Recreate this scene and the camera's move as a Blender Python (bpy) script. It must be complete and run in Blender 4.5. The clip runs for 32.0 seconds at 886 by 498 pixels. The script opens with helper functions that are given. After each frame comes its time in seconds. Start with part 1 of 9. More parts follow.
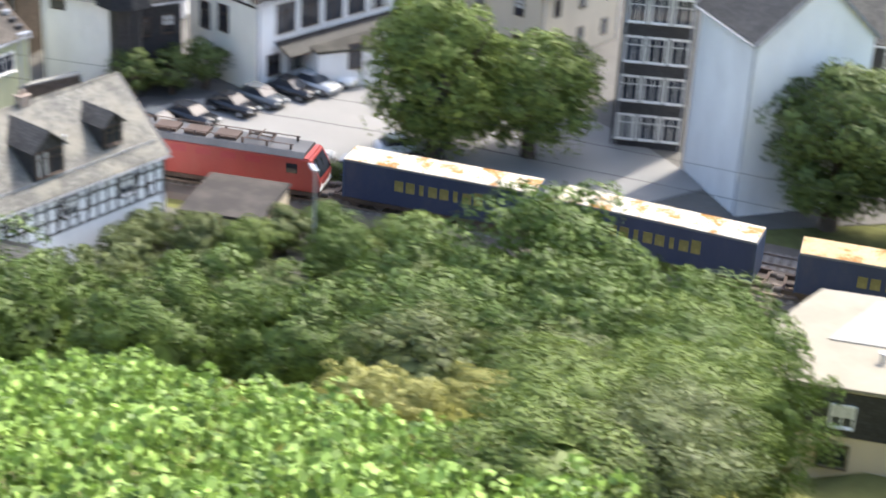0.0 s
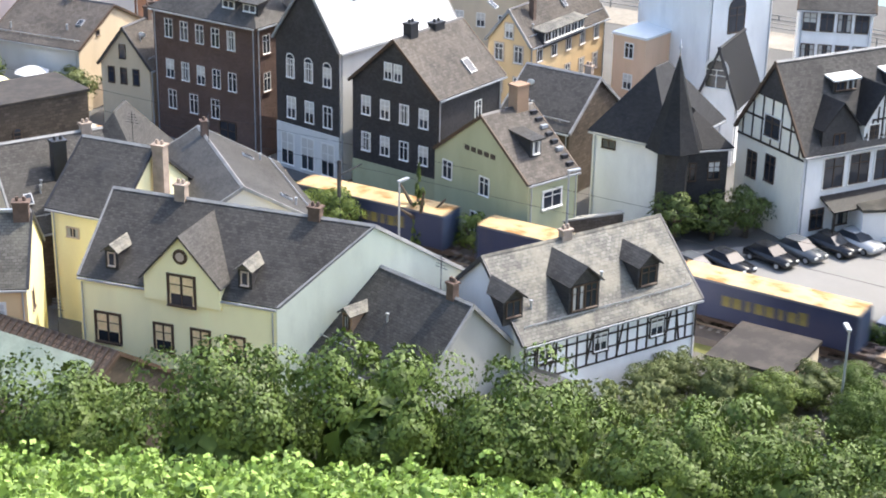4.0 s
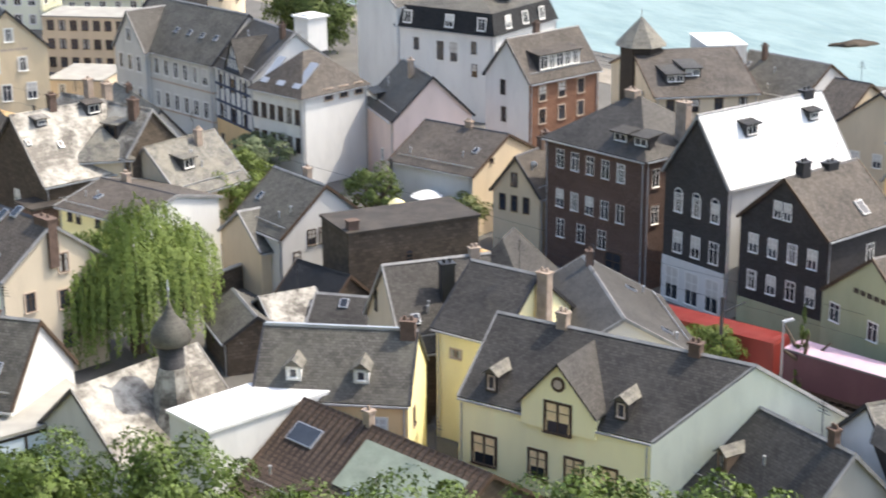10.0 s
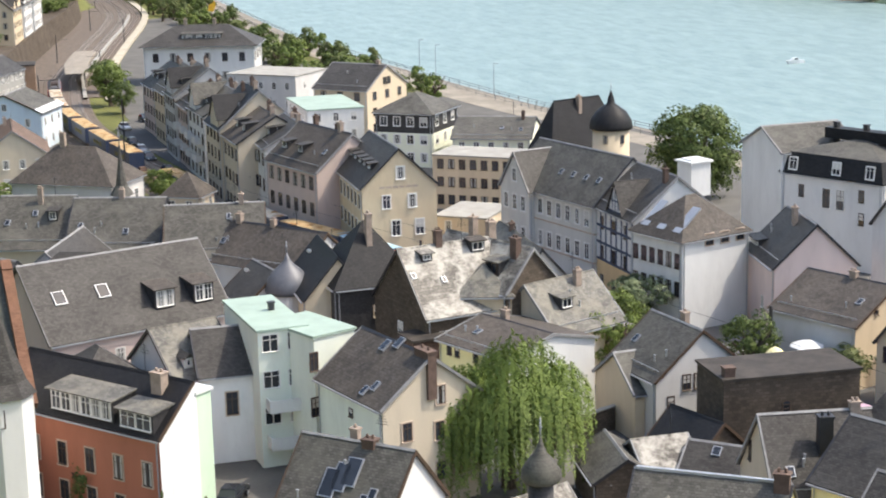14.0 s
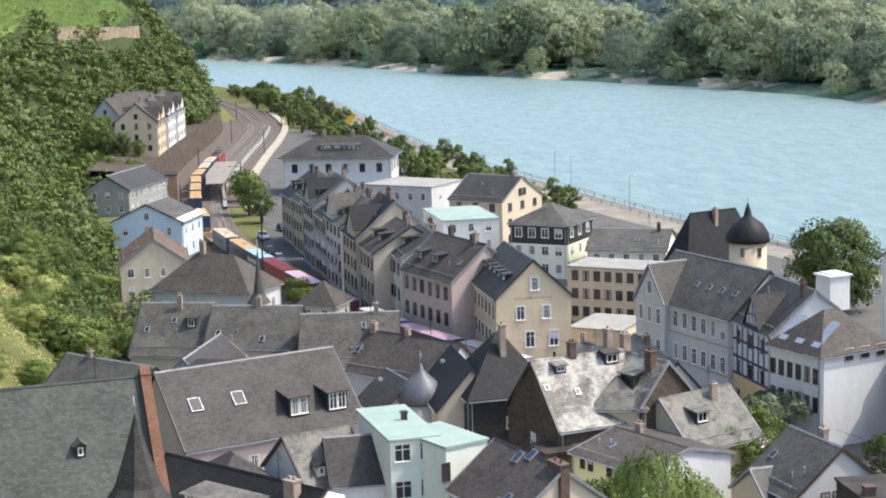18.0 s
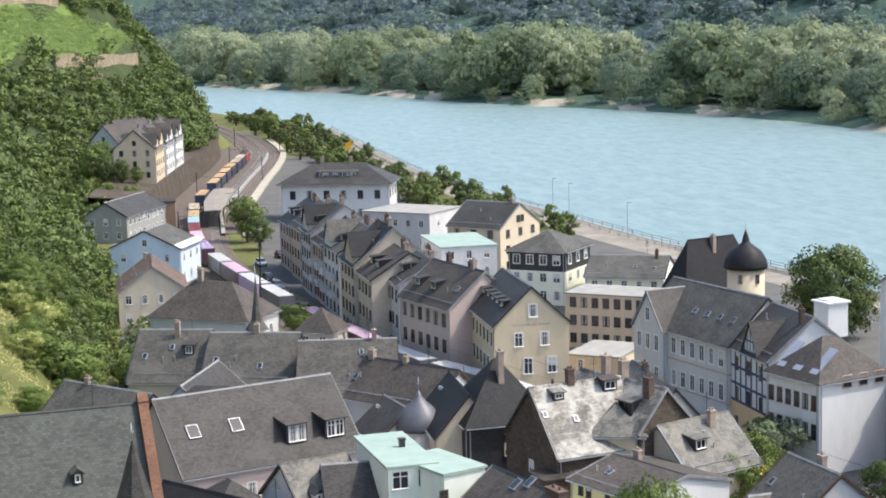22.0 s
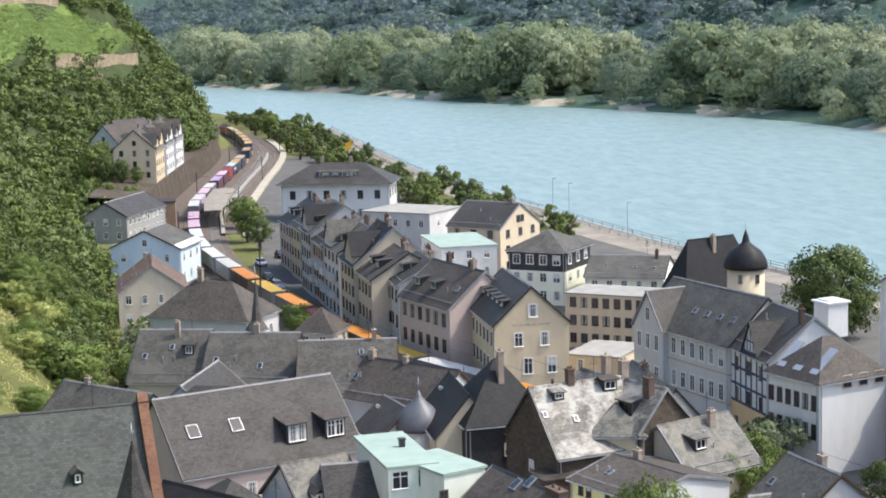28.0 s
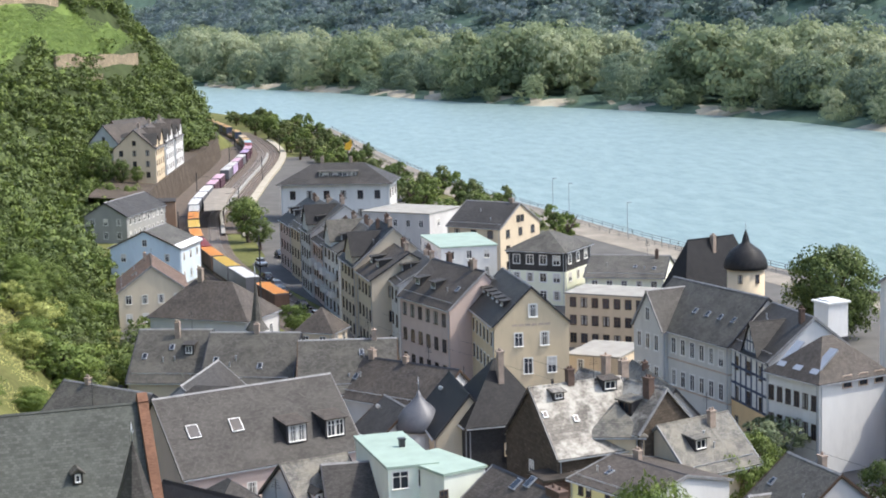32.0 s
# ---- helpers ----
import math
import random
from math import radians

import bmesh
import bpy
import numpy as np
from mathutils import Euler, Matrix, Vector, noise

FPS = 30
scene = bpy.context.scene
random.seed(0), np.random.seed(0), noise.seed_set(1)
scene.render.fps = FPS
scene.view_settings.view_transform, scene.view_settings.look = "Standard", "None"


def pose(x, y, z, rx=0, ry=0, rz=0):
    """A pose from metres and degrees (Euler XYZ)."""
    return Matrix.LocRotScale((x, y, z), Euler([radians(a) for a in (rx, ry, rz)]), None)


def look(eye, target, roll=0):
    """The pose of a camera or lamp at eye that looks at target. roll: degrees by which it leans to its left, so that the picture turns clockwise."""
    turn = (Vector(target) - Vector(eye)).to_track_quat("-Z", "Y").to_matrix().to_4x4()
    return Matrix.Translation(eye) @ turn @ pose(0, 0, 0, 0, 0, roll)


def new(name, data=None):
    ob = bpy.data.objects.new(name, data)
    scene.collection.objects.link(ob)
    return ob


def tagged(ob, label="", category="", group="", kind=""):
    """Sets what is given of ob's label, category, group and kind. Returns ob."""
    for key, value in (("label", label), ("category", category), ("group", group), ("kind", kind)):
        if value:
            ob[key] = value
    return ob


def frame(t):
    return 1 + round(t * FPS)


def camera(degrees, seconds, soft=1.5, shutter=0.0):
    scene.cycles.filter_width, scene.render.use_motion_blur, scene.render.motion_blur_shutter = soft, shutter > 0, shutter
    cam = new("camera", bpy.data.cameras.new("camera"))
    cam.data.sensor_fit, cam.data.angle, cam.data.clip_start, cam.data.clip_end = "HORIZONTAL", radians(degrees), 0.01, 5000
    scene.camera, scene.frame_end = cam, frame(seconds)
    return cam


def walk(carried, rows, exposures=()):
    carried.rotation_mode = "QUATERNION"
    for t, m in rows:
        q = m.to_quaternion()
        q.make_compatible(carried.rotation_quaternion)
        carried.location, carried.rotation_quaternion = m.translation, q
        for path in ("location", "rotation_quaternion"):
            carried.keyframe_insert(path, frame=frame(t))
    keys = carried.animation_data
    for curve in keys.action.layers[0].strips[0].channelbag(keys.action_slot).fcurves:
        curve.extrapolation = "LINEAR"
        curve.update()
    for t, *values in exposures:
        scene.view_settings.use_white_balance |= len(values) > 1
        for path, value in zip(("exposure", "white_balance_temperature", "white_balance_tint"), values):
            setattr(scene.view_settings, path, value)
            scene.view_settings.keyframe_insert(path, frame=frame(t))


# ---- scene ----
# camera on the vineyard slope, panning left over the town and then still
cam = camera(29.06, 32.0, soft=1.9, shutter=0.5)
walk(cam, [
    (0, pose(0, 0, 50, 63.744, -2.998, -48.923)),
    (0.5, pose(0, 0, 50, 64.999, -2.337, -43.329)),
    (1, pose(0, 0, 50, 66.036, -1.911, -39.768)),
    (1.5, pose(0, 0, 50, 66.362, -1.741, -37.744)),
    (2, pose(0, 0, 50, 66.330, -1.463, -35.098)),
    (2.5, pose(0, 0, 50, 67.156, -1.232, -33.278)),
    (3, pose(0, 0, 50, 67.486, -1.081, -31.753)),
    (3.5, pose(0, 0, 50, 67.986, -0.965, -30.507)),
    (5.5, pose(0, 0, 50, 67.981, -0.962, -30.562)),
    (6.5, pose(0, 0, 50, 67.981, -0.962, -30.562)),
    (7, pose(0, 0, 50, 68.022, -0.923, -30.489)),
    (7.5, pose(0, 0, 50, 68.421, -0.763, -28.884)),
    (8, pose(0, 0, 50, 69.570, -0.503, -26.186)),
    (8.5, pose(0, 0, 50, 70.286, -0.257, -23.782)),
    (9, pose(0, 0, 50, 71.068, -0.120, -21.967)),
    (9.5, pose(0, 0, 50, 71.544, 0.076, -19.905)),
    (10, pose(0, 0, 50, 72.344, 0.339, -17.452)),
    (10.5, pose(0, 0, 50, 72.694, 0.497, -15.384)),
    (11, pose(0, 0, 50, 73.529, 0.632, -13.679)),
    (11.5, pose(0, 0, 50, 74.218, 0.760, -12.220)),
    (12, pose(0, 0, 50, 74.921, 0.894, -10.126)),
    (12.5, pose(0, 0, 50, 75.441, 1.027, -8.345)),
    (13, pose(0, 0, 50, 76.070, 1.130, -6.933)),
    (13.5, pose(0, 0, 50, 76.788, 1.155, -5.909)),
    (14, pose(0, 0, 50, 77.281, 1.242, -4.672)),
    (14.5, pose(0, 0, 50, 77.751, 1.296, -3.897)),
    (15, pose(0, 0, 50, 78.269, 1.318, -3.024)),
    (15.5, pose(0, 0, 50, 78.833, 1.367, -2.271)),
    (17.5, pose(0, 0, 50, 80.720, 1.459, -0.440)),
    (18, pose(0, 0, 50, 81.104, 1.480, -0.141)),
    (18.5, pose(0, 0, 50, 81.776, 1.483, -0.128)),
    (19, pose(0, 0, 50, 82.002, 1.465, -0.130)),
    (19.5, pose(0, 0, 50, 81.997, 1.470, -0.207)),
    (25, pose(0, 0, 50, 81.997, 1.470, -0.207)),
    (32, pose(0, 0, 50, 81.997, 1.470, -0.207)),
], exposures=[(0.0, 0.70, 6600, 10), (6.0, 0.60, 6750, 10), (8.0, 0.48, 6950, 10), (10.0, 0.30, 7000, 10), (13.0, 0.09, 7000, 10), (15.0, 0.04, 6850, 10), (18.0, -0.02, 6500, 10), (32.0, -0.05, 6500, 10)])

# ---- light ----
SUN_AZ, SUN_EL = 90.0, 54.0          # compass from +Y towards +X, degrees
world = bpy.data.worlds.new("world")
scene.world = world
world.use_nodes = True
wn = world.node_tree
sky = wn.nodes.new("ShaderNodeTexSky")
sky.sky_type = "NISHITA"
sky.sun_disc = False
sky.sun_elevation = radians(SUN_EL)
sky.sun_rotation = radians(SUN_AZ)
sky.air_density, sky.dust_density = 1.0, 2.6
wn.nodes["Background"].inputs[1].default_value = 0.34
wn.links.new(sky.outputs[0], wn.nodes["Background"].inputs[0])
sun = new("sun", bpy.data.lights.new("sun", "SUN"))
sun.data.energy, sun.data.angle, sun.data.color = 3.9, radians(0.55), (1.0, 0.95, 0.86)
SUN_DIR = Vector((math.sin(radians(SUN_AZ)) * math.cos(radians(SUN_EL)), math.cos(radians(SUN_AZ)) * math.cos(radians(SUN_EL)), math.sin(radians(SUN_EL))))
sun.matrix_world = look(SUN_DIR * 200, (0, 0, 0))


# ---- materials ----
def mat(name, col, rough=0.8, metal=0.0, scale=3.0, vary=0.25, fine=30.0, bump=0.15, spec=0.35, per_object=0.0, stain=(0.5, 0.45, 0.4), dirt=0.0, streak=1.0):
    """Two scales of variation, relief, and an even per-piece shift of tone."""
    m = bpy.data.materials.new(name)
    m.use_nodes = True
    nt = m.node_tree
    b = nt.nodes["Principled BSDF"]
    tc = nt.nodes.new("ShaderNodeTexCoord")
    mp = nt.nodes.new("ShaderNodeMapping")
    mp.inputs["Scale"].default_value = (1, 1, 1 / streak)
    nt.links.new(tc.outputs["Object"], mp.inputs[0])
    n1 = nt.nodes.new("ShaderNodeTexNoise")
    n1.inputs["Scale"].default_value, n1.inputs["Detail"].default_value = 1 / scale, 5
    n2 = nt.nodes.new("ShaderNodeTexNoise")
    n2.inputs["Scale"].default_value, n2.inputs["Detail"].default_value = fine, 3
    nt.links.new(mp.outputs[0], n1.inputs["Vector"])
    nt.links.new(tc.outputs["Object"], n2.inputs["Vector"])
    add = nt.nodes.new("ShaderNodeMath")
    add.operation = "MULTIPLY_ADD"
    nt.links.new(n2.outputs[0], add.inputs[0])
    add.inputs[1].default_value = 0.45
    nt.links.new(n1.outputs[0], add.inputs[2])
    ramp = nt.nodes.new("ShaderNodeMapRange")
    ramp.inputs[1].default_value, ramp.inputs[2].default_value = 0.45, 1.0
    ramp.inputs[3].default_value, ramp.inputs[4].default_value = 1 - vary, 1 + vary
    nt.links.new(add.outputs[0], ramp.inputs[0])
    tone = ramp.outputs[0]
    if per_object:
        info = nt.nodes.new("ShaderNodeObjectInfo")
        r2 = nt.nodes.new("ShaderNodeMapRange")
        r2.inputs[3].default_value, r2.inputs[4].default_value = 1 - per_object, 1 + per_object
        nt.links.new(info.outputs["Random"], r2.inputs[0])
        mu = nt.nodes.new("ShaderNodeMath")
        mu.operation = "MULTIPLY"
        nt.links.new(tone, mu.inputs[0])
        nt.links.new(r2.outputs[0], mu.inputs[1])
        tone = mu.outputs[0]
    v = nt.nodes.new("ShaderNodeVectorMath")
    v.operation = "SCALE"
    v.inputs[0].default_value = col
    nt.links.new(tone, v.inputs["Scale"])
    out = v.outputs[0]
    if dirt:
        n3 = nt.nodes.new("ShaderNodeTexNoise")
        n3.inputs["Scale"].default_value, n3.inputs["Detail"].default_value, n3.inputs["Roughness"].default_value = 0.55, 6, 0.7
        nt.links.new(mp.outputs[0], n3.inputs["Vector"])
        r3 = nt.nodes.new("ShaderNodeMapRange")
        r3.inputs[1].default_value, r3.inputs[2].default_value, r3.inputs[4].default_value = 0.5, 0.75, dirt
        nt.links.new(n3.outputs[0], r3.inputs[0])
        mx = nt.nodes.new("ShaderNodeMix")
        mx.data_type = "RGBA"
        nt.links.new(r3.outputs[0], mx.inputs[0])
        nt.links.new(out, mx.inputs[6])
        mx.inputs[7].default_value = (*stain, 1)
        out = mx.outputs[2]
    nt.links.new(out, b.inputs["Base Color"])
    b.inputs["Roughness"].default_value, b.inputs["Metallic"].default_value = rough, metal
    b.inputs["Specular IOR Level"].default_value = spec
    if bump:
        bp = nt.nodes.new("ShaderNodeBump")
        bp.inputs["Strength"].default_value, bp.inputs["Distance"].default_value = bump, 0.05
        nt.links.new(add.outputs[0], bp.inputs["Height"])
        nt.links.new(bp.outputs[0], b.inputs["Normal"])
    return m


def course_mat(name, col, joint, w, h, rough=0.7, vary=0.3, moss=0.0, moss_col=(0.16, 0.15, 0.11), spec=0.4, bump=0.5, mortar=0.02):
    """Slates, tiles or bricks in courses, laid out by the object's UVs in metres, with moss and weathering."""
    m = mat(name, col, rough, 0, 4.0, vary, 12.0, 0.1, spec)
    nt = m.node_tree
    b = nt.nodes["Principled BSDF"]
    uv = nt.nodes.new("ShaderNodeUVMap")
    br = nt.nodes.new("ShaderNodeTexBrick")
    br.inputs["Scale"].default_value = 1.0
    br.inputs["Brick Width"].default_value, br.inputs["Row Height"].default_value = w, h
    br.inputs["Mortar Size"].default_value, br.inputs["Mortar Smooth"].default_value = mortar, 0.3
    br.inputs["Color1"].default_value, br.inputs["Color2"].default_value = (0.7, 0.7, 0.7, 1), (1.25, 1.25, 1.25, 1)
    br.inputs["Mortar"].default_value = (joint, joint, joint, 1)
    nt.links.new(uv.outputs[0], br.inputs["Vector"])
    src = b.inputs["Base Color"].links[0].from_socket
    mu = nt.nodes.new("ShaderNodeVectorMath")
    mu.operation = "MULTIPLY"
    nt.links.new(src, mu.inputs[0])
    nt.links.new(br.outputs[0], mu.inputs[1])
    out = mu.outputs[0]
    if moss:
        tc = nt.nodes.new("ShaderNodeTexCoord")
        n3 = nt.nodes.new("ShaderNodeTexNoise")
        n3.inputs["Scale"].default_value, n3.inputs["Detail"].default_value, n3.inputs["Roughness"].default_value = 0.45, 7, 0.72
        nt.links.new(tc.outputs["Object"], n3.inputs["Vector"])
        r3 = nt.nodes.new("ShaderNodeMapRange")
        r3.inputs[1].default_value, r3.inputs[2].default_value, r3.inputs[4].default_value = 0.45, 0.60, moss
        nt.links.new(n3.outputs[0], r3.inputs[0])
        mx = nt.nodes.new("ShaderNodeMix")
        mx.data_type = "RGBA"
        nt.links.new(r3.outputs[0], mx.inputs[0])
        nt.links.new(out, mx.inputs[6])
        mx.inputs[7].default_value = (*moss_col, 1)
        out = mx.outputs[2]
    nt.links.new(out, b.inputs["Base Color"])
    bp = nt.nodes.new("ShaderNodeBump")
    bp.inputs["Strength"].default_value, bp.inputs["Distance"].default_value = bump, 0.03
    nt.links.new(br.outputs["Fac"], bp.inputs["Height"])
    bp.invert = True
    nt.links.new(bp.outputs[0], b.inputs["Normal"])
    return m


def leaf_mat(name, col, col2, rough=0.55, trans=0.25, leafwise=1.0, patch=0.35):
    """Leaves: tone by island and by patch, some light let through."""
    m = bpy.data.materials.new(name)
    m.use_nodes = True
    nt = m.node_tree
    b = nt.nodes["Principled BSDF"]
    g = nt.nodes.new("ShaderNodeNewGeometry")
    tc = nt.nodes.new("ShaderNodeTexCoord")
    n1 = nt.nodes.new("ShaderNodeTexNoise")
    n1.inputs["Scale"].default_value = patch
    nt.links.new(tc.outputs["Object"], n1.inputs["Vector"])
    ad = nt.nodes.new("ShaderNodeMath")
    ad.operation = "MULTIPLY_ADD"
    ad.inputs[1].default_value = leafwise
    nt.links.new(g.outputs["Random Per Island"], ad.inputs[0])
    nt.links.new(n1.outputs[0], ad.inputs[2])
    mr = nt.nodes.new("ShaderNodeMapRange")
    mr.inputs[1].default_value, mr.inputs[2].default_value = 0.25, 0.35 + leafwise
    nt.links.new(ad.outputs[0], mr.inputs[0])
    mx = nt.nodes.new("ShaderNodeMix")
    mx.data_type = "RGBA"
    nt.links.new(mr.outputs[0], mx.inputs[0])
    mx.inputs[6].default_value, mx.inputs[7].default_value = (*col, 1), (*col2, 1)
    nt.links.new(mx.outputs[2], b.inputs["Base Color"])
    b.inputs["Roughness"].default_value = rough
    b.inputs["Specular IOR Level"].default_value = 0.3
    tr = nt.nodes.new("ShaderNodeBsdfTranslucent")
    nt.links.new(mx.outputs[2], tr.inputs[0])
    ms = nt.nodes.new("ShaderNodeMixShader")
    ms.inputs[0].default_value = trans
    nt.links.new(b.outputs[0], ms.inputs[1])
    nt.links.new(tr.outputs[0], ms.inputs[2])
    nt.links.new(ms.outputs[0], nt.nodes["Material Output"].inputs[0])
    return m


M = {}
for key, col in dict(yellow=(0.98, 0.90, 0.54), ochre=(0.66, 0.545, 0.37), midgrey=(0.33, 0.33, 0.31), palegreen=(0.80, 0.81, 0.66), brightwhite=(0.82, 0.82, 0.81), ivory=(0.86, 0.83, 0.72), white=(0.68, 0.68, 0.66), cream=(0.62, 0.51, 0.36), beige=(0.62, 0.52, 0.38),
                     greygreen=(0.40, 0.415, 0.27), orange=(0.74, 0.54, 0.30), peach=(0.72, 0.50, 0.34), pink=(0.74, 0.60, 0.55), bluegrey=(0.62, 0.61, 0.57), mint=(0.60, 0.76, 0.58), mintwhite=(0.76, 0.80, 0.71),
                     red=(0.42, 0.17, 0.11), sand=(0.60, 0.52, 0.40), rosebeige=(0.58, 0.47, 0.42), sunyellow=(0.88, 0.80, 0.45), lightgrey=(0.58, 0.57, 0.55), skyblue=(0.62, 0.72, 0.80)).items():
    M[key] = mat("plaster_" + key, col, 0.9, 0, 2.5, 0.10, 25.0, 0.12, 0.2, dirt=0.05 if key == "yellow" else 0.30, stain=tuple(c * 0.55 for c in col), streak=3.0)
M["slate"] = course_mat("roof_slate", (0.060, 0.056, 0.052), 0.55, 0.30, 0.20, 0.55, 0.3, moss=0.25, moss_col=(0.105, 0.10, 0.09), spec=0.2)
M["slate_black"] = course_mat("roof_black_slate", (0.020, 0.020, 0.022), 0.6, 0.26, 0.18, 0.5, 0.3, moss=0.15, moss_col=(0.05, 0.05, 0.045), spec=0.2)
M["slate_old"] = course_mat("roof_old_slate", (0.095, 0.09, 0.08), 0.5, 0.32, 0.22, 0.62, 0.35, moss=0.45, moss_col=(0.15, 0.145, 0.12), spec=0.2)
M["slate_green"] = course_mat("roof_green_slate", (0.082, 0.088, 0.078), 0.65, 0.34, 0.24, 0.6, 0.25, moss=0.4, moss_col=(0.10, 0.11, 0.095), spec=0.2)
M["slate_pale"] = course_mat("roof_pale_slate", (0.15, 0.145, 0.13), 0.5, 0.34, 0.24, 0.6, 0.35, moss=0.6, moss_col=(0.27, 0.25, 0.20), spec=0.2)
M["slate_brown"] = course_mat("roof_brown_tile", (0.088, 0.077, 0.068), 0.5, 0.28, 0.28, 0.7, 0.3, moss=0.3, moss_col=(0.13, 0.11, 0.09), spec=0.2)
M["slate_wall"] = course_mat("slate_cladding", (0.045, 0.043, 0.045), 0.6, 0.22, 0.16, 0.6, 0.3, spec=0.4)
M["patch"] = course_mat("roof_patchwork", (0.15, 0.135, 0.115), 0.4, 0.5, 0.35, 0.6, 0.6, moss=0.9, moss_col=(0.44, 0.42, 0.37), spec=0.4)
M["tile_warm"] = course_mat("roof_warm_tile", (0.19, 0.12, 0.085), 0.3, 0.26, 0.32, 0.7, 0.3, moss=0.3, moss_col=(0.20, 0.15, 0.11), bump=0.8, mortar=0.04)
M["tile"] = course_mat("roof_clay_tile", (0.095, 0.064, 0.048), 0.3, 0.26, 0.32, 0.7, 0.3, moss=0.3, moss_col=(0.12, 0.09, 0.07), bump=0.8, mortar=0.04)
M["brick"] = course_mat("brick_brown", (0.115, 0.077, 0.063), 1.6, 0.25, 0.075, 0.85, 0.25, moss=0.25, moss_col=(0.09, 0.06, 0.05), spec=0.2, mortar=0.01)
M["brick_red"] = course_mat("brick_red", (0.19, 0.10, 0.065), 1.4, 0.25, 0.075, 0.85, 0.25, spec=0.2, mortar=0.01)
M["stone"] = course_mat("rubble_stone", (0.10, 0.08, 0.062), 0.7, 0.5, 0.28, 0.9, 0.4, moss=0.4, moss_col=(0.10, 0.08, 0.06), spec=0.2, mortar=0.03)
M["greenmetal"] = mat("green_copper_roof", (0.31, 0.40, 0.335), 0.6, 0.0, 2.0, 0.15, 8.0, 0.05, 0.5)
M["sheetgreen"] = mat("grey_green_sheet", (0.22, 0.26, 0.21), 0.6, 0.0, 1.2, 0.25, 8.0, 0.05, 0.4, dirt=0.4, stain=(0.32, 0.32, 0.27))
M["domelead"] = mat("dome_lead", (0.13, 0.135, 0.15), 0.5, 0.2, 1.5, 0.2, 6.0, 0.05)
M["zinc"] = mat("zinc_sheet", (0.42, 0.44, 0.47), 0.45, 0.5, 2.0, 0.12, 6.0, 0.05)
# white sheet; also the painted sun glare on the dark house's slate slope
M["white_and_glare"] = mat("pale_sheet_and_glare", (0.72, 0.73, 0.72), 0.5, 0.0, 2.0, 0.08, 6.0, 0.05, 0.5)
M["palesheet"] = mat("pale_roof_felt", (0.27, 0.24, 0.185), 0.8, 0.0, 2.0, 0.12, 6.0, 0.05, 0.3, dirt=0.4, stain=(0.36, 0.33, 0.26))
M["ridge"] = mat("ridge_capping", (0.24, 0.24, 0.24), 0.7, 0.0, 1.0, 0.3, 8.0, 0.1)
M["darkmetal"] = mat("dark_metal", (0.05, 0.05, 0.055), 0.45, 0.4, 1.0, 0.2, 10.0, 0.05)
M["timber"] = mat("dark_timber", (0.035, 0.027, 0.022), 0.7, 0, 1.0, 0.3, 20.0, 0.2)
M["bluetimber"] = mat("blue_timber", (0.06, 0.08, 0.13), 0.7, 0, 1.0, 0.3, 20.0, 0.2)
M["frame"] = mat("window_frame_white", (0.75, 0.74, 0.70), 0.6, 0, 1.0, 0.06, 20.0, 0.0)
M["frame_dark"] = mat("window_frame_brown", (0.07, 0.045, 0.03), 0.6, 0, 1.0, 0.15, 20.0, 0.0)
M["surround"] = mat("stone_surround", (0.50, 0.40, 0.32), 0.85, 0, 1.0, 0.15, 20.0, 0.1)
M["glass"] = mat("window_glass", (0.03, 0.035, 0.045), 0.06, 0, 1.0, 0.2, 2.0, 0.0, 0.6, per_object=0.5)
M["curtain"] = mat("curtain", (0.86, 0.66, 0.38), 0.9, 0, 0.5, 0.15, 8.0, 0.0, 0.1)
M["net"] = mat("net_curtain", (0.42, 0.41, 0.38), 0.9, 0, 0.5, 0.15, 8.0, 0.0, 0.1)
M["shutter"] = mat("roller_blind", (0.58, 0.56, 0.52), 0.7, 0, 0.5, 0.1, 10.0, 0.0)
M["chim"] = mat("chimney_render", (0.34, 0.27, 0.22), 0.9, 0, 0.6, 0.3, 15.0, 0.2)
M["chim_brick"] = mat("chimney_brick", (0.125, 0.085, 0.068), 0.9, 0, 0.5, 0.3, 15.0, 0.2)
M["chimtan"] = mat("tan_render", (0.30, 0.20, 0.135), 0.9, 0, 2.0, 0.2, 15.0, 0.15)
M["concrete"] = mat("concrete", (0.32, 0.31, 0.28), 0.9, 0, 2.0, 0.2, 15.0, 0.15)
M["asphalt"] = mat("asphalt", (0.10, 0.10, 0.10), 0.9, 0, 6.0, 0.2, 20.0, 0.1)
M["lot"] = mat("car_park_paving", (0.235, 0.23, 0.22), 0.9, 0, 8.0, 0.12, 10.0, 0.1)
M["ballast"] = mat("ballast", (0.13, 0.105, 0.085), 0.95, 0, 1.5, 0.3, 12.0, 0.4)
M["rail"] = mat("rail_steel", (0.30, 0.24, 0.20), 0.45, 0.6, 1.0, 0.2, 10.0, 0.0)
M["sleeper"] = mat("sleeper", (0.26, 0.23, 0.20), 0.9, 0, 1.0, 0.2, 15.0, 0.1)
M["bark"] = mat("bark", (0.10, 0.075, 0.055), 0.9, 0, 0.6, 0.3, 12.0, 0.4)
M["leaf"] = leaf_mat("leaves_mid", (0.032, 0.060, 0.013), (0.20, 0.26, 0.065), patch=1.8)
M["leaf_dark"] = leaf_mat("leaves_dark", (0.020, 0.036, 0.011), (0.15, 0.20, 0.056), trans=0.2)
M["leaf_bush"] = leaf_mat("leaves_bush", (0.012, 0.024, 0.006), (0.115, 0.17, 0.036), trans=0.10, leafwise=0.5, patch=2.4)
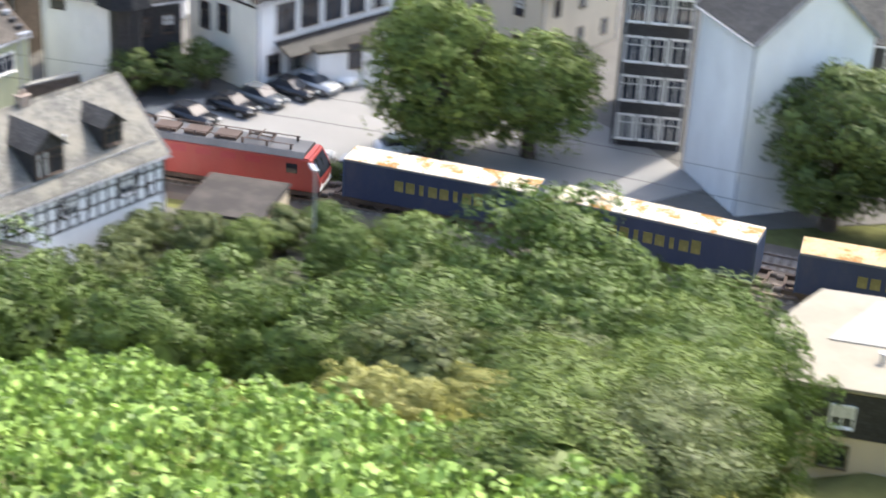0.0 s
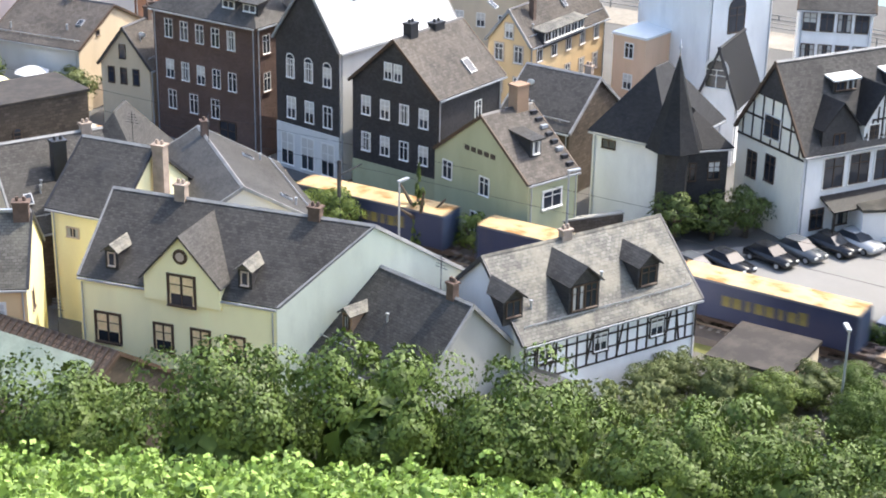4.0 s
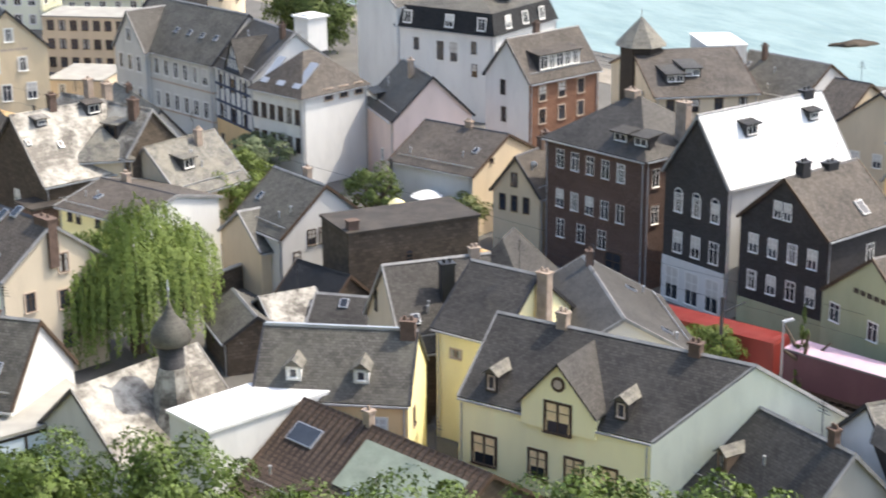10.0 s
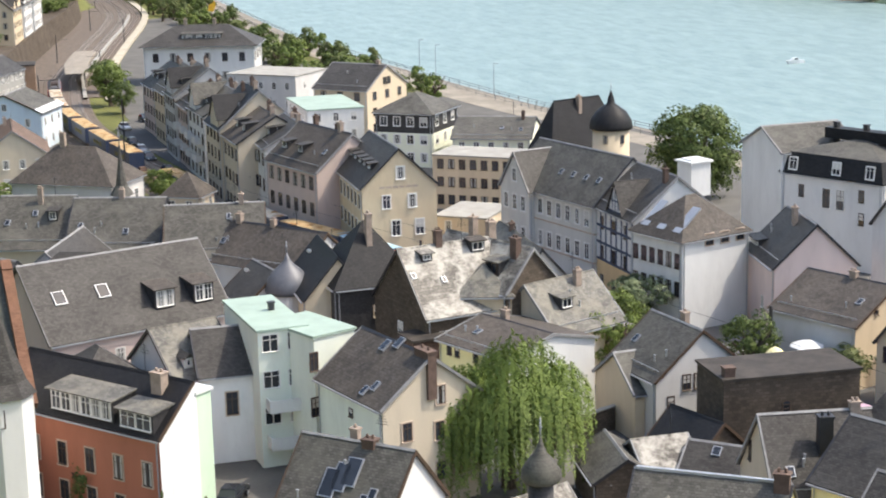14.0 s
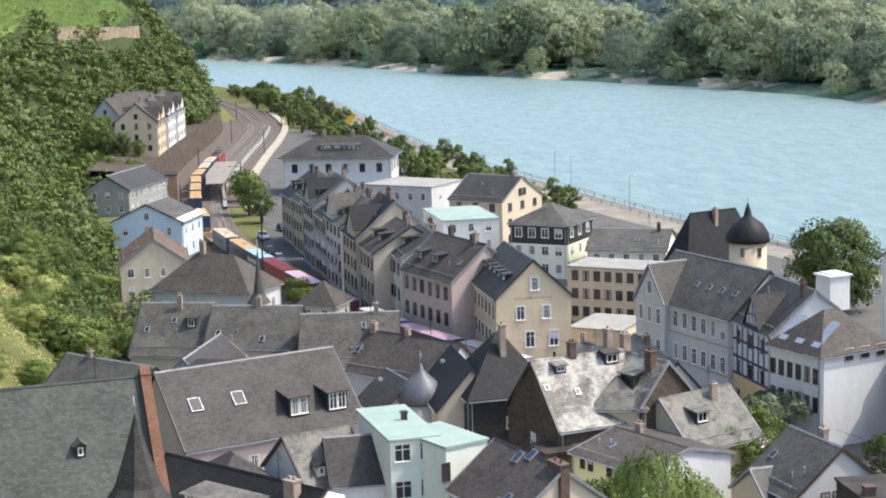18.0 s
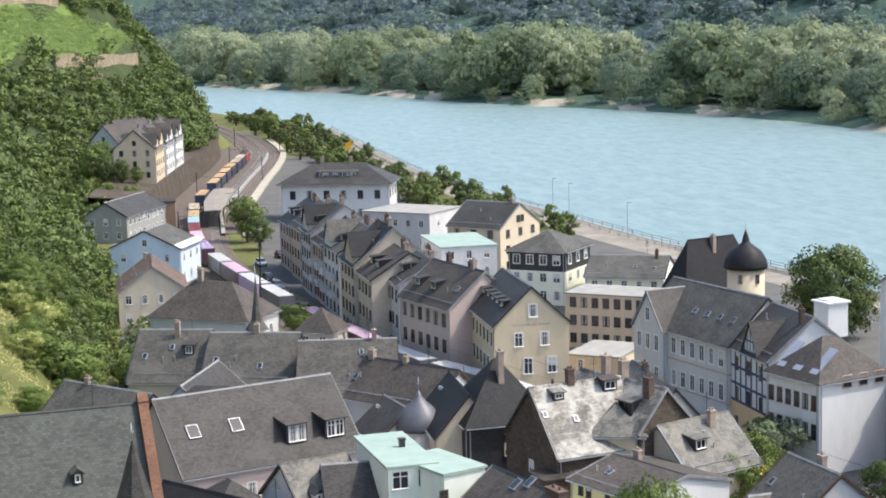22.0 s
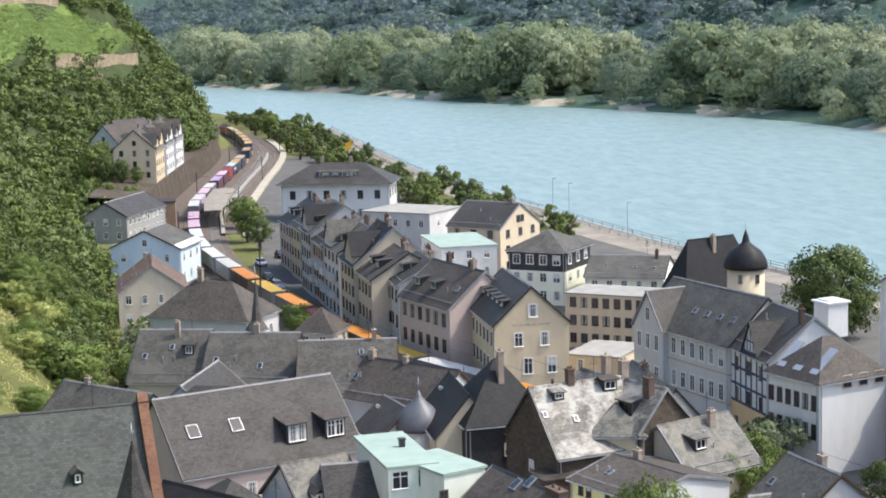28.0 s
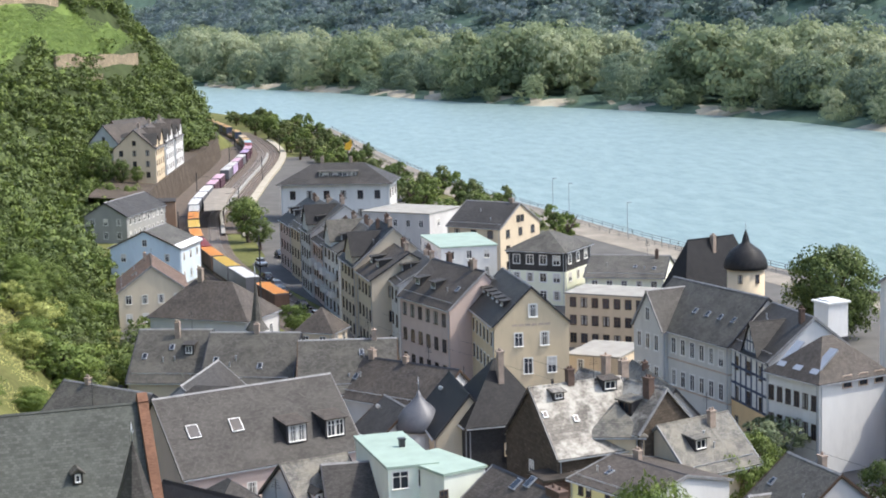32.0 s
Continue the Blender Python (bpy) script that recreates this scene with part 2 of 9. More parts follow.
M["leaf_olive"] = leaf_mat("leaves_olive", (0.032, 0.050, 0.016), (0.17, 0.20, 0.072), patch=1.8)
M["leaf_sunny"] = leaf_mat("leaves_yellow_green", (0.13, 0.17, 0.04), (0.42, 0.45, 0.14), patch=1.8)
M["leaf_willow"] = leaf_mat("leaves_willow", (0.065, 0.11, 0.022), (0.215, 0.285, 0.068))
M["leaf_vine"] = leaf_mat("leaves_vine", (0.020, 0.050, 0.008), (0.34, 0.49, 0.115), trans=0.2, patch=1.3)
M["leaf_grey"] = leaf_mat("leaves_grey_green", (0.11, 0.15, 0.075), (0.24, 0.28, 0.15))
# next five: distance haze is put into the paler, bluer leaf colours
M["leaf_haze"] = leaf_mat("leaves_far_wood_hazed", (0.16, 0.215, 0.125), (0.28, 0.335, 0.19), trans=0.5, leafwise=0.15, patch=0.05)
M["leaf_haze_pale"] = leaf_mat("leaves_far_pale_hazed", (0.25, 0.295, 0.18), (0.38, 0.425, 0.27), trans=0.5, leafwise=0.15, patch=0.05)
M["leaf_haze_dark"] = leaf_mat("leaves_far_dark_hazed", (0.12, 0.17, 0.12), (0.205, 0.265, 0.18), trans=0.5, leafwise=0.15, patch=0.05)
M["leaf_hill_haze"] = leaf_mat("leaves_far_hill_hazed", (0.14, 0.20, 0.175), (0.225, 0.295, 0.25), trans=0.5, leafwise=0.15, patch=0.05)
M["leaf_hill_haze_blue"] = leaf_mat("leaves_far_hill_blue_haze", (0.135, 0.185, 0.195), (0.21, 0.27, 0.275), trans=0.5, leafwise=0.15, patch=0.05)
M["leaf_terrace"] = leaf_mat("leaves_hill_vines", (0.15, 0.222, 0.065), (0.20, 0.28, 0.088), trans=0.5, leafwise=0.15, patch=0.05)
M["grass_dry"] = leaf_mat("dry_grass", (0.24, 0.24, 0.075), (0.40, 0.39, 0.13))


# ---- mesh helpers ----
def part(name, bm, material, parent, label="", smooth=False):
    me = bpy.data.meshes.new(name)
    bm.to_mesh(me)
    bm.free()
    for mm in (material if isinstance(material, (list, tuple)) else [material]):
        me.materials.append(mm)
    if smooth:
        me.polygons.foreach_set("use_smooth", [True] * len(me.polygons))
    ob = new(name, me)
    ob.parent = parent
    if label:
        ob["label"] = label
    return ob


def share(name, me, parent, m=None, label=""):
    ob = new(name, me)
    ob.parent = parent
    if m is not None:
        ob.matrix_basis = m
    if label:
        ob["label"] = label
    return ob


def thing(name, label, category, m=None, group="", kind=""):
    ob = new(name)
    if m is not None:
        ob.matrix_basis = m
    return tagged(ob, label, category, group, kind)


def box(bm, x0, x1, y0, y1, z0, z1, mi=0):
    vs = [bm.verts.new(p) for p in ((x0, y0, z0), (x1, y0, z0), (x1, y1, z0), (x0, y1, z0), (x0, y0, z1), (x1, y0, z1), (x1, y1, z1), (x0, y1, z1))]
    for f in ((3, 2, 1, 0), (4, 5, 6, 7), (0, 1, 5, 4), (1, 2, 6, 5), (2, 3, 7, 6), (3, 0, 4, 7)):
        bm.faces.new([vs[i] for i in f]).material_index = mi
    return vs


def prism(bm, pts, a, b, axis="y", mi=0):
    """A polygon of (u, z) points pushed from a to b along axis."""
    mk = (lambda u, z, w: (u, w, z)) if axis == "y" else (lambda u, z, w: (w, u, z))
    v0 = [bm.verts.new(mk(u, z, a)) for u, z in pts]
    v1 = [bm.verts.new(mk(u, z, b)) for u, z in pts]
    n = len(pts)
    fs = [bm.faces.new(v0), bm.faces.new(v1[::-1])] + [bm.faces.new((v0[i], v1[i], v1[(i + 1) % n], v0[(i + 1) % n])) for i in range(n)]
    for f in fs:
        f.material_index = mi
    bmesh.ops.recalc_face_normals(bm, faces=fs)


def lathe(bm, prof, n=16, cx=0, cy=0, mi=0):
    """A turned shape from (radius, z) pairs."""
    rings = []
    for r, z in prof:
        rings.append([bm.verts.new((cx + r * math.cos(2 * math.pi * i / n), cy + r * math.sin(2 * math.pi * i / n), z)) for i in range(n)])
    for a, b in zip(rings, rings[1:]):
        for i in range(n):
            bm.faces.new((a[i], a[(i + 1) % n], b[(i + 1) % n], b[i])).material_index = mi
    if prof[0][0] > 1e-4:
        bm.faces.new(rings[0][::-1]).material_index = mi
    if prof[-1][0] > 1e-4:
        bm.faces.new(rings[-1]).material_index = mi


def uv_metres(bm):
    """UVs in metres: along the horizontal of each face and up its slope."""
    lay = bm.loops.layers.uv.verify()
    bm.normal_update()
    for f in bm.faces:
        n = f.normal
        h = Vector((-n.y, n.x, 0))
        h = h.normalized() if h.length > 1e-3 else Vector((1, 0, 0))
        s = n.cross(h)
        for l in f.loops:
            l[lay].uv = (l.vert.co.dot(h), l.vert.co.dot(s))


# ---- ground ----
TRACK = [(360, -560), (300, -420), (190, -170), (130, -40), (100, 22), (90, 42.5), (80, 70), (61, 107), (53, 121), (30, 166), (8, 207), (-6.8, 231), (-26.8, 279), (-45, 331), (-53, 364), (-59.5, 408), (-62, 433), (-64.5, 511), (-65.5, 561), (-68.5, 610), (-77, 660), (-87, 705), (-112, 790), (-150, 900)]
TOE = [(380, -760), (260, -420), (150, -170), (112, -50), (84, 20), (50, 62), (22, 80), (-6, 100), (-38, 128), (-41, 170), (-42, 205), (-50, 250), (-62, 300), (-80, 350), (-95, 420), (-104, 480), (-97, 540), (-86, 600), (-80, 650), (-94, 715), (-150, 790), (-270, 1000), (-500, 1500), (-900, 2400)]
BANK = [(520, -700), (290, -130), (205, 40), (164, 106), (121, 183), (99, 238), (66, 325), (50, 362), (26, 436), (3, 512), (-16, 602), (-44, 748), (-90, 860), (-200, 1080), (-420, 1600), (-800, 2500)]
FAR = [(900, -700), (470, -100), (330, 330), (218, 600), (179, 685), (157, 763), (117, 843), (60, 925), (8, 999), (-66, 1140), (-172, 1283), (-380, 1750), (-700, 2600)]


def side(line, P):
    """Signed distance to a polyline: positive to the right of its way."""
    best = np.full(len(P), 1e9)
    sign = np.ones(len(P))
    for (ax, ay), (bx, by) in zip(line, line[1:]):
        d = np.array((bx - ax, by - ay))
        q = P - (ax, ay)
        s = np.clip((q @ d) / (d @ d), 0, 1)
        r = q - s[:, None] * d
        dist = np.hypot(r[:, 0], r[:, 1])
        cr = d[1] * q[:, 0] - d[0] * q[:, 1]
        near = dist < best
        best[near], sign[near] = dist[near], np.sign(cr[near])
    return best * sign


def lumps(P, s, seed):
    out = np.zeros(len(P))
    rng = np.random.RandomState(seed)
    for k in range(6):
        a, ph = rng.uniform(0, 6.28, 2)
        w = 2 * math.pi / (s * rng.uniform(0.6, 1.7))
        out += np.sin((P[:, 0] * math.cos(a) + P[:, 1] * math.sin(a)) * w + ph)
    return out / 6


def height(P):
    P = np.atleast_2d(np.asarray(P, float))
    z = np.zeros(len(P))
    t = -side(TOE, P)
    up = np.clip(t, 0, None)
    near = np.clip((150 - P[:, 1]) / 60, 0, 1)
    slope = near * 0.60 + (1 - near) * (0.95 + 0.35 * np.clip((P[:, 1] - 430) / 120, 0, 1))
    hill = near * np.interp(up, [0, 25, 40, 44, 53, 78, 300], [0, 16, 26.5, 29, 33.6, 46.6, 130]) + (1 - near) * up * slope
    cap = near * 70 + (1 - near) * 95
    hill = np.where(hill > cap, cap + (hill - cap) * 0.12, hill)
    hill += np.clip(up / 20, 0, 1) * lumps(P, 40, 3) * 1.5 * (1 - near * 0.8)
    z += hill
    b = side(BANK, P)
    f = side(FAR, P)
    z = np.where((b > -14) & (t < 0), -3.2 * np.clip((b + 14) / 14, 0, 1), z)
    z = np.where(b > 0, -3.2 - np.clip(b / 6, 0, 1) * 3.5, z)
    far = np.where(f > 0, -5 + np.clip(f / 15, 0, 1) * 4 + np.clip(f - 130, 0, None) * 0.42 + np.clip(f / 100 - 1, 0, 1) * lumps(P, 260, 5) * 18, -9)
    far = np.where(far > 240, 240 + (far - 240) * 0.1, far)
    z = np.where(f > 0, far, z)
    # the slope falls away beside the vineyard
    az, rr = np.degrees(np.arctan2(P[:, 0], P[:, 1])), np.hypot(P[:, 0], P[:, 1])
    dip = np.clip((az - 60.5) / 6, 0, 1) * np.clip((rr - 8) / 9, 0, 1) * np.clip((62 - rr) / 12, 0, 1) * (az < 130)
    return z - 7.5 * dip


def vines_at(P):
    """The terraced vineyard: between two steps of the hillside, narrowing towards the river."""
    t, y = -side(TOE, P), P[:, 1]
    return (t > np.interp(y, [505, 540, 555, 610, 640], [34, 29.5, 27.3, 28.5, 31])) & (t < np.interp(y, [505, 550, 605, 640], [44, 41.5, 39, 32])) & (y < 640)


def h1(x, y):
    return float(height([(x, y)])[0])


xs = np.unique(np.concatenate([np.linspace(-3500, -260, 22), np.arange(-260, -120, 10), np.arange(-120, 190, 3.0), np.arange(190, 700, 14), np.linspace(700, 3500, 20)]))
ys = np.unique(np.concatenate([np.linspace(-1500, -60, 12), np.arange(-60, 300, 3.0), np.arange(300, 900, 8), np.arange(900, 1800, 25), np.linspace(1800, 4500, 14)]))
gx, gy = np.meshgrid(xs, ys)
gp = np.stack([gx.ravel(), gy.ravel()], 1)
gz = height(gp)
me = bpy.data.meshes.new("ground")
nx, ny = len(xs), len(ys)
idx = np.arange(nx * ny).reshape(ny, nx)
quads = np.stack([idx[:-1, :-1].ravel(), idx[:-1, 1:].ravel(), idx[1:, 1:].ravel(), idx[1:, :-1].ravel()], 1)
me.from_pydata(np.column_stack([gp, gz]).tolist(), [], quads.tolist())
me.polygons.foreach_set("use_smooth", [True] * len(me.polygons))
ground = tagged(new("ground", me), "town ground, grassy hillside and wooded far bank", "ground", kind="structure")
M["ground"] = mat("earth_and_grass", (0.13, 0.135, 0.05), 0.95, 0, 14.0, 0.45, 1.3, 0.3, 0.1, dirt=0.8, stain=(0.10, 0.12, 0.04))
me.materials.append(M["ground"])
# far floor tinted bluish too, so its colour carries the same haze
M["forest_floor_hazed"] = mat("forest_floor_hazed", (0.075, 0.118, 0.088), 0.95, 0, 9.0, 0.4, 1.0, 0.3, 0.1)
M["shore"] = mat("gravel_shore", (0.36, 0.33, 0.26), 0.95, 0, 9.0, 0.3, 1.0, 0.3, 0.1)
me.materials.append(M["forest_floor_hazed"])
me.materials.append(M["shore"])
M["hill_floor"] = mat("hillside_floor", (0.055, 0.072, 0.032), 0.95, 0, 6.0, 0.4, 1.0, 0.3, 0.1)
me.materials.append(mat("vine_terrace", (0.135, 0.19, 0.055), 0.95, 0, 5.0, 0.3, 0.8, 0.3, 0.1))
me.materials.append(M["hill_floor"])
cen = gp[quads].mean(1)
fd, td = side(FAR, cen), -side(TOE, cen)
vz = vines_at(cen) & (cen[:, 1] > 505)
pick = np.where(vz, 3, np.where(fd > 20, 1, np.where((fd > -12) & (fd <= 20) & (lumps(cen, 60, 4) > 0.12), 2, np.where(fd > -12, 1, np.where((td > 3) & (cen[:, 1] > 225), 4, 0)))))
me.polygons.foreach_set("material_index", pick.astype(np.int32))

# river
wm = bpy.data.materials.new("river_water")
wm.use_nodes = True
nt = wm.node_tree
b = nt.nodes["Principled BSDF"]
b.inputs["Roughness"].default_value = 0.38
b.inputs["Specular IOR Level"].default_value = 0.28
tc = nt.nodes.new("ShaderNodeTexCoord")
n1 = nt.nodes.new("ShaderNodeTexNoise")
n1.inputs["Scale"].default_value, n1.inputs["Detail"].default_value = 0.22, 8
n2 = nt.nodes.new("ShaderNodeTexNoise")
n2.inputs["Scale"].default_value, n2.inputs["Detail"].default_value, n2.inputs["Roughness"].default_value = 0.20, 12, 0.68
mp = nt.nodes.new("ShaderNodeMapping")
mp.inputs["Rotation"].default_value = (0, 0, radians(25))
mp.inputs["Scale"].default_value = (1.0, 0.35, 1)
nt.links.new(tc.outputs["Object"], mp.inputs[0])
nt.links.new(mp.outputs[0], n1.inputs["Vector"])
nt.links.new(mp.outputs[0], n2.inputs["Vector"])
cr = nt.nodes.new("ShaderNodeValToRGB")
cr.color_ramp.elements[0].position, cr.color_ramp.elements[0].color = 0.38, (0.175, 0.255, 0.255, 1)
cr.color_ramp.elements[1].position, cr.color_ramp.elements[1].color = 0.62, (0.245, 0.335, 0.33, 1)
nt.links.new(n2.outputs[0], cr.inputs[0])
nt.links.new(cr.outputs[0], b.inputs["Base Color"])
bp = nt.nodes.new("ShaderNodeBump")
bp.inputs["Strength"].default_value, bp.inputs["Distance"].default_value = 0.7, 0.9
nt.links.new(n1.outputs[0], bp.inputs["Height"])
nt.links.new(bp.outputs[0], b.inputs["Normal"])
bm = bmesh.new()
vs = [bm.verts.new((x, y, -4.2)) for x, y in ((-1500, -900), (3000, -900), (3000, 3200), (-1500, 3200))]
bm.faces.new(vs)
water = tagged(part("water", bm, wm, None), "wide blue-green rippled river", "river", kind="structure")

# ---- houses ----
MESH = {}
DIM = {}


def win_mesh(w, h, fm, sm, arch=False):
    """A casement window seen from -Y: surround, frame, mullion and sill; and its pane."""
    key = (round(w, 2), round(h, 2), fm, sm, arch)
    if key in MESH:
        return MESH[key]
    t, d = 0.055, 0.05
    s = 0.11 if sm else 0.04
    mid = [-0.035, 0.035] if w > 0.7 else []
    bar = [h * 0.18, h * 0.18 + 0.05] if h > 1.2 else []
    X = [-w / 2 - s, -w / 2, -w / 2 + t, *mid, w / 2 - t, w / 2, w / 2 + s]
    Z = [-h / 2 - s, -h / 2, -h / 2 + t, *bar, h / 2 - t, h / 2, h / 2 + s]
    nx, nz = len(X) - 1, len(Z) - 1
    cell = {}
    for i in range(nx):
        for j in range(nz):
            if i in (0, nx - 1) or j in (0, nz - 1):
                cell[i, j] = 1 if sm else 0
            elif i in (1, nx - 2) or j in (1, nz - 2) or (mid and i == nx // 2) or (bar and j == 3):
                cell[i, j] = 0
    bm = bmesh.new()
    V = {}

    def vert(i, j, k):
        if (i, j, k) not in V:
            V[i, j, k] = bm.verts.new((X[i], (-d, 0.02)[k] - (0.09 if j <= 1 and k == 0 else 0), Z[j]))
        return V[i, j, k]
    for (i, j), mi in cell.items():
        bm.faces.new((vert(i, j, 0), vert(i + 1, j, 0), vert(i + 1, j + 1, 0), vert(i, j + 1, 0))).material_index = mi
        for (di, dj), e in (((-1, 0), ((i, j + 1), (i, j))), ((1, 0), ((i + 1, j), (i + 1, j + 1))), ((0, -1), ((i, j), (i + 1, j))), ((0, 1), ((i + 1, j + 1), (i, j + 1)))):
            if (i + di, j + dj) not in cell:
                (a, b), (c, e2) = e
                bm.faces.new((vert(c, e2, 0), vert(a, b, 0), vert(a, b, 1), vert(c, e2, 1))).material_index = mi
    if arch:
        top = [vert(i, nz, 0) for i in range(nx + 1)]
        crown = [bm.verts.new((math.cos(a) * (w / 2 + s), -d, h / 2 + s + math.sin(a) * (w / 2 + s) * 0.9)) for a in np.linspace(0, math.pi, 9)[1:-1]]
        bm.faces.new([*top, *crown]).material_index = 1 if sm else 0
        q = w / 2 - t
        fan = [bm.verts.new((math.cos(a) * q, -d - 0.006, h / 2 + 0.02 + math.sin(a) * q * 0.9)) for a in np.linspace(0, math.pi, 9)]
        bm.faces.new(fan).material_index = 2 if sm else 1
    fr = bpy.data.meshes.new("window")
    bm.to_mesh(fr)
    bm.free()
    fr.materials.append(M[fm])
    if sm:
        fr.materials.append(M[sm])
    if arch:
        fr.materials.append(M["glass"])
    panes = []
    for k in range(4):
        bm = bmesh.new()
        box(bm, -w / 2 + t, w / 2 - t, -0.012, 0.015, -h / 2 + t, h / 2 - t, 0)
        if k == 1:
            for sx in (-1, 1):
                box(bm, sx * w / 4 - w * 0.2, sx * w / 4 + w * 0.2, -0.018, 0, -h * 0.12, h / 2 - t, k)
                box(bm, sx * (w / 2 - t) - w * 0.05, sx * (w / 2 - t) + w * 0.05, -0.019, 0, -h / 2 + t, -h * 0.12, k)
        if k == 3:
            box(bm, -w / 2 + t, -w / 2 + w * 0.3, -0.018, 0, -h / 2 + t, h / 2 - t, k)
            box(bm, w / 2 - w * 0.3, w / 2 - t, -0.018, 0, -h / 2 + t, h / 2 - t, k)
        if k == 2:
            box(bm, -w / 2 + t, w / 2 - t, -0.02, 0, -h * 0.05, h / 2 - t, 2)
        pm = bpy.data.meshes.new("pane")
        bm.to_mesh(pm)
        bm.free()
        for n in ("glass", "curtain", "shutter", "net"):
            pm.materials.append(M[n])
        panes.append(pm)
    MESH[key] = (fr, panes)
    return MESH[key]


def window(parent, m, w, h, fm="frame", sm="", arch=False, blind=0.3):
    fr, panes = win_mesh(w, h, fm, sm, arch)
    ob = share("window", fr, parent, m)
    r = random.random()
    share("pane", panes[1 if blind < 0 else 2 if r < blind * 0.7 else 3 if r < blind * 0.7 + 0.25 else 0], ob)
    return ob


def facing(rot, x, y):
    """The sides of a house that look towards the vineyard slope."""
    out = []
    for s, a in (("f", -90), ("b", 90), ("l", 180), ("r", 0)):
        n = Vector((math.cos(radians(a + rot)), math.sin(radians(a + rot))))
        if n.dot(Vector((-x, -y)).normalized()) > 0.08:
            out.append(s)
    return out


def on_side(s, u, z, L, D, off=0.0):
    """A pose on a wall: u runs to the right as one stands before it."""
    if s == "f":
        return pose(u, -D / 2 - off, z)
    if s == "b":
        return pose(-u, D / 2 + off, z, 0, 0, 180)
    if s == "l":
        return pose(-L / 2 - off, -u, z, 0, 0, -90)
    return pose(L / 2 + off, u, z, 0, 0, 90)


def slab(bm, quad, th):
    """A roof slope: a polygon given by its top corners, with thickness downwards."""
    n = (quad[1] - quad[0]).cross(quad[2] - quad[0]).normalized()
    if n.z < 0:
        n = -n
    top = [bm.verts.new(p) for p in quad]
    bot = [bm.verts.new(p - n * th) for p in quad]
    k = len(quad)
    fs = [bm.faces.new(top), bm.faces.new(bot[::-1])] + [bm.faces.new((top[i], bot[i], bot[(i + 1) % k], top[(i + 1) % k])) for i in range(k)]
    bmesh.ops.recalc_face_normals(bm, faces=fs)


def chimney(parent, x, y, z0, z1, w=0.7, d=0.55, m="chim", pots=2):
    bm = bmesh.new()
    box(bm, -w / 2, w / 2, -d / 2, d / 2, z0 - z1, 0)
    box(bm, -w / 2 - 0.07, w / 2 + 0.07, -d / 2 - 0.07, d / 2 + 0.07, 0.002, 0.14)
    for i in range(pots):
        cx = (i - (pots - 1) / 2) * w * 0.45
        lathe(bm, [(0.10, 0.14), (0.13, 0.2), (0.10, 0.42)], 8, cx, 0)
    ob = part("chimney", bm, M[m], parent)
    ob.location = (x, y, z1)
    return ob


def dormer(parent, s, u, L, D, ze, zr, frac, w, h, kind="shed", wall="slate_wall", roof="slate", fm="frame", ov=0.4):
    """A dormer on the slope of side s, its sill at frac of the slope."""
    run = D / 2
    rise = zr - ze
    sl = rise / run
    y0 = run * (1 - frac)                        # distance of its face from the ridge
    zb = ze + rise * frac
    ob = new("dormer")
    ob.parent = parent
    ob.matrix_basis = pose(0, 0, 0, 0, 0, 0 if s == "f" else 180) @ pose(u, -y0, zb)
    dp = h / sl                                  # run back until the slope meets its top
    bm = bmesh.new()
    prism(bm, [(-0.0, -0.3), (0.0, h), (min(dp, y0), h), (0.0, -0.3)][:3], -w / 2, w / 2, "x")
    uv_metres(bm)
    part("dormer_wall", bm, M[wall], ob)
    bm = bmesh.new()
    e = 0.18
    if kind == "shed":
        dz = 0.35 * sl * dp * 0.5
        back = min(dp + dz / sl * 1.6, y0)
        slab(bm, [Vector((-w / 2 - e, -0.35, h - 0.02)), Vector((w / 2 + e, -0.35, h - 0.02)), Vector((w / 2 + e, back, h + dz)), Vector((-w / 2 - e, back, h + dz))], 0.12)
    else:
        g = w * 0.45
        back = min((h + g) / sl, y0)
        for sgn in (-1, 1):
            slab(bm, [Vector((0, -0.3, h + g)), Vector((sgn * (w / 2 + e), -0.3, h - 0.1)), Vector((sgn * (w / 2 + e), min(dp * 0.95, y0), h - 0.1)), Vector((0, back, h + g))], 0.1)
        prism(bm, [(-w / 2, h - 0.1), (w / 2, h - 0.1), (0, h + g - 0.12)], -0.04, 0.1, "y")
    uv_metres(bm)
    part("dormer_roof", bm, M[roof], ob)
    if kind != "blind":
        ww = max(w - 0.35, 0.4)
        n = 1 if ww < 1.6 else 2 if ww < 2.6 else int(ww / 1.1)
        for i in range(n):
            window(ob, pose((i - (n - 1) / 2) * ww / n, -0.03, h * 0.5), ww / n - 0.12, h - 0.45, fm, blind=0.1)
    return ob


def skylight(parent, s, u, D, ze, zr, frac, w=0.8, h=1.1, glare=False):
    rise, run = zr - ze, D / 2
    ang = math.degrees(math.atan2(rise, run))
    m = pose(0, 0, 0, 0, 0, 0 if s == "f" else 180) @ pose(u, -run * (1 - frac), ze + rise * frac, ang)
    bm = bmesh.new()
    box(bm, -w / 2, w / 2, -h / 2, h / 2, 0.12, 0.26)
    ob = part("skylight", bm, M["zinc"], parent)
    ob.matrix_basis = m
    bm = bmesh.new()
    box(bm, -w / 2 + 0.07, w / 2 - 0.07, -h / 2 + 0.07, h / 2 - 0.07, 0.262, 0.275)
    part("pane", bm, M["glass"], ob)
    return ob


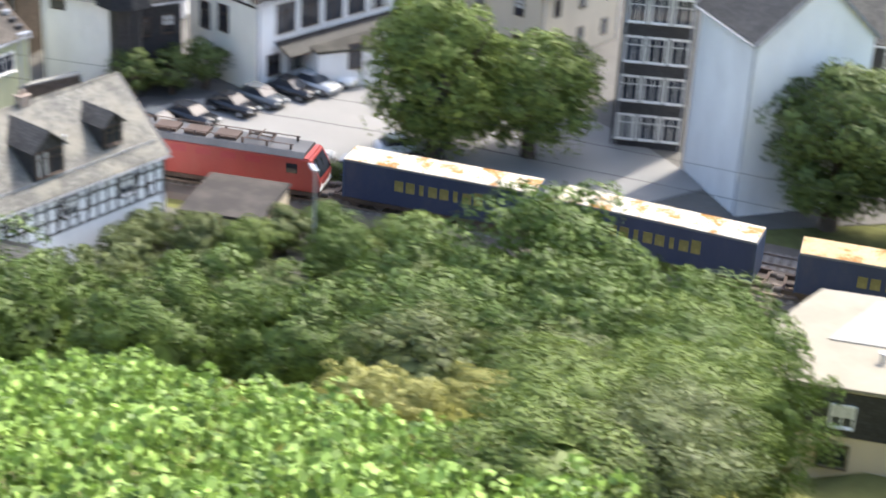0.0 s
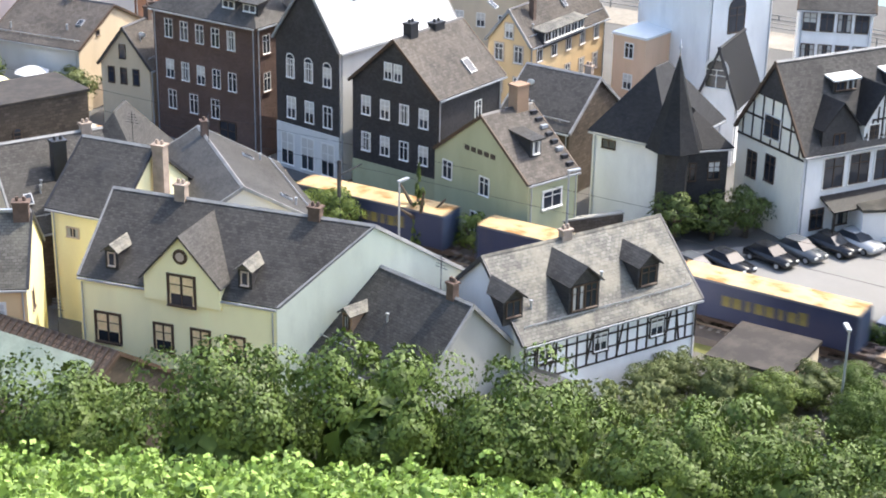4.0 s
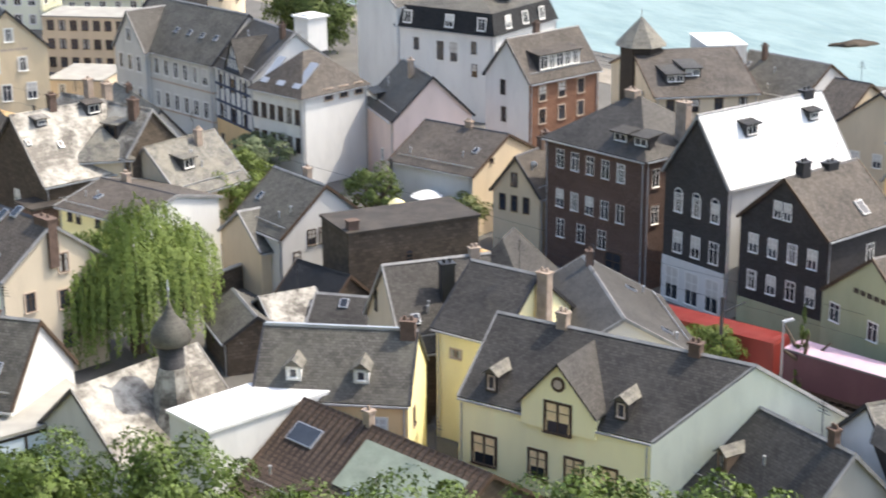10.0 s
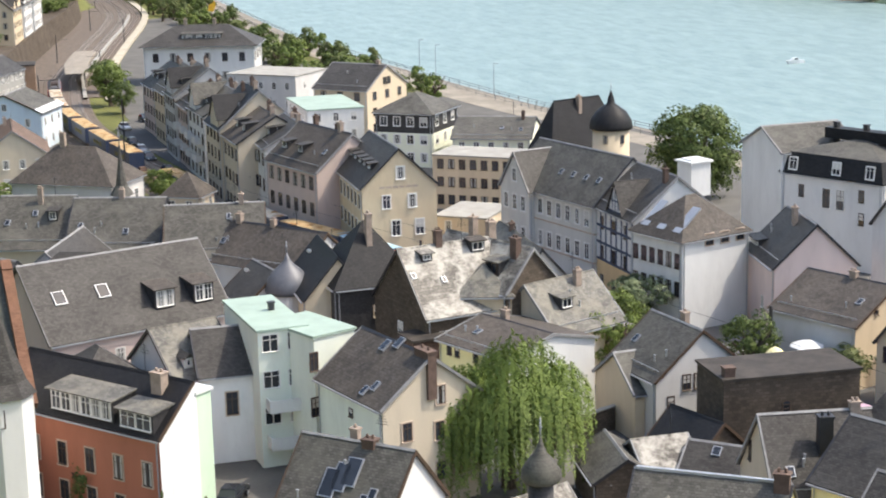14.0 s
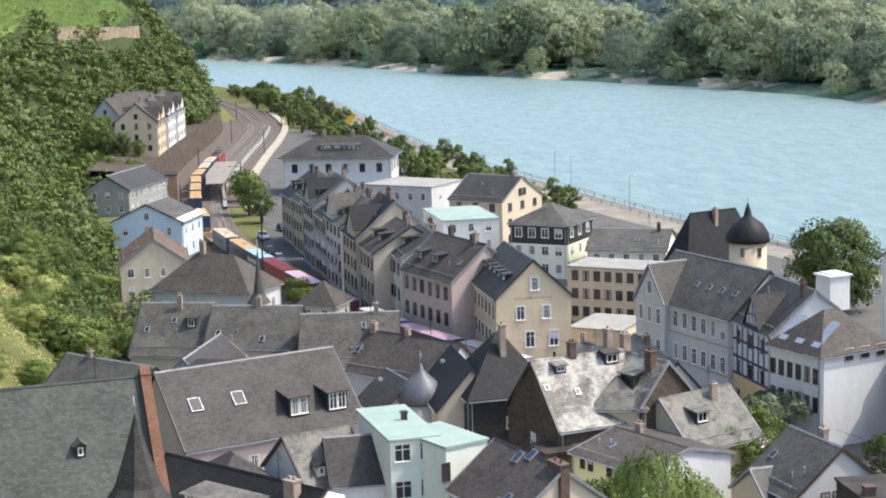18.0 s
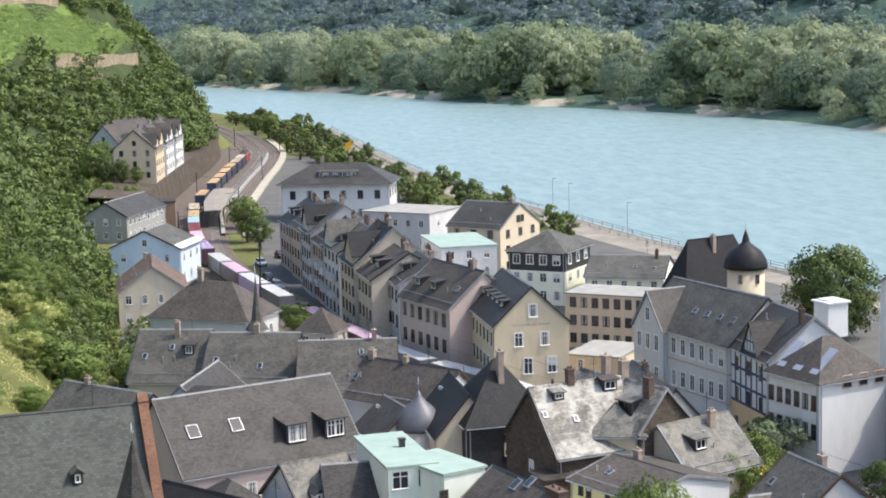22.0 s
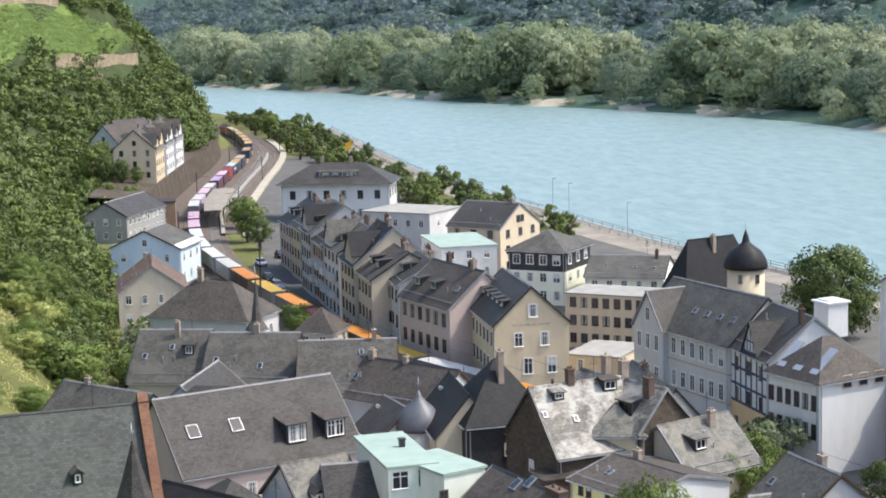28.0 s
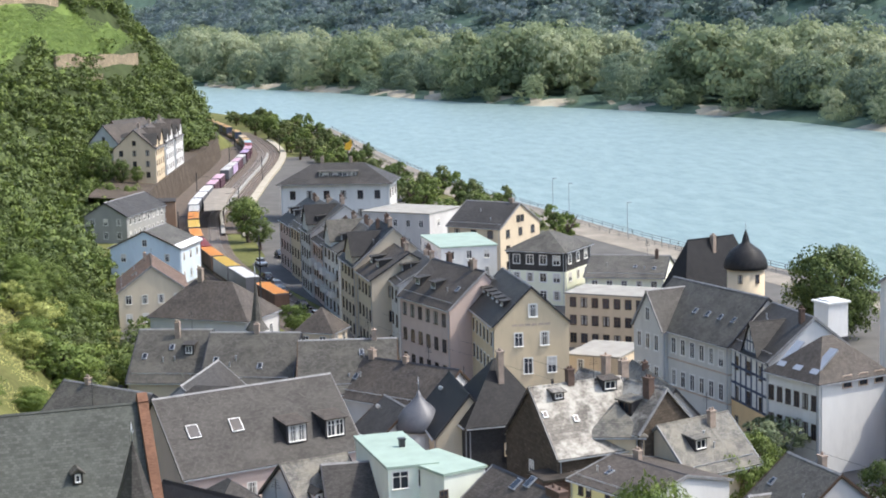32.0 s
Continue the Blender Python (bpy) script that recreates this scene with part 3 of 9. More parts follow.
def house(label, x, y, rot, L, D, ze, zr, wall="white", roof="slate", kind="gable", floors=3, cols=(0, 0), win=(0.95, 1.45), fm="frame", sm="", sides=None, base=None,
          gable_win=1, half=False, ov=0.35, chims=(), dorms=(), lights=(), blind=0.3, top_wall=None, z0=0.0, name="house", first=0, band=False, arch=False, skip=(), steep=0.6, ridge=True, skew=0.0, ends=None, fronts=None, roof_f=None):
    """A house with its ridge along its own x; L by D on plan, eaves at ze, ridge at zr."""
    ob = thing(name, label, "house", pose(x, y, z0, 0, 0, rot))
    DIM[ob.name] = (L, D, ze, zr)
    z0b = -1.5
    see = sides or facing(rot, x, y)
    # walls
    bm = bmesh.new()
    if kind == "gable":
        back = [(0.3, z0b), (0.3, zr - 0.12)] if half else [(D / 2, z0b), (D / 2, ze)]
        prism(bm, [(-D / 2, z0b), *back, (0, zr - 0.12), (-D / 2, ze)], -L / 2, L / 2, "x")
        for v in bm.verts:
            if v.co.x > 0:
                v.co.x += skew * (v.co.y + D / 2) / D
    else:
        box(bm, -L / 2, L / 2, -D / 2, D / 2, z0b, ze)
    uv_metres(bm)
    part("wall", bm, M[wall], ob)
    for s, mm in (ends or {}).items():
        bm = bmesh.new()
        top = [(D / 2, ze), (0, zr - 0.1), (-D / 2, ze)] if kind == "gable" else [(D / 2, ze), (-D / 2, ze)]
        if half:
            top = [(0.3, zr - 0.12), (0, zr - 0.1), (-D / 2, ze)]
        prism(bm, [(-D / 2, z0b), (0.3 if half else D / 2, z0b), *top], L / 2 - 0.05, L / 2 + 0.012, "x")
        for v in bm.verts:
            v.co.x += skew * (v.co.y + D / 2) / D
        if s == "l":
            for v in bm.verts:
                v.co.x = -v.co.x
            bmesh.ops.reverse_faces(bm, faces=bm.faces[:])
        uv_metres(bm)
        part("end_wall", bm, M[mm], ob)
    for s, mm in (fronts or {}).items():
        bm = bmesh.new()
        sg = -1 if s == "f" else 1
        box(bm, -L / 2, L / 2, min(sg * D / 2 - sg * 0.05, sg * D / 2 + sg * 0.012), max(sg * D / 2 - sg * 0.05, sg * D / 2 + sg * 0.012), z0b, ze - 0.01)
        uv_metres(bm)
        part("front_wall", bm, M[mm], ob)
    if base:
        bm = bmesh.new()
        hb = base[1]
        box(bm, -L / 2 - 0.03, L / 2 + 0.03, -D / 2 - 0.03, D / 2 + 0.03, z0b, hb)
        uv_metres(bm)
        part("ground_floor_wall", bm, M[base[0]], ob)
    if band:
        for k in range(1, floors):
            bm = bmesh.new()
            zz = ze * k / floors
            box(bm, -L / 2 - 0.06, L / 2 + 0.06, -D / 2 - 0.06, D / 2 + 0.06, zz - 0.1, zz + 0.1)
            part("cornice", bm, M[sm or "surround"], ob)
    # roof
    sl = (zr - ze) / (D / 2)
    th = 0.16
    lift = 0.14
    if kind == "gable":
        for sgn in (-1,) if half else (-1, 1):
            bm = bmesh.new()
            lo = ze - sl * ov + lift
            xm, xe = L / 2 + ov * 0.6 + skew / 2, L / 2 + ov * 0.6 + skew * (0 if sgn < 0 else 1)
            slab(bm, [Vector((-L / 2 - ov * 0.6, 0, zr + lift)), Vector((xm, 0, zr + lift)), Vector((xe, sgn * (D / 2 + ov), lo)), Vector((-L / 2 - ov * 0.6, sgn * (D / 2 + ov), lo))], th)
            uv_metres(bm)
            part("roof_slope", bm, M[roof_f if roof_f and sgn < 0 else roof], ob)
        if ridge:
            bm = bmesh.new()
            prism(bm, [(-0.16, zr + lift - 0.08), (0, zr + lift + 0.07), (0.16, zr + lift - 0.08)], -L / 2 - ov * 0.6, L / 2 + ov * 0.6 + skew / 2, "x")
            part("ridge_cap", bm, M["ridge" if roof in ("slate", "slate_old") else "darkmetal" if roof == "slate_brown" else roof], ob)
        for sx in (-1, 1):
            for sgn in (-1,) if half else (-1, 1):
                bm = bmesh.new()
                x0 = sx * (L / 2 + ov * 0.6) + (skew / 2 if sx > 0 else 0)
                x1 = sx * (L / 2 + ov * 0.6) + (skew * (0 if sgn < 0 else 1) if sx > 0 else 0)
                slab(bm, [Vector((x0 - 0.06, 0, zr + lift + 0.05)), Vector((x0 + 0.06, 0, zr + lift + 0.05)), Vector((x1 + 0.09, sgn * (D / 2 + ov), lo + 0.05)), Vector((x1 - 0.09, sgn * (D / 2 + ov), lo + 0.05))], 0.24)
                part("verge_board", bm, M[("ridge", "frame_dark", "darkmetal")[int(abs(x * 7 + y * 3)) % 3]], ob)
    elif kind in ("hip", "mansard"):
        levels = [(0.0, ze, ov)]
        if kind == "mansard":
            zm = ze + (zr - ze) * steep
            levels = [(0.0, ze, 0.2), (0.7, zm, 0.0)]
        for k, (inset, zz, o) in enumerate(levels):
            hx, hy = L / 2 - inset + o, D / 2 - inset + o
            if k + 1 < len(levels):
                i2, z2, _ = levels[k + 1]
                tx, ty, zt = L / 2 - i2, D / 2 - i2, z2
            else:
                tx, ty, zt = max(hx - hy, 0.0) if L >= D else 0.0, max(hy - hx, 0.0) if D > L else 0.0, zr
            lo = zz + lift
            b4 = [Vector((-hx, -hy, lo)), Vector((hx, -hy, lo)), Vector((hx, hy, lo)), Vector((-hx, hy, lo))]
            t4 = [Vector((-tx, -ty, zt + lift)), Vector((tx, -ty, zt + lift)), Vector((tx, ty, zt + lift)), Vector((-tx, ty, zt + lift))]
            for i in range(4):
                q = [b4[i], b4[(i + 1) % 4], t4[(i + 1) % 4], t4[i]]
                if (q[2] - q[3]).length < 0.02:
                    q = q[:3]
                bm = bmesh.new()
                slab(bm, q, th)
                uv_metres(bm)
                part("roof_slope", bm, M[(top_wall if top_wall and k + 1 < len(levels) else roof)], ob)
    else:
        bm = bmesh.new()
        box(bm, -L / 2 - 0.15, L / 2 + 0.15, -D / 2 - 0.15, D / 2 + 0.15, ze, ze + 0.22)
        part("roof_slope", bm, M[roof], ob)
    # gutters
    if kind != "flat":
        for s in see:
            if kind == "gable" and s in "lr":
                continue
            n = L if s in "fb" else D
            bm = bmesh.new()
            box(bm, -n / 2 - ov * 0.5, n / 2 + ov * 0.5, -0.14, 0.0, -0.12, 0.0)
            g = part("gutter", bm, M["zinc"], ob)
            g.matrix_basis = on_side(s, 0, ze - (sl * ov if kind == "gable" else 0) + 0.06, L, D, ov if kind != "mansard" else 0.2)
            if n > 5:
                for sg in (-1, 1):
                    bm = bmesh.new()
                    lathe(bm, [(0.055, -1.0), (0.055, ze - 0.25)], 6)
                    part("downpipe", bm, M["zinc"], ob).matrix_basis = on_side(s, sg * (n / 2 - 0.25), 0, L, D, 0.08)
    if kind == "gable" and int(abs(x * 13 + y * 5)) % 5 < 2:
        bm = bmesh.new()
        lathe(bm, [(0.03, 0), (0.03, 2.4)], 5)
        for k in range(4):
            box(bm, -0.5 + 0.07 * k, 0.5 - 0.07 * k, -0.015, 0.015, 1.6 + 0.2 * k, 1.63 + 0.2 * k)
        part("antenna", bm, M["darkmetal"], ob).location = (L * 0.22, 0.1, zr)
    if kind == "gable" and int(abs(x * 11 + y * 9)) % 11 == 0:
        bm = bmesh.new()
        lathe(bm, [(0.02, 0.0), (0.18, 0.03), (0.32, 0.10), (0.32, 0.12), (0.16, 0.05), (0.02, 0.02)], 14)
        part("satellite_dish", bm, M["white_and_glare"], ob).matrix_basis = pose(-L * 0.3, -D * 0.2, zr - (zr - ze) * 0.4 + 0.42, 70, 0, 150 - rot)
    # windows
    fh = ze / floors
    for s in see:
        if s in skip:
            continue
        n = cols[0] if s in "fb" else cols[1]
        span = L if s in "fb" else D
        if n == 0:
            n = max(1, int(span / 2.6))
        if n < 0:
            continue
        for k in range(first, floors):
            zc = fh * k + min(fh - 0.45 - win[1] / 2, 0.95 + win[1] / 2)
            for i in range(n):
                u = (i - (n - 1) / 2) * span / n * 0.94
                window(ob, on_side(s, u, zc, L, D, 0.034 if base and zc < base[1] else 0.002), win[0], win[1], fm, sm, arch and k == floors - 1, blind)
        if kind == "gable" and s in "lr" and gable_win:
            for i in range(gable_win):
                window(ob, on_side(s, (i - (gable_win - 1) / 2) * 1.4, ze + (zr - ze) * 0.30, L, D, 0.002), win[0] * 0.95, win[1] * 0.85, fm, sm, False, blind)
    for c in chims:
        cx, cy, up, *rest = c
        chimney(ob, cx * L / 2, cy * D / 2, ze, zr + up, *rest)
    for d in dorms:
        s, u, frac, w, h, *rest = d
        dormer(ob, s, u * L / 2 * (1 if s == "f" else 1), L, D, ze + 0.14, zr + 0.14, frac, w, h, *rest)
    for s, u, frac, *rest in lights:
        skylight(ob, s, u * L / 2, D, ze, zr, frac, *rest)
    return ob


def beams(ob, s, L, D, z0, z1, posts, rails, m="timber", w=0.16, braces=()):
    """Half-timbering on one side: each beam a piece of its own, proud of the plaster."""
    span = L if s in "fb" else D
    def put(u0, za, u1, zb):
        d = Vector((u1 - u0, zb - za))
        n = d.length
        bm = bmesh.new()
        box(bm, -w / 2, w / 2, -0.05, 0.02, 0, n)
        p = part("beam", bm, M[m], ob)
        p.matrix_basis = on_side(s, u0, za, L, D, 0.003) @ pose(0, 0, 0, 0, math.degrees(math.atan2(d.x, d.y)))
    for i in range(posts):
        u = -span / 2 + w / 2 + (span - w) * i / (posts - 1)
        put(u, z0, u, z1)
    for k in range(rails):
        z = z0 + (z1 - z0) * k / (rails - 1)
        put(-span / 2, z, span / 2, z)
    for u0, u1 in braces:
        put(u0 * span / 2, z0, u1 * span / 2, z1)


def add_win(ob, s, u, z, w, h, fm="frame", sm="", arch=False, blind=0.2, off=0.016):
    L, D, ze, zr = DIM[ob.name]
    return window(ob, on_side(s, u, z, L, D, off), w, h, fm, sm, arch, blind)


def add_dormer(ob, s, u, frac, w, h, kind="shed", wall="slate_wall", roof="slate", fm="frame"):
    L, D, ze, zr = DIM[ob.name]
    return dormer(ob, s, u, L, D, ze + 0.14, zr + 0.14, frac, w, h, kind, wall, roof, fm)


def add_light(ob, s, u, frac, w=0.8, h=1.1):
    L, D, ze, zr = DIM[ob.name]
    return skylight(ob, s, u, D, ze, zr, frac, w, h)


def add_chim(ob, u, top, v=0.0, w=0.75, d=0.6, m="chim", pots=2):
    L, D, ze, zr = DIM[ob.name]
    return chimney(ob, u, v, ze, top, w, d, m, pots)


def cross_gable(ob, s, u, w, rise, wall, roof, z_off=0.0, proud=0.02, ov=0.25):
    """A gable that stands on the front wall and runs back into the main roof."""
    L, D, ze, zr = DIM[ob.name]
    sl = (zr - ze) / (D / 2)
    top = ze + rise
    back = min(rise / sl, D / 2)
    g = new("cross_gable")
    g.parent = ob
    g.matrix_basis = pose(0, 0, 0, 0, 0, 0 if s == "f" else 180) @ pose(u, -D / 2, 0)
    bm = bmesh.new()
    prism(bm, [(-w / 2, ze - 0.6), (w / 2, ze - 0.6), (w / 2, ze + z_off), (0, top), (-w / 2, ze + z_off)], -proud, 0.3, "y")
    if z_off > 0:
        for sg in (-1, 1):
            prism(bm, [(0.0, ze - 0.3), (0.0, ze + z_off), (z_off / sl + 0.2, ze + z_off)], min(sg * w / 2, sg * (w / 2 - 0.1)), max(sg * w / 2, sg * (w / 2 - 0.1)), "x")
    uv_metres(bm)
    part("gable_wall", bm, M[wall], g)
    k = (rise - z_off) / (w / 2)
    for sg in (-1, 1):
        bm = bmesh.new()
        lo = ze + z_off - k * ov + 0.14
        slab(bm, [Vector((0, -proud - 0.25, top + 0.16)), Vector((sg * (w / 2 + ov), -proud - 0.25, lo)), Vector((sg * (w / 2 + ov), max((lo - ze) / sl, 0.1), lo)), Vector((0, back + 0.2, top + 0.16))], 0.12)
        uv_metres(bm)
        part("gable_roof", bm, M[roof], g)
    return g


def gable_beams(g, w, z0, z1, n, m="timber", rails=2):
    """Half-timbering inside a gable triangle, on the gable's own face."""
    for i in range(n):
        u = -w / 2 + w * (i + 0.5) / n
        top = z0 + (z1 - z0) * (1 - abs(u) / (w / 2))
        bm = bmesh.new()
        box(bm, u - 0.07, u + 0.07, -0.075, -0.021, z0, top - 0.1)
        part("beam", bm, M[m], g)
    for k in range(rails):
        z = z0 + (z1 - z0) * k / (rails + 0.6)
        hw = w / 2 * (1 - (z - z0) / (z1 - z0))
        bm = bmesh.new()
        box(bm, -hw, hw, -0.08, -0.021, z, z + 0.15)
        part("beam", bm, M[m], g)


def gable_end_beams(ob, s, z0, n, rails, m="timber"):
    """Half-timbering over a whole gable end above z0."""
    L, D, ze, zr = DIM[ob.name]
    for i in range(n):
        u = -D / 2 + D * (i + 0.5) / n
        top = ze + (zr - ze) * (1 - abs(u) / (D / 2)) - 0.2
        bm = bmesh.new()
        box(bm, -0.08, 0.08, -0.05, 0.02, 0, top - z0)
        part("beam", bm, M[m], ob).matrix_basis = on_side(s, u, z0, L, D, 0.003)
    for k in range(rails):
        z = z0 + (zr - z0) * k / (rails + 0.5)
        hw = D / 2 if z <= ze else D / 2 * (1 - (z - ze) / (zr - ze))
        bm = bmesh.new()
        box(bm, -hw, hw, -0.06, 0.02, -0.09, 0.09)
        part("beam", bm, M[m], ob).matrix_basis = on_side(s, 0, z, L, D, 0.003)


def balcony(ob, s, u, z, w, d=1.2, m="white", rail="white"):
    L, D, ze, zr = DIM[ob.name]
    b = new("balcony")
    b.parent = ob
    b.matrix_basis = on_side(s, u, z, L, D)
    bm = bmesh.new()
    box(bm, -w / 2, w / 2, -d, 0.0, -0.16, 0)
    part("slab", bm, M[m], b)
    bm = bmesh.new()
    box(bm, -w / 2, w / 2, -d, -d + 0.08, 0.003, 0.95)
    part("parapet", bm, M[rail], b)
    for sg in (-1, 1):
        bm = bmesh.new()
        box(bm, sg * w / 2 - 0.04, sg * w / 2 + 0.04, -d + 0.083, 0, 0.003, 0.95)
        part("parapet", bm, M[rail], b)


def tower(label, x, y, r, z0, z1, prof, wall="white", roof="slate", n=8, name="tower", wins=0, rot=0.0):
    """A round or many-sided tower with a turned roof given as (radius, z) pairs."""
    ob = thing(name, label, "tower", pose(x, y, 0, 0, 0, rot))
    bm = bmesh.new()
    lathe(bm, [(r, z0), (r, z1)], n)
    uv_metres(bm)
    part("wall", bm, M[wall], ob, smooth=n > 12)
    bm = bmesh.new()
    lathe(bm, prof, n)
    bmesh.ops.recalc_face_normals(bm, faces=bm.faces[:])
    uv_metres(bm)
    part("roof", bm, M[roof], ob, smooth=n > 12)
    bm = bmesh.new()
    zt = prof[-1][1]
    lathe(bm, [(0.05, zt - 0.1), (0.05, zt + 0.5), (0.13, zt + 0.62), (0.05, zt + 0.74), (0.02, zt + 1.3)], 8)
    part("finial", bm, M["zinc"], ob, smooth=True)
    for i in range(wins):
        a = -90 + (i - (wins - 1) / 2) * (360 / n if n <= 12 else 55)
        m = pose(0, 0, 0, 0, 0, a + 90) @ pose(0, -r * math.cos(math.pi / n) - 0.004, z1 - 1.5)
        window(ob, m, 0.6, 1.2, "frame_dark", "", False, 0)
    return ob


def near_house(x0, y0, x1, y1, bx, by, z0=6.0, ze=15.4):
    """A house under the vineyard with a flat pale roof and a slate-hung upper floor, out of square on plan."""
    ob = thing("house", "cream house with a pale flat roof and dark slate band", "house", pose(x0, y0, z0))
    a, b, d = Vector((0, 0, 0)), Vector((x1 - x0, y1 - y0, 0)), Vector((bx, by, 0))
    up = Vector((0, 0, ze - z0))
    quad = [a, b, b + d, a + d]

    def block(name, pts, za, zb, m):
        bm = bmesh.new()
        lo = [bm.verts.new(p + Vector((0, 0, za))) for p in pts]
        hi = [bm.verts.new(p + Vector((0, 0, zb))) for p in pts]
        bm.faces.new(lo[::-1])
        bm.faces.new(hi)
        for i in range(4):
            bm.faces.new((lo[i], lo[(i + 1) % 4], hi[(i + 1) % 4], hi[i]))
        bmesh.ops.recalc_face_normals(bm, faces=bm.faces[:])
        uv_metres(bm)
        return part(name, bm, M[m], ob)

    def grow(k):
        c = (quad[0] + quad[2]) / 2
        return [c + (p - c) * k for p in quad]
    block("wall", grow(0.985), -4, up.z, "cream")
    block("slate_band", grow(0.995), up.z - 2.15, up.z - 0.1, "slate_wall")
    block("roof", grow(1.015), up.z, up.z + 0.16, "palesheet")
    block("roof_panel", [a + (b - a) * u + d * v for u, v in ((0.18, 0.45), (0.95, 0.45), (0.95, 0.94), (0.18, 0.94))], up.z + 0.16, up.z + 0.22, "concrete")
    bm = bmesh.new()
    lathe(bm, [(0.12, 0), (0.12, 0.35), (0.18, 0.36), (0.18, 0.46)], 10)
    part("vent", bm, M["zinc"], ob).location = a + (b - a) * 0.38 + d * 0.30 + Vector((0, 0, up.z + 0.16))
    ang = math.degrees(math.atan2(b.y, b.x))
    n = Vector((b.y, -b.x, 0)).normalized()
    for u, z, w, h, fm, bl in ((0.37, up.z - 1.15, 0.95, 1.0, "frame", 1.0), (0.36, up.z - 3.05, 1.25, 1.05, "frame_dark", 0.0), (0.17, up.z - 3.0, 1.0, 1.05, "frame_dark", 0.0), (0.62, up.z - 3.05, 1.25, 1.05, "frame_dark", 0.0)):
        p = a + (b - a) * u + n * 0.05 + Vector((0, 0, z))
        window(ob, pose(p.x, p.y, p.z, 0, 0, ang), w, h, fm, "", False, bl)
    return ob
# ---- the town ----
yellow = house("pale yellow plastered house with dark slate roof and a central gable", 39.95, 96.07, -50.2, 13.9, 10.0, 7.0, 11.3, wall="yellow", roof="slate", floors=1, cols=(-1, -1), gable_win=0, skew=9.0, ov=0.05, ends={"r": "palegreen"})
add_win(yellow, "f", -4.97, 3.76, 1.75, 2.0, "frame_dark", "frame_dark", False, -1)
add_win(yellow, "f", -0.98, 3.76, 1.25, 1.8, "frame_dark", "frame_dark", False, -1)
add_win(yellow, "f", 1.66, 3.79, 1.25, 1.8, "frame_dark", "frame_dark", False, -1)
add_win(yellow, "f", 4.06, 3.73, 1.25, 1.8, "frame_dark", "frame_dark", False, -1)
yg = cross_gable(yellow, "f", 0.55, 5.3, 3.9, "yellow", "slate", 1.0, 0.2)
add_win(yellow, "f", 0.55, 7.30, 1.8, 2.0, "frame_dark", "frame_dark", False, -1, 0.215)
bm = bmesh.new()
bmesh.ops.create_cone(bm, cap_ends=True, segments=20, radius1=0.5, radius2=0.5, depth=0.1, matrix=Matrix.Rotation(math.pi / 2, 4, "X"))
part("round_window", bm, M["frame_dark"], yg).location = (0, -0.22, 9.6)
bm = bmesh.new()
bmesh.ops.create_cone(bm, cap_ends=True, segments=20, radius1=0.3, radius2=0.3, depth=0.12, matrix=Matrix.Rotation(math.pi / 2, 4, "X"))
part("round_pane", bm, M["surround"], yg).location = (0, -0.235, 9.6)
add_dormer(yellow, "f", -4.78, 0.12, 0.95, 1.35, "gable", "slate_wall", "slate_pale", "surround")
add_dormer(yellow, "f", 4.51, 0.14, 0.95, 1.35, "gable", "slate_wall", "slate_pale", "surround")
add_chim(yellow, -2.01, 12.22, 0, 0.75, 0.6, "chim", 2)
add_chim(yellow, 7.42, 12.00, 0, 0.8, 0.6, "chim_brick", 2)
yellow_wing = house("pale green rear wing with a dark slate roof", 38.37, 108.26, -54.3, 5.4, 9.0, 8.5, 12.0, wall="yellow", roof="slate", floors=3, cols=(-1, -1), gable_win=0)
add_win(yellow_wing, "f", -0.97, 6.73, 1.0, 0.7, "surround", "")
add_chim(yellow_wing, 3.39, 12.30, 0, 0.9, 0.7, "chim", 2)
ht = house("long half-timbered house with a weathered grey slate roof", 59.99, 83.83, 2.6, 14.0, 9.0, 5.5, 9.5, wall="brightwhite", roof="slate_pale", floors=2, cols=(-1, -1), gable_win=0)
beams(ht, "f", 13.98, 9.00, 2.65, 5.35, 18, 4, "timber", 0.12, ((-0.72, -0.62), (-0.30, -0.22), (0.05, 0.13), (0.62, 0.70), (0.80, 0.74)))
add_win(ht, "f", 3.66, 4.05, 1.05, 1.25, "frame", "timber", False, 2.0)
add_win(ht, "f", -0.98, 4.08, 1.05, 1.25, "frame", "timber", False, 2.0)
add_win(ht, "f", -5.35, 4.41, 1.05, 1.25, "frame", "timber", False, 2.0)
add_dormer(ht, "f", -7.12, 0.24, 1.5, 1.5, "gable", "slate_wall", "slate", "frame_dark")
add_dormer(ht, "f", -2.00, 0.13, 2.4, 2.1, "gable", "slate_wall", "slate", "frame_dark")
add_dormer(ht, "f", 3.46, 0.21, 1.7, 1.7, "gable", "slate_wall", "slate", "frame_dark")
slate_near = house("low house with a plain dark slate roof and pale gable", 48.46, 84.19, -76.1, 9.7, 9.0, 4.0, 8.5, wall="midgrey", roof="slate", floors=1, cols=(-1, -1), gable_win=0)
add_dormer(slate_near, "f", -2.62, 0.26, 0.9, 1.3, "gable", "chimtan", "slate_pale", "frame_dark")
lowannex = house("low shed with a pale tile roof", 54.05, 78.14, -66.9, 2.3, 5.0, 2.0, 3.6, wall="lightgrey", roof="slate_pale", floors=1, cols=(-1, -1), gable_win=0)
trackshed = house("flat-roofed brown shed beside the line", 70.16, 76.08, -61.9, 5.4, 6.0, 2.3, 2.5, wall="beige", roof="slate_brown", kind="flat", floors=1, cols=(-1, -1))
green = house("olive green house with a grey slate roof", 69.09, 106.17, 9.9, 5.2, 10.9, 6.5, 10.5, wall="greygreen", roof="slate_brown", floors=2, cols=(-1, -1), gable_win=0, ov=0.15)
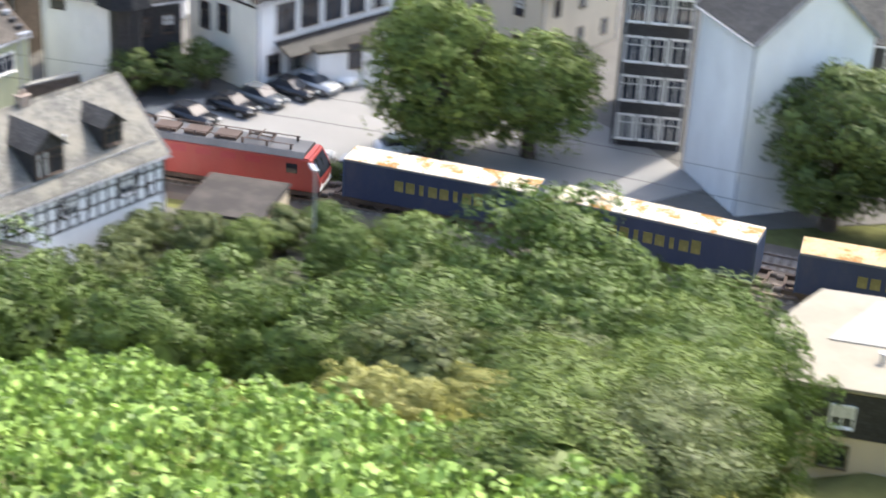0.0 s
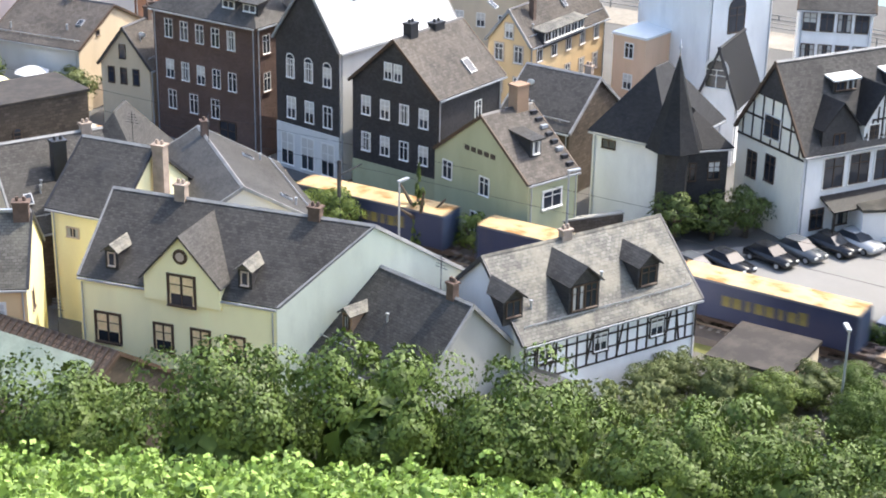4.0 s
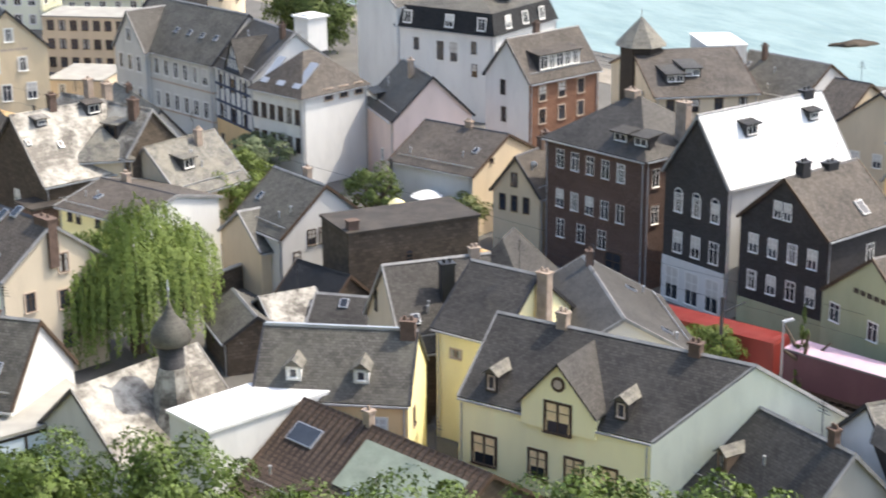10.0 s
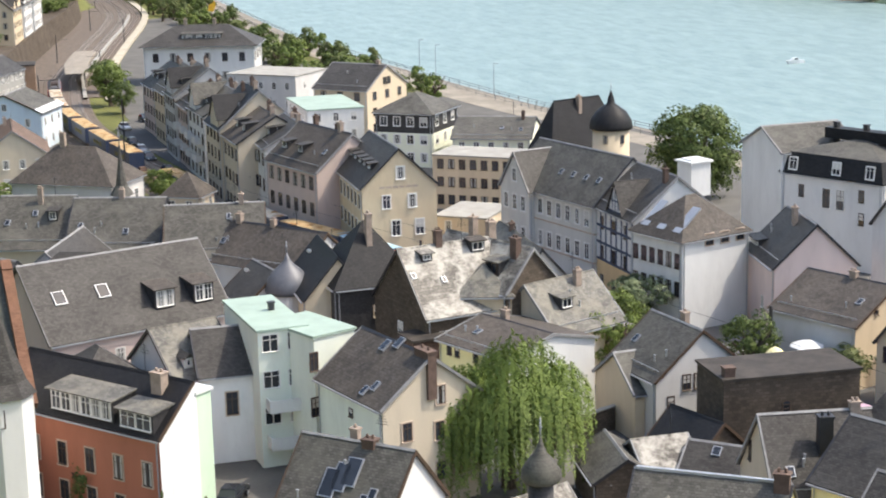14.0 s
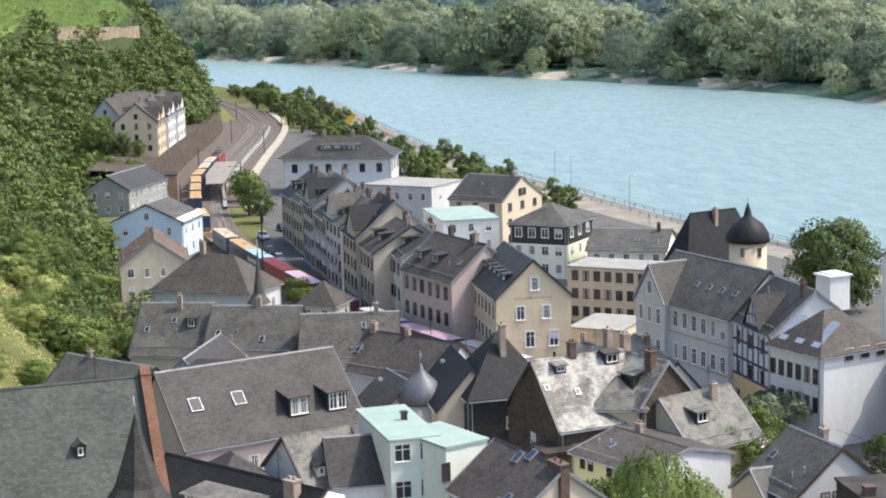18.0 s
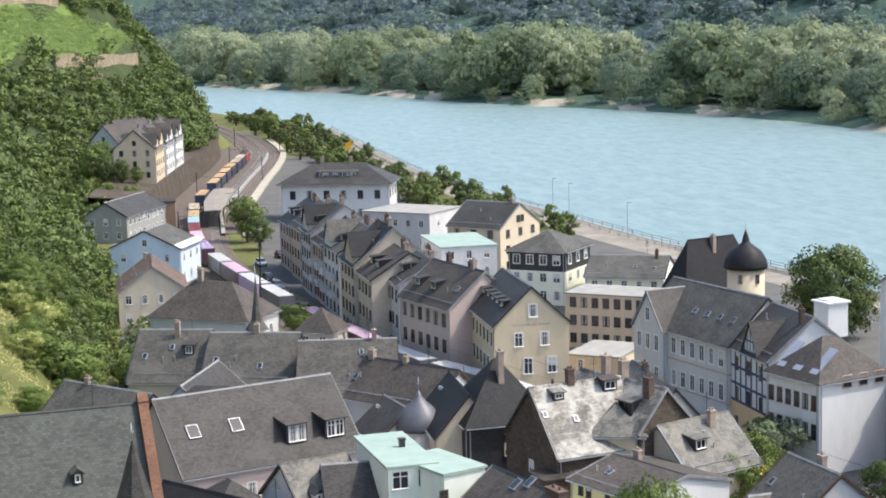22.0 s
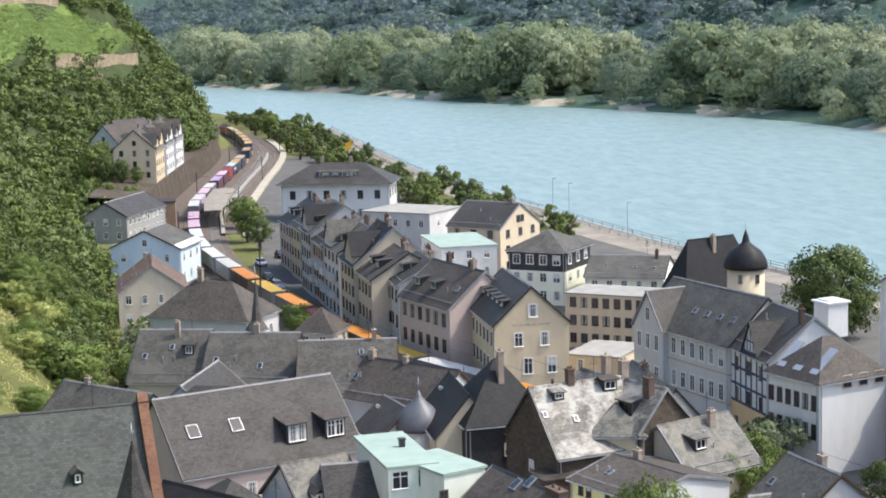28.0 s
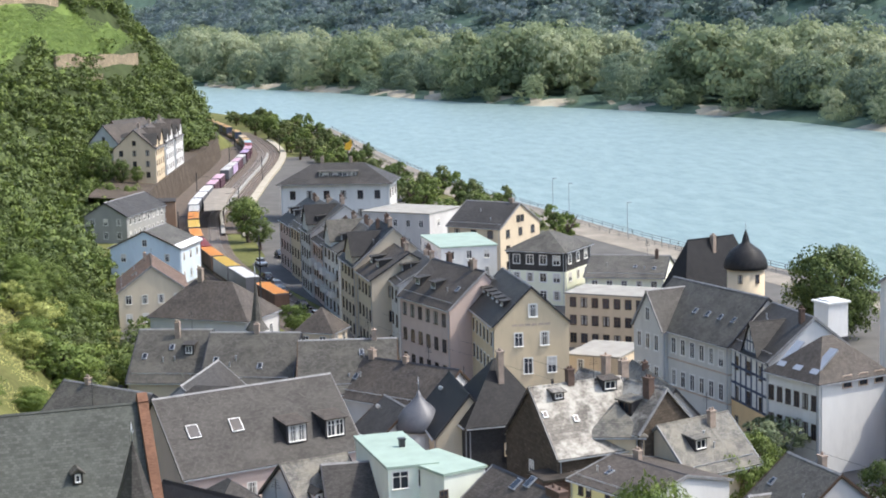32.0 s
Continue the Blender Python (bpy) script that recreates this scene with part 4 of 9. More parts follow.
add_win(green, "l", 0.51, 4.96, 1.1, 1.5, "frame", "")
add_win(green, "l", -3.87, 5.13, 1.1, 1.5, "frame", "")
add_win(green, "l", -0.49, 1.60, 1.0, 1.9, "frame", "")
add_win(green, "f", -0.10, 4.85, 1.9, 1.4, "frame", "frame", False, 0)
add_dormer(green, "f", -0.43, 0.30, 1.1, 1.5, "shed")
add_chim(green, 1.2, 12.3, 0, 1.2, 1.0, "chimtan", 0)
for k in range(5):
    bm = bmesh.new()
    box(bm, -0.28, 0.28, -0.02, 0.01, -0.2, 0.2)
    part("lettering_bar", bm, M["stone"], green).matrix_basis = on_side("l", -1.6 + 0.75 * k, 7.6, *DIM[green.name][:2])
for k in range(8):
    bm = bmesh.new()
    box(bm, -0.3, 0.3, -0.16, 0.16, 0, 0.28)
    part("roof_step", bm, M["zinc" if k % 3 == 2 else "darkmetal"], green, "slate-covered step up the roof edge").location = (2.1, -5.0 + 0.6 * k, 6.95 + 0.6 * k * 4.0 / 5.45)
white_turret = house("white house with a steep black slate roof", 82.97, 104.99, -66.1, 6.8, 9.0, 7.5, 12.6, wall="brightwhite", roof="slate_black", kind="hip", floors=2, cols=(-1, -1))
add_win(white_turret, "f", -1.90, 6.72, 1.2, 0.7, "frame_dark", "")
turret_annex = house("dark slate-clad annex with a turret roof", 84.27, 102.45, -16.4, 4.3, 6.0, 7.0, 9.5, wall="slate_wall", roof="slate_black", kind="hip", floors=2, cols=(2, 1), win=(1.0, 1.5), fm="frame_dark")
tower("steep slate turret with a pointed roof", 80.6, 99.8, 1.25, 0.0, 8.2, [(2.3, 7.6), (1.35, 10.2), (0.6, 12.8), (0.04, 15.0)], "slate_wall", "slate_black", 8, "turret", 0, 20)
hotel = house("large white half-timbered hotel with steep slate roofs", 101.38, 96.87, -2.4, 26.0, 8.3, 8.0, 14.0, wall="brightwhite", roof="slate", floors=2, cols=(-1, -1), gable_win=0, ends={"l": "ivory"})
add_win(hotel, "l", 0.10, 8.77, 1.9, 1.7, "frame_dark", "frame")
add_win(hotel, "l", -2.06, 5.03, 1.2, 2.2, "frame_dark", "")
add_win(hotel, "l", 0.23, 5.36, 1.2, 2.2, "frame_dark", "")
for k in range(5):
    add_win(hotel, "f", -11.16 + 2.486 * (k % 5), 2.12 + 0.000 * (k // 5), 1.3, 1.7, "frame_dark", "")
for k in range(5):
    add_win(hotel, "f", -9.9 + 2.6 * k, 3.4 + 2.4, 2.0, 2.5, "frame_dark", "frame", False, 0)
for k in range(4):
    add_win(hotel, "f", 3.3 + 2.6 * k, 5.6, 2.0, 2.3, "frame_dark", "frame", False, 0)
gable_end_beams(hotel, "l", 7.2, 7, 3)
L_, D_, ze_, zr_ = DIM[hotel.name]
bm = bmesh.new()
prism(bm, [(-D_ * 0.24, ze_ + (zr_ - ze_) * 0.52), (D_ * 0.24, ze_ + (zr_ - ze_) * 0.52), (0, zr_ - 0.05)], -L_ / 2 - 0.14, -L_ / 2, "x")
uv_metres(bm)
part("gable_slates", bm, M["slate_wall"], hotel)
hg = cross_gable(hotel, "f", -5.40, 3.6, 4.2, "white", "slate_black", 1.6)
gable_beams(hg, 3.5, 8.2, 11.8, 7)
for k in (-0.8, 0.8):
    window(hg, pose(k, -0.03, 8.5), 1.0, 1.5, "frame_dark", "frame", False, 0)
hg = cross_gable(hotel, "f", -9.67, 3.4, 3.4, "slate_wall", "slate_black", 1.6)
window(hg, pose(0, -0.03, 8.4), 1.1, 1.2, "frame_dark", "", False, 0)
for uu, ww in ((1.5, 4.2), (6.2, 5.0), (10.8, 3.6)):
    hg = cross_gable(hotel, "f", uu, ww, 4.4, "slate_wall", "slate_black", 1.6)
    window(hg, pose(0, -0.03, 8.5), 1.3, 1.4, "frame_dark", "frame", False, 0)
# dormer tops coloured white in place of the sun falling on them
for uu in (-7.6, -2.2):
    add_dormer(hotel, "f", uu, 0.55, 2.4, 1.2, "shed", "slate_wall", "white_and_glare", "frame_dark")
ca = thing("canopy", "long dark brown terrace canopy along the hotel front", "canopy", pose(101.38, 96.87, 0, 0, 0, -2.4))
bm = bmesh.new()
slab(bm, [Vector((-11, -4.17, 4.0)), Vector((11, -4.17, 4.0)), Vector((11, -5.97, 3.2)), Vector((-11, -5.97, 3.2))], 0.15)
uv_metres(bm)
part("roof_sheet", bm, M["slate_black"], ca)
for k in range(8):
    bm = bmesh.new()
    box(bm, -0.08, 0.08, -0.08, 0.08, 0, 3.25)
    part("post", bm, M["timber"], ca).location = (-10.8 + k * 3.08, -5.8, 0)
hotel_annex = house("low white annex with a flat grey roof", 95.91, 91.59, -23.7, 5.6, 5.0, 3.2, 3.4, wall="brightwhite", roof="slate_old", kind="flat", floors=1, cols=(-1, -1))
add_win(hotel_annex, "f", 0.39, 2.74, 1.1, 2.1, "frame_dark", "")
slate = house("dark slate-clad house with rows of white windows", 69.33, 118.81, 22.9, 9.0, 8.8, 10.0, 13.9, wall="slate_wall", roof="slate_brown", floors=3, cols=(-1, -1), gable_win=0, base=("greygreen", 3.0))
for k in range(8):
    add_win(slate, "l", -2.94 + 1.995 * (k % 4), 7.89 + -3.151 * (k // 4), 0.9, 1.6, "frame", "", False, 0.9)
add_win(slate, "l", -0.63, 11.23, 0.75, 1.4, "frame", "", False, 0.9)
add_win(slate, "l", 0.36, 11.22, 0.75, 1.4, "frame", "", False, 0.9)
add_win(slate, "f", 1.13, 7.55, 0.9, 1.7, "frame", "")
add_light(slate, "f", 1.19, 0.27, 0.9, 1.4)
add_chim(slate, 1.11, 14.24, 0, 1.3, 0.8, "darkmetal", 2)
add_chim(slate, -2.37, 14.86, 0, 1.0, 0.8, "darkmetal", 2)
# front slope coloured white to hold the sun glare on its slates
dark = house("tall dark house with arched windows over a white shop front", 69.04, 129.10, 19.9, 15.0, 7.4, 12.0, 17.2, wall="white", roof="slate", roof_f="white_and_glare", floors=3, cols=(-1, -1), gable_win=0, ends={"l": "slate_wall"})
for k in range(3):
    add_win(dark, "l", -1.98 + 2.157 * (k % 3), 9.24 + 0.000 * (k // 3), 0.9, 1.7, "frame", "", True, 0.5)
for k in range(3):
    add_win(dark, "l", -1.93 + 2.141 * (k % 3), 5.71 + 0.000 * (k // 3), 1.0, 1.9, "frame", "", False, 0.5)
bm = bmesh.new()
box(bm, -0.02, 0.06, -DIM[dark.name][1] / 2, DIM[dark.name][1] / 2, -1, 4.2)
part("shop_front", bm, M["white"], dark).location = (-DIM[dark.name][0] / 2 - 0.08, 0, 0)
for k in (-2.4, 0, 2.4):
    add_win(dark, "l", k, 1.9, 1.5, 2.9, "frame", "", False, 1.0, 0.09)
add_dormer(dark, "f", -2.79, 0.55, 1.5, 1.2, "shed", "slate_wall", "slate_black")
add_dormer(dark, "f", 5.15, 0.58, 1.3, 1.0, "shed", "slate_wall", "slate_black")
add_light(dark, "b", 2.69, 0.12, 0.8, 1.1)
add_chim(dark, 5.81, 17.48, 0, 1.2, 0.8, "darkmetal", 2)
brown = house("brown brick apartment house with white windows and hipped slate roof", 62.17, 139.80, -65.0, 12.1, 11.0, 12.0, 16.0, wall="brick", roof="slate", kind="hip", floors=4, cols=(-1, -1))
for k in range(10):
    add_win(brown, "f", -4.14 + 1.849 * (k % 5), 10.47 + -3.758 * (k // 5), 0.95, 1.75, "frame", "brick", False, 0.7)
for k in range(3):
    add_win(brown, "f", -4.00 + 2.579 * (k % 3), 3.86 + 0.000 * (k // 3), 1.0, 1.8, "frame", "brick", False, 0.4)
for k in range(2):
    add_win(brown, "r", -4.17 + 0.000 * (k % 1), 10.36 + -3.392 * (k // 1), 0.95, 1.7, "frame", "brick")
add_win(brown, "f", 2.55, 1.63, 1.9, 2.6, "frame_dark", "")
add_light(brown, "f", 1.76, 0.13, 0.6, 0.9)
add_light(brown, "f", 2.11, 0.23, 0.6, 0.9)
add_chim(brown, -0.48, 16.46, 0, 1.2, 0.8, "chim", 2)
add_chim(brown, 5.54, 16.35, 0, 1.2, 0.8, "chim", 2)
for k in (2.2, 4.6):
    add_dormer(brown, "f", k, 0.18, 1.8, 1.1, "shed")
orange = house("ochre plastered house with a brown roof and wide dormer", 89.88, 131.34, 25.0, 14.0, 4.5, 9.0, 11.8, wall="orange", roof="slate_brown", floors=3, cols=(5, 2), win=(0.9, 1.6), sm="surround", gable_win=1, blind=0.1)
add_dormer(orange, "f", -1.67, -0.20, 7.5, 1.3, "shed", "slate_wall", "slate_pale")
peach = house("peach-coloured house with a white roof terrace", 97.94, 125.52, -70.3, 3.6, 8.0, 9.0, 9.3, wall="peach", roof="white_and_glare", kind="flat", floors=3, cols=(1, -1))
brownbarn = house("brown brick barn with a dark roof", 81.12, 115.98, -65.8, 7.0, 9.0, 6.0, 9.5, wall="stone", roof="slate", floors=2, cols=(2, 1), gable_win=0, fm="frame_dark")
slate_tall = house("tall slate-clad house with a white ground floor", 106.98, 131.35, -51.9, 5.1, 9.0, 13.5, 17.0, wall="slate_wall", roof="slate", floors=4, cols=(2, 1), gable_win=0, base=("white", 3.5))
white_arch = house("tall white house with a timbered gable and arched window", 102.62, 123.96, 2.7, 7.8, 10.0, 14.0, 18.5, wall="brightwhite", roof="slate", floors=4, cols=(-1, -1), gable_win=0)
add_win(white_arch, "f", -0.49, 10.89, 2.0, 2.4, "frame_dark", "", True, 0)
wg = cross_gable(white_arch, "f", 0.2, 4.2, 4.0, "white", "slate", 0.3)
gable_beams(wg, 4.1, 14.3, 18.0, 7)
arch_house = house("white gabled house with a big arched window", 97.99, 114.20, 33.7, 7.0, 3.5, 6.2, 10.7, wall="brightwhite", roof="slate_black", floors=2, cols=(-1, -1), gable_win=0)
add_win(arch_house, "l", -0.16, 7.9, 2.0, 1.7, "frame", "frame", True, 0)
whiteblue = house("large white house with dark windows", 113.73, 118.13, -41.4, 6.7, 10.0, 12.0, 16.0, wall="brightwhite", roof="slate", floors=4, cols=(4, 2), win=(1.2, 1.7), fm="frame_dark", gable_win=0)
sandhouse = house("sand-coloured house with a grey roof beside the mini golf", 115.94, 86.52, 1.4, 11.8, 9.0, 6.5, 9.5, wall="sand", roof="slate_old", floors=2, cols=(3, 2), fm="frame_dark")
bw_house = house("tall dark timbered house with white-framed windows", 106.80, 68.27, -56.0, 5.4, 10.0, 15.5, 20.0, wall="slate_wall", roof="slate", floors=5, cols=(3, 2), win=(1.3, 1.9), fm="frame", sm="frame", gable_win=0, blind=0)
white_side = house("tall white rendered house with a slate upper bay", 103.18, 55.44, 60.0, 8.6, 9.0, 13.0, 17.0, wall="brightwhite", roof="slate", floors=4, cols=(-1, -1), gable_win=0)
add_win(white_side, "f", 13.41, 1.91, 1.6, 0.7, "brick_red", "")
add_dormer(white_side, "f", 59.21, -5.53, 3.4, 1.6, "shed")
right_block = house("dark slate-clad house with grey roof", 113.29, 54.22, -61.8, 6.1, 10.0, 11.0, 15.0, wall="slate_wall", roof="slate_old", floors=4, cols=(3, 2), fm="frame", gable_win=0)
near_house(53.83, 29.91, 60.66, 17.16, 9.56, 0.33)
small_yellow = house("small yellow gabled house with dark windows", 55.41, 147.44, 37.0, 7.0, 5.2, 6.5, 9.8, wall="cream", roof="slate_brown", floors=2, cols=(-1, -1), gable_win=0)
for k in range(3):
    add_win(small_yellow, "l", -1.52 + 1.328 * (k % 3), 5.28 + 0.000 * (k // 3), 0.65, 1.5, "frame_dark", "", False, 0)
add_win(small_yellow, "l", -0.22, 7.59, 0.65, 1.3, "frame_dark", "", False, 0)
yellow_long = house("yellow house with a long brown roof", 52.37, 159.42, -55.5, 10.2, 11.6, 6.5, 9.4, wall="cream", roof="slate_brown", floors=2, cols=(-1, -1), gable_win=0, fronts={"f": "lightgrey"})
add_win(yellow_long, "r", -2.67, 7.32, 0.5, 0.5, "frame_dark", "")
pink = house("pale pink house with a blind gable and dark roof", 52.20, 175.89, -88.6, 10.0, 8.9, 8.0, 12.3, wall="pink", roof="slate", floors=3, cols=(-1, -1), gable_win=0)
for k in range(4):
    add_win(pink, "f", -9.00 + 9.901 * (k % 2), 3.27 + -2.664 * (k // 2), 0.65, 1.3, "frame", "")
add_dormer(pink, "f", -3.74, 0.08, 3.2, 0.9, "shed", "slate_wall", "slate_black")
white2 = house("white house with dark windows and a brown hipped roof", 41.14, 180.84, -60.6, 8.3, 9.7, 10.0, 14.0, wall="white", roof="slate_brown", kind="hip", floors=3, cols=(-1, -1))
for k in range(12):
    add_win(white2, "f", -3.4 + 1.36 * (k % 6), 7.92 - 3.098 * (k // 6), 0.75, 1.6, "frame_dark", "", False, 0)
for k in range(3):
    add_win(white2, "r", -0.98 + 2.249 * (k % 3), 9.91 + 0.000 * (k // 3), 1.1, 1.2, "frame_dark", "surround", False, 0)
for k in (-2.6, 0.0, 2.6):
    bm = bmesh.new()
    slab(bm, [Vector((-0.6, -2.2, 0.22)), Vector((0.6, -2.2, 0.22)), Vector((0.6, 1.6, 0.22)), Vector((-0.6, 1.6, 0.22))], 0.16)
    part("roof_window", bm, M["zinc"], white2).matrix_basis = pose(k, -DIM[white2.name][1] * 0.26, 12.1, 38)
blue_timber = house("narrow house with blue timbering over an ochre ground floor", 39.67, 191.48, -75.6, 10.3, 11.0, 10.5, 15.0, wall="white", roof="slate", floors=3, cols=(3, -1), win=(0.85, 1.5), fm="frame_dark", base=("orange", 4.2), gable_win=0, blind=0)
beams(blue_timber, "f", DIM[blue_timber.name][0], DIM[blue_timber.name][1], 4.3, 10.3, 8, 4, "bluetimber", 0.3)
bg = cross_gable(blue_timber, "f", 0.5, 4.0, 3.6, "white", "slate", 0.2)
gable_beams(bg, 3.9, 10.6, 13.8, 5, "bluetimber")
grey_long = house("long grey-white house with a slate roof and end gable", 33.52, 205.48, -63.7, 19.1, 11.0, 10.5, 15.5, wall="bluegrey", roof="slate_old", floors=3, cols=(-1, -1), gable_win=0, band=True)
for k in range(12):
    add_win(grey_long, "f", -1.7 + 1.95 * (k % 6), 8.69 - 3.967 * (k // 6), 0.9, 1.9, "frame", "frame", False, 0.05)
for k in range(4):
    add_light(grey_long, "f", -0.5 + 2.6 * k, 0.45, 0.6, 0.8)
grey_wing = house("grey-white gabled wing of the long slate-roofed house", 28.71, 210.02, 26.3, 8.0, 6.4, 10.5, 14.8, wall="bluegrey", roof="slate", floors=3, cols=(-1, -1), gable_win=0)
for k in range(3):
    for z in (4.7, 8.6):
        add_win(grey_wing, "l", -1.9 + 1.9 * k, z, 0.85, 1.9, "frame", "frame", False, 0)
add_win(grey_wing, "l", 0.0, 12.0, 0.9, 1.6, "frame", "frame", False, 0)
cream_hotel = house("cream hotel with a gabled front and dark slate roof", 9.45, 219.92, -79.5, 16.1, 9.7, 10.5, 15.1, wall="ochre", roof="slate", floors=3, cols=(-1, -1), gable_win=0)
add_win(cream_hotel, "r", 0.19, 12.08, 1.0, 1.6, "frame", "frame")
for k in range(2):
    add_win(cream_hotel, "r", -1.71 + 3.370 * (k % 2), 8.43 + 0.000 * (k // 2), 1.0, 1.7, "frame", "frame")
for k in range(2):
    add_win(cream_hotel, "r", -0.53 + 3.090 * (k % 2), 5.01 + 0.000 * (k // 2), 1.1, 2.0, "frame", "frame")
for k in range(14):
    add_win(cream_hotel, "f", -6.6 + 2.2 * (k % 7), 8.5 - 3.5 * (k // 7), 0.9, 1.7, "frame_dark", "frame", False, 0)
for k in range(5):
    add_dormer(cream_hotel, "f", -5.5 + 2.7 * k, 0.35, 1.5, 0.9, "shed", "slate_wall", "slate")
for k in range(6):
    bm = bmesh.new()
    box(bm, -0.35, 0.35, -0.02, 0.01, -0.14, 0.14)
    part("lettering_bar", bm, M["surround"], cream_hotel).matrix_basis = on_side("r", -2.2 + 0.85 * k, 10.3, *DIM[cream_hotel.name][:2])
cream_ext = house("low cream extension with a flat roof", 21.88, 228.75, -26.8, 7.4, 10.0, 3.4, 3.7, wall="beige", roof="concrete", kind="flat", floors=2, cols=(2, 2))
row2 = house("pale rose terraced house with a brown slate roof", 2.03, 232.33, -61.8, 14.6, 11.0, 10.5, 15.0, wall="rosebeige", roof="slate_brown", floors=3, cols=(6, -1), win=(1.0, 1.7), fm="frame_dark", blind=0, gable_win=0)
row3 = house("white terraced house with a slate roof", -2.42, 248.93, -78.5, 12.9, 11.0, 11.0, 14.0, wall="white", roof="slate", floors=3, cols=(4, -1), win=(1.1, 1.7), fm="frame_dark", blind=0, gable_win=0)
def in_row(label, x, y, rot, u, *rest, **more):
    """A house of a terrace: u metres along the row's own axis from the point (x, y)."""
    return house(label, x + u * math.cos(radians(rot)), y + u * math.sin(radians(rot)), rot, *rest, win=(1.1, 1.6), fm="frame_dark", blind=0, gable_win=1, **more)


row4 = in_row("sand-coloured terraced house with brown slate roof", -7.58, 258.85, -75.9, 5.6, 10.4, 11.6, 11.0, 14.6, wall="sand", roof="slate_brown", floors=3, cols=(4, 2))
row4b = in_row("tall tan terraced house with a dark mansard", -7.58, 258.85, -75.9, -5.4, 11.4, 12.4, 11.6, 17.0, wall="sand", roof="slate_black", floors=4, cols=(4, 2))
cross_gable(row4b, "f", 1.5, 6.0, 4.6, "sand", "slate_black", 1.4)
row5 = in_row("white terraced house with balconies", -12.80, 282.65, -75.1, 0.0, 13.2, 12.0, 11.2, 14.6, wall="white", roof="slate_old", floors=4, cols=(4, 2))
cross_gable(row5, "f", -2.5, 5.0, 4.2, "white", "slate_old", 1.2)
row6 = in_row("pale red terraced house with slate roof", -17.08, 299.60, -76.3, 5.6, 10.6, 12.0, 10.6, 14.0, wall="rosebeige", roof="slate", floors=3, cols=(4, 2))
row6b = in_row("grey-beige terraced house with a slate mansard", -17.08, 299.60, -76.3, -5.5, 11.0, 12.6, 11.4, 16.0, wall="lightgrey", roof="slate_old", floors=4, cols=(4, 2))
cross_gable(row6b, "f", 0.0, 5.4, 4.4, "lightgrey", "slate_black", 1.4)
row7 = in_row("beige terraced house with a slate roof", -23.46, 327.02, -74.9, 6.8, 12.4, 12.0, 10.0, 14.2, wall="beige", roof="slate_old", floors=3, cols=(4, 2))
row7b = in_row("rose terraced house with a dark slate roof", -23.46, 327.02, -74.9, -6.4, 13.2, 11.4, 9.4, 13.2, wall="rosebeige", roof="slate_black", floors=3, cols=(4, 2))
for hs in (row2, row3, row4, row4b, row5, row6, row6b, row7, row7b):
    n = DIM[hs.name][0]
    add_chim(hs, n * 0.3, DIM[hs.name][3] + 1.2)
    add_chim(hs, -n * 0.3, DIM[hs.name][3] + 1.0, 1.0, 0.7, 0.6, "chim_brick")
    for k in range(max(1, int(n / 5))):
        add_dormer(hs, "f", -n / 2 + 2.6 + 4.6 * k, 0.3, 1.5, 1.2, "gable" if n > 15 else "shed")
for k in (3.5, 6.4):
    for q in (-3.5, 2.5):
        balcony(row5, "f", q, k, 2.6)
        balcony(row6, "f", q * 0.9, k, 2.0, 1.0)
station = house("large white station building with a low hipped slate roof", -24.86, 414.91, -5.8, 26.2, 14.0, 9.0, 13.5, wall="white", roof="slate", kind="hip", floors=2, cols=(6, 3), win=(1.3, 2.0), fm="frame_dark", ov=1.0, blind=0)
add_dormer(station, "f", 0.5, 0.28, 9.5, 1.5, "shed", "slate_wall", "slate_old")
add_chim(station, 3.0, 14.8)
add_chim(station, -4.0, 14.8)
stflat = house("pale flat-roofed house behind the street", -6.46, 364.86, -29.5, 16.7, 14.0, 7.5, 7.8, wall="lightgrey", roof="concrete", kind="flat", floors=2, cols=(5, 2))
greenflat = house("white house with a flat green copper roof", 2.72, 302.05, -78.1, 17.4, 10.0, 9.0, 9.3, wall="white", roof="greenmetal", kind="flat", floors=3, cols=(3, 3))
blackyellow = house("yellow gabled house with a black slate roof", 9.89, 326.22, -35.7, 12.1, 13.8, 9.0, 13.0, wall="beige", roof="slate", floors=3, cols=(3, 3), win=(1.2, 1.5), fm="frame_dark", gable_win=2, blind=0)
mansard = house("slate-clad house with pale windows over a pale green ground floor", 18.25, 290.14, -27.1, 10.4, 11.2, 9.0, 12.0, wall="slate_wall", roof="slate_old", kind="hip", floors=3, cols=(4, 3), win=(1.2, 1.5), sm="frame", base=("palegreen", 5.8), ov=0.5)
flatL = house("cream two-storey block with dark windows and a flat roof", 25.32, 248.99, -26.6, 12.8, 8.0, 8.0, 8.3, wall="cream", roof="concrete", kind="flat", floors=3, cols=(7, 2), win=(0.95, 1.4), fm="frame_dark", blind=0)
palegreenlow = house("pale green low building with grey roofs", 31.11, 281.36, -14.6, 12.9, 14.0, 6.0, 8.5, wall="palegreen", roof="slate_old", floors=2, cols=(5, 2), gable_win=0)
tower_house = house("house with a very steep black slate roof", 40.15, 253.75, -58.3, 5.1, 14.0, 7.5, 15.0, wall="sand", roof="slate_black", kind="hip", floors=3, cols=(3, 2))
add_chim(tower_house, 0.53, 15.31, 0, 0.75, 0.6, "chim", 2)
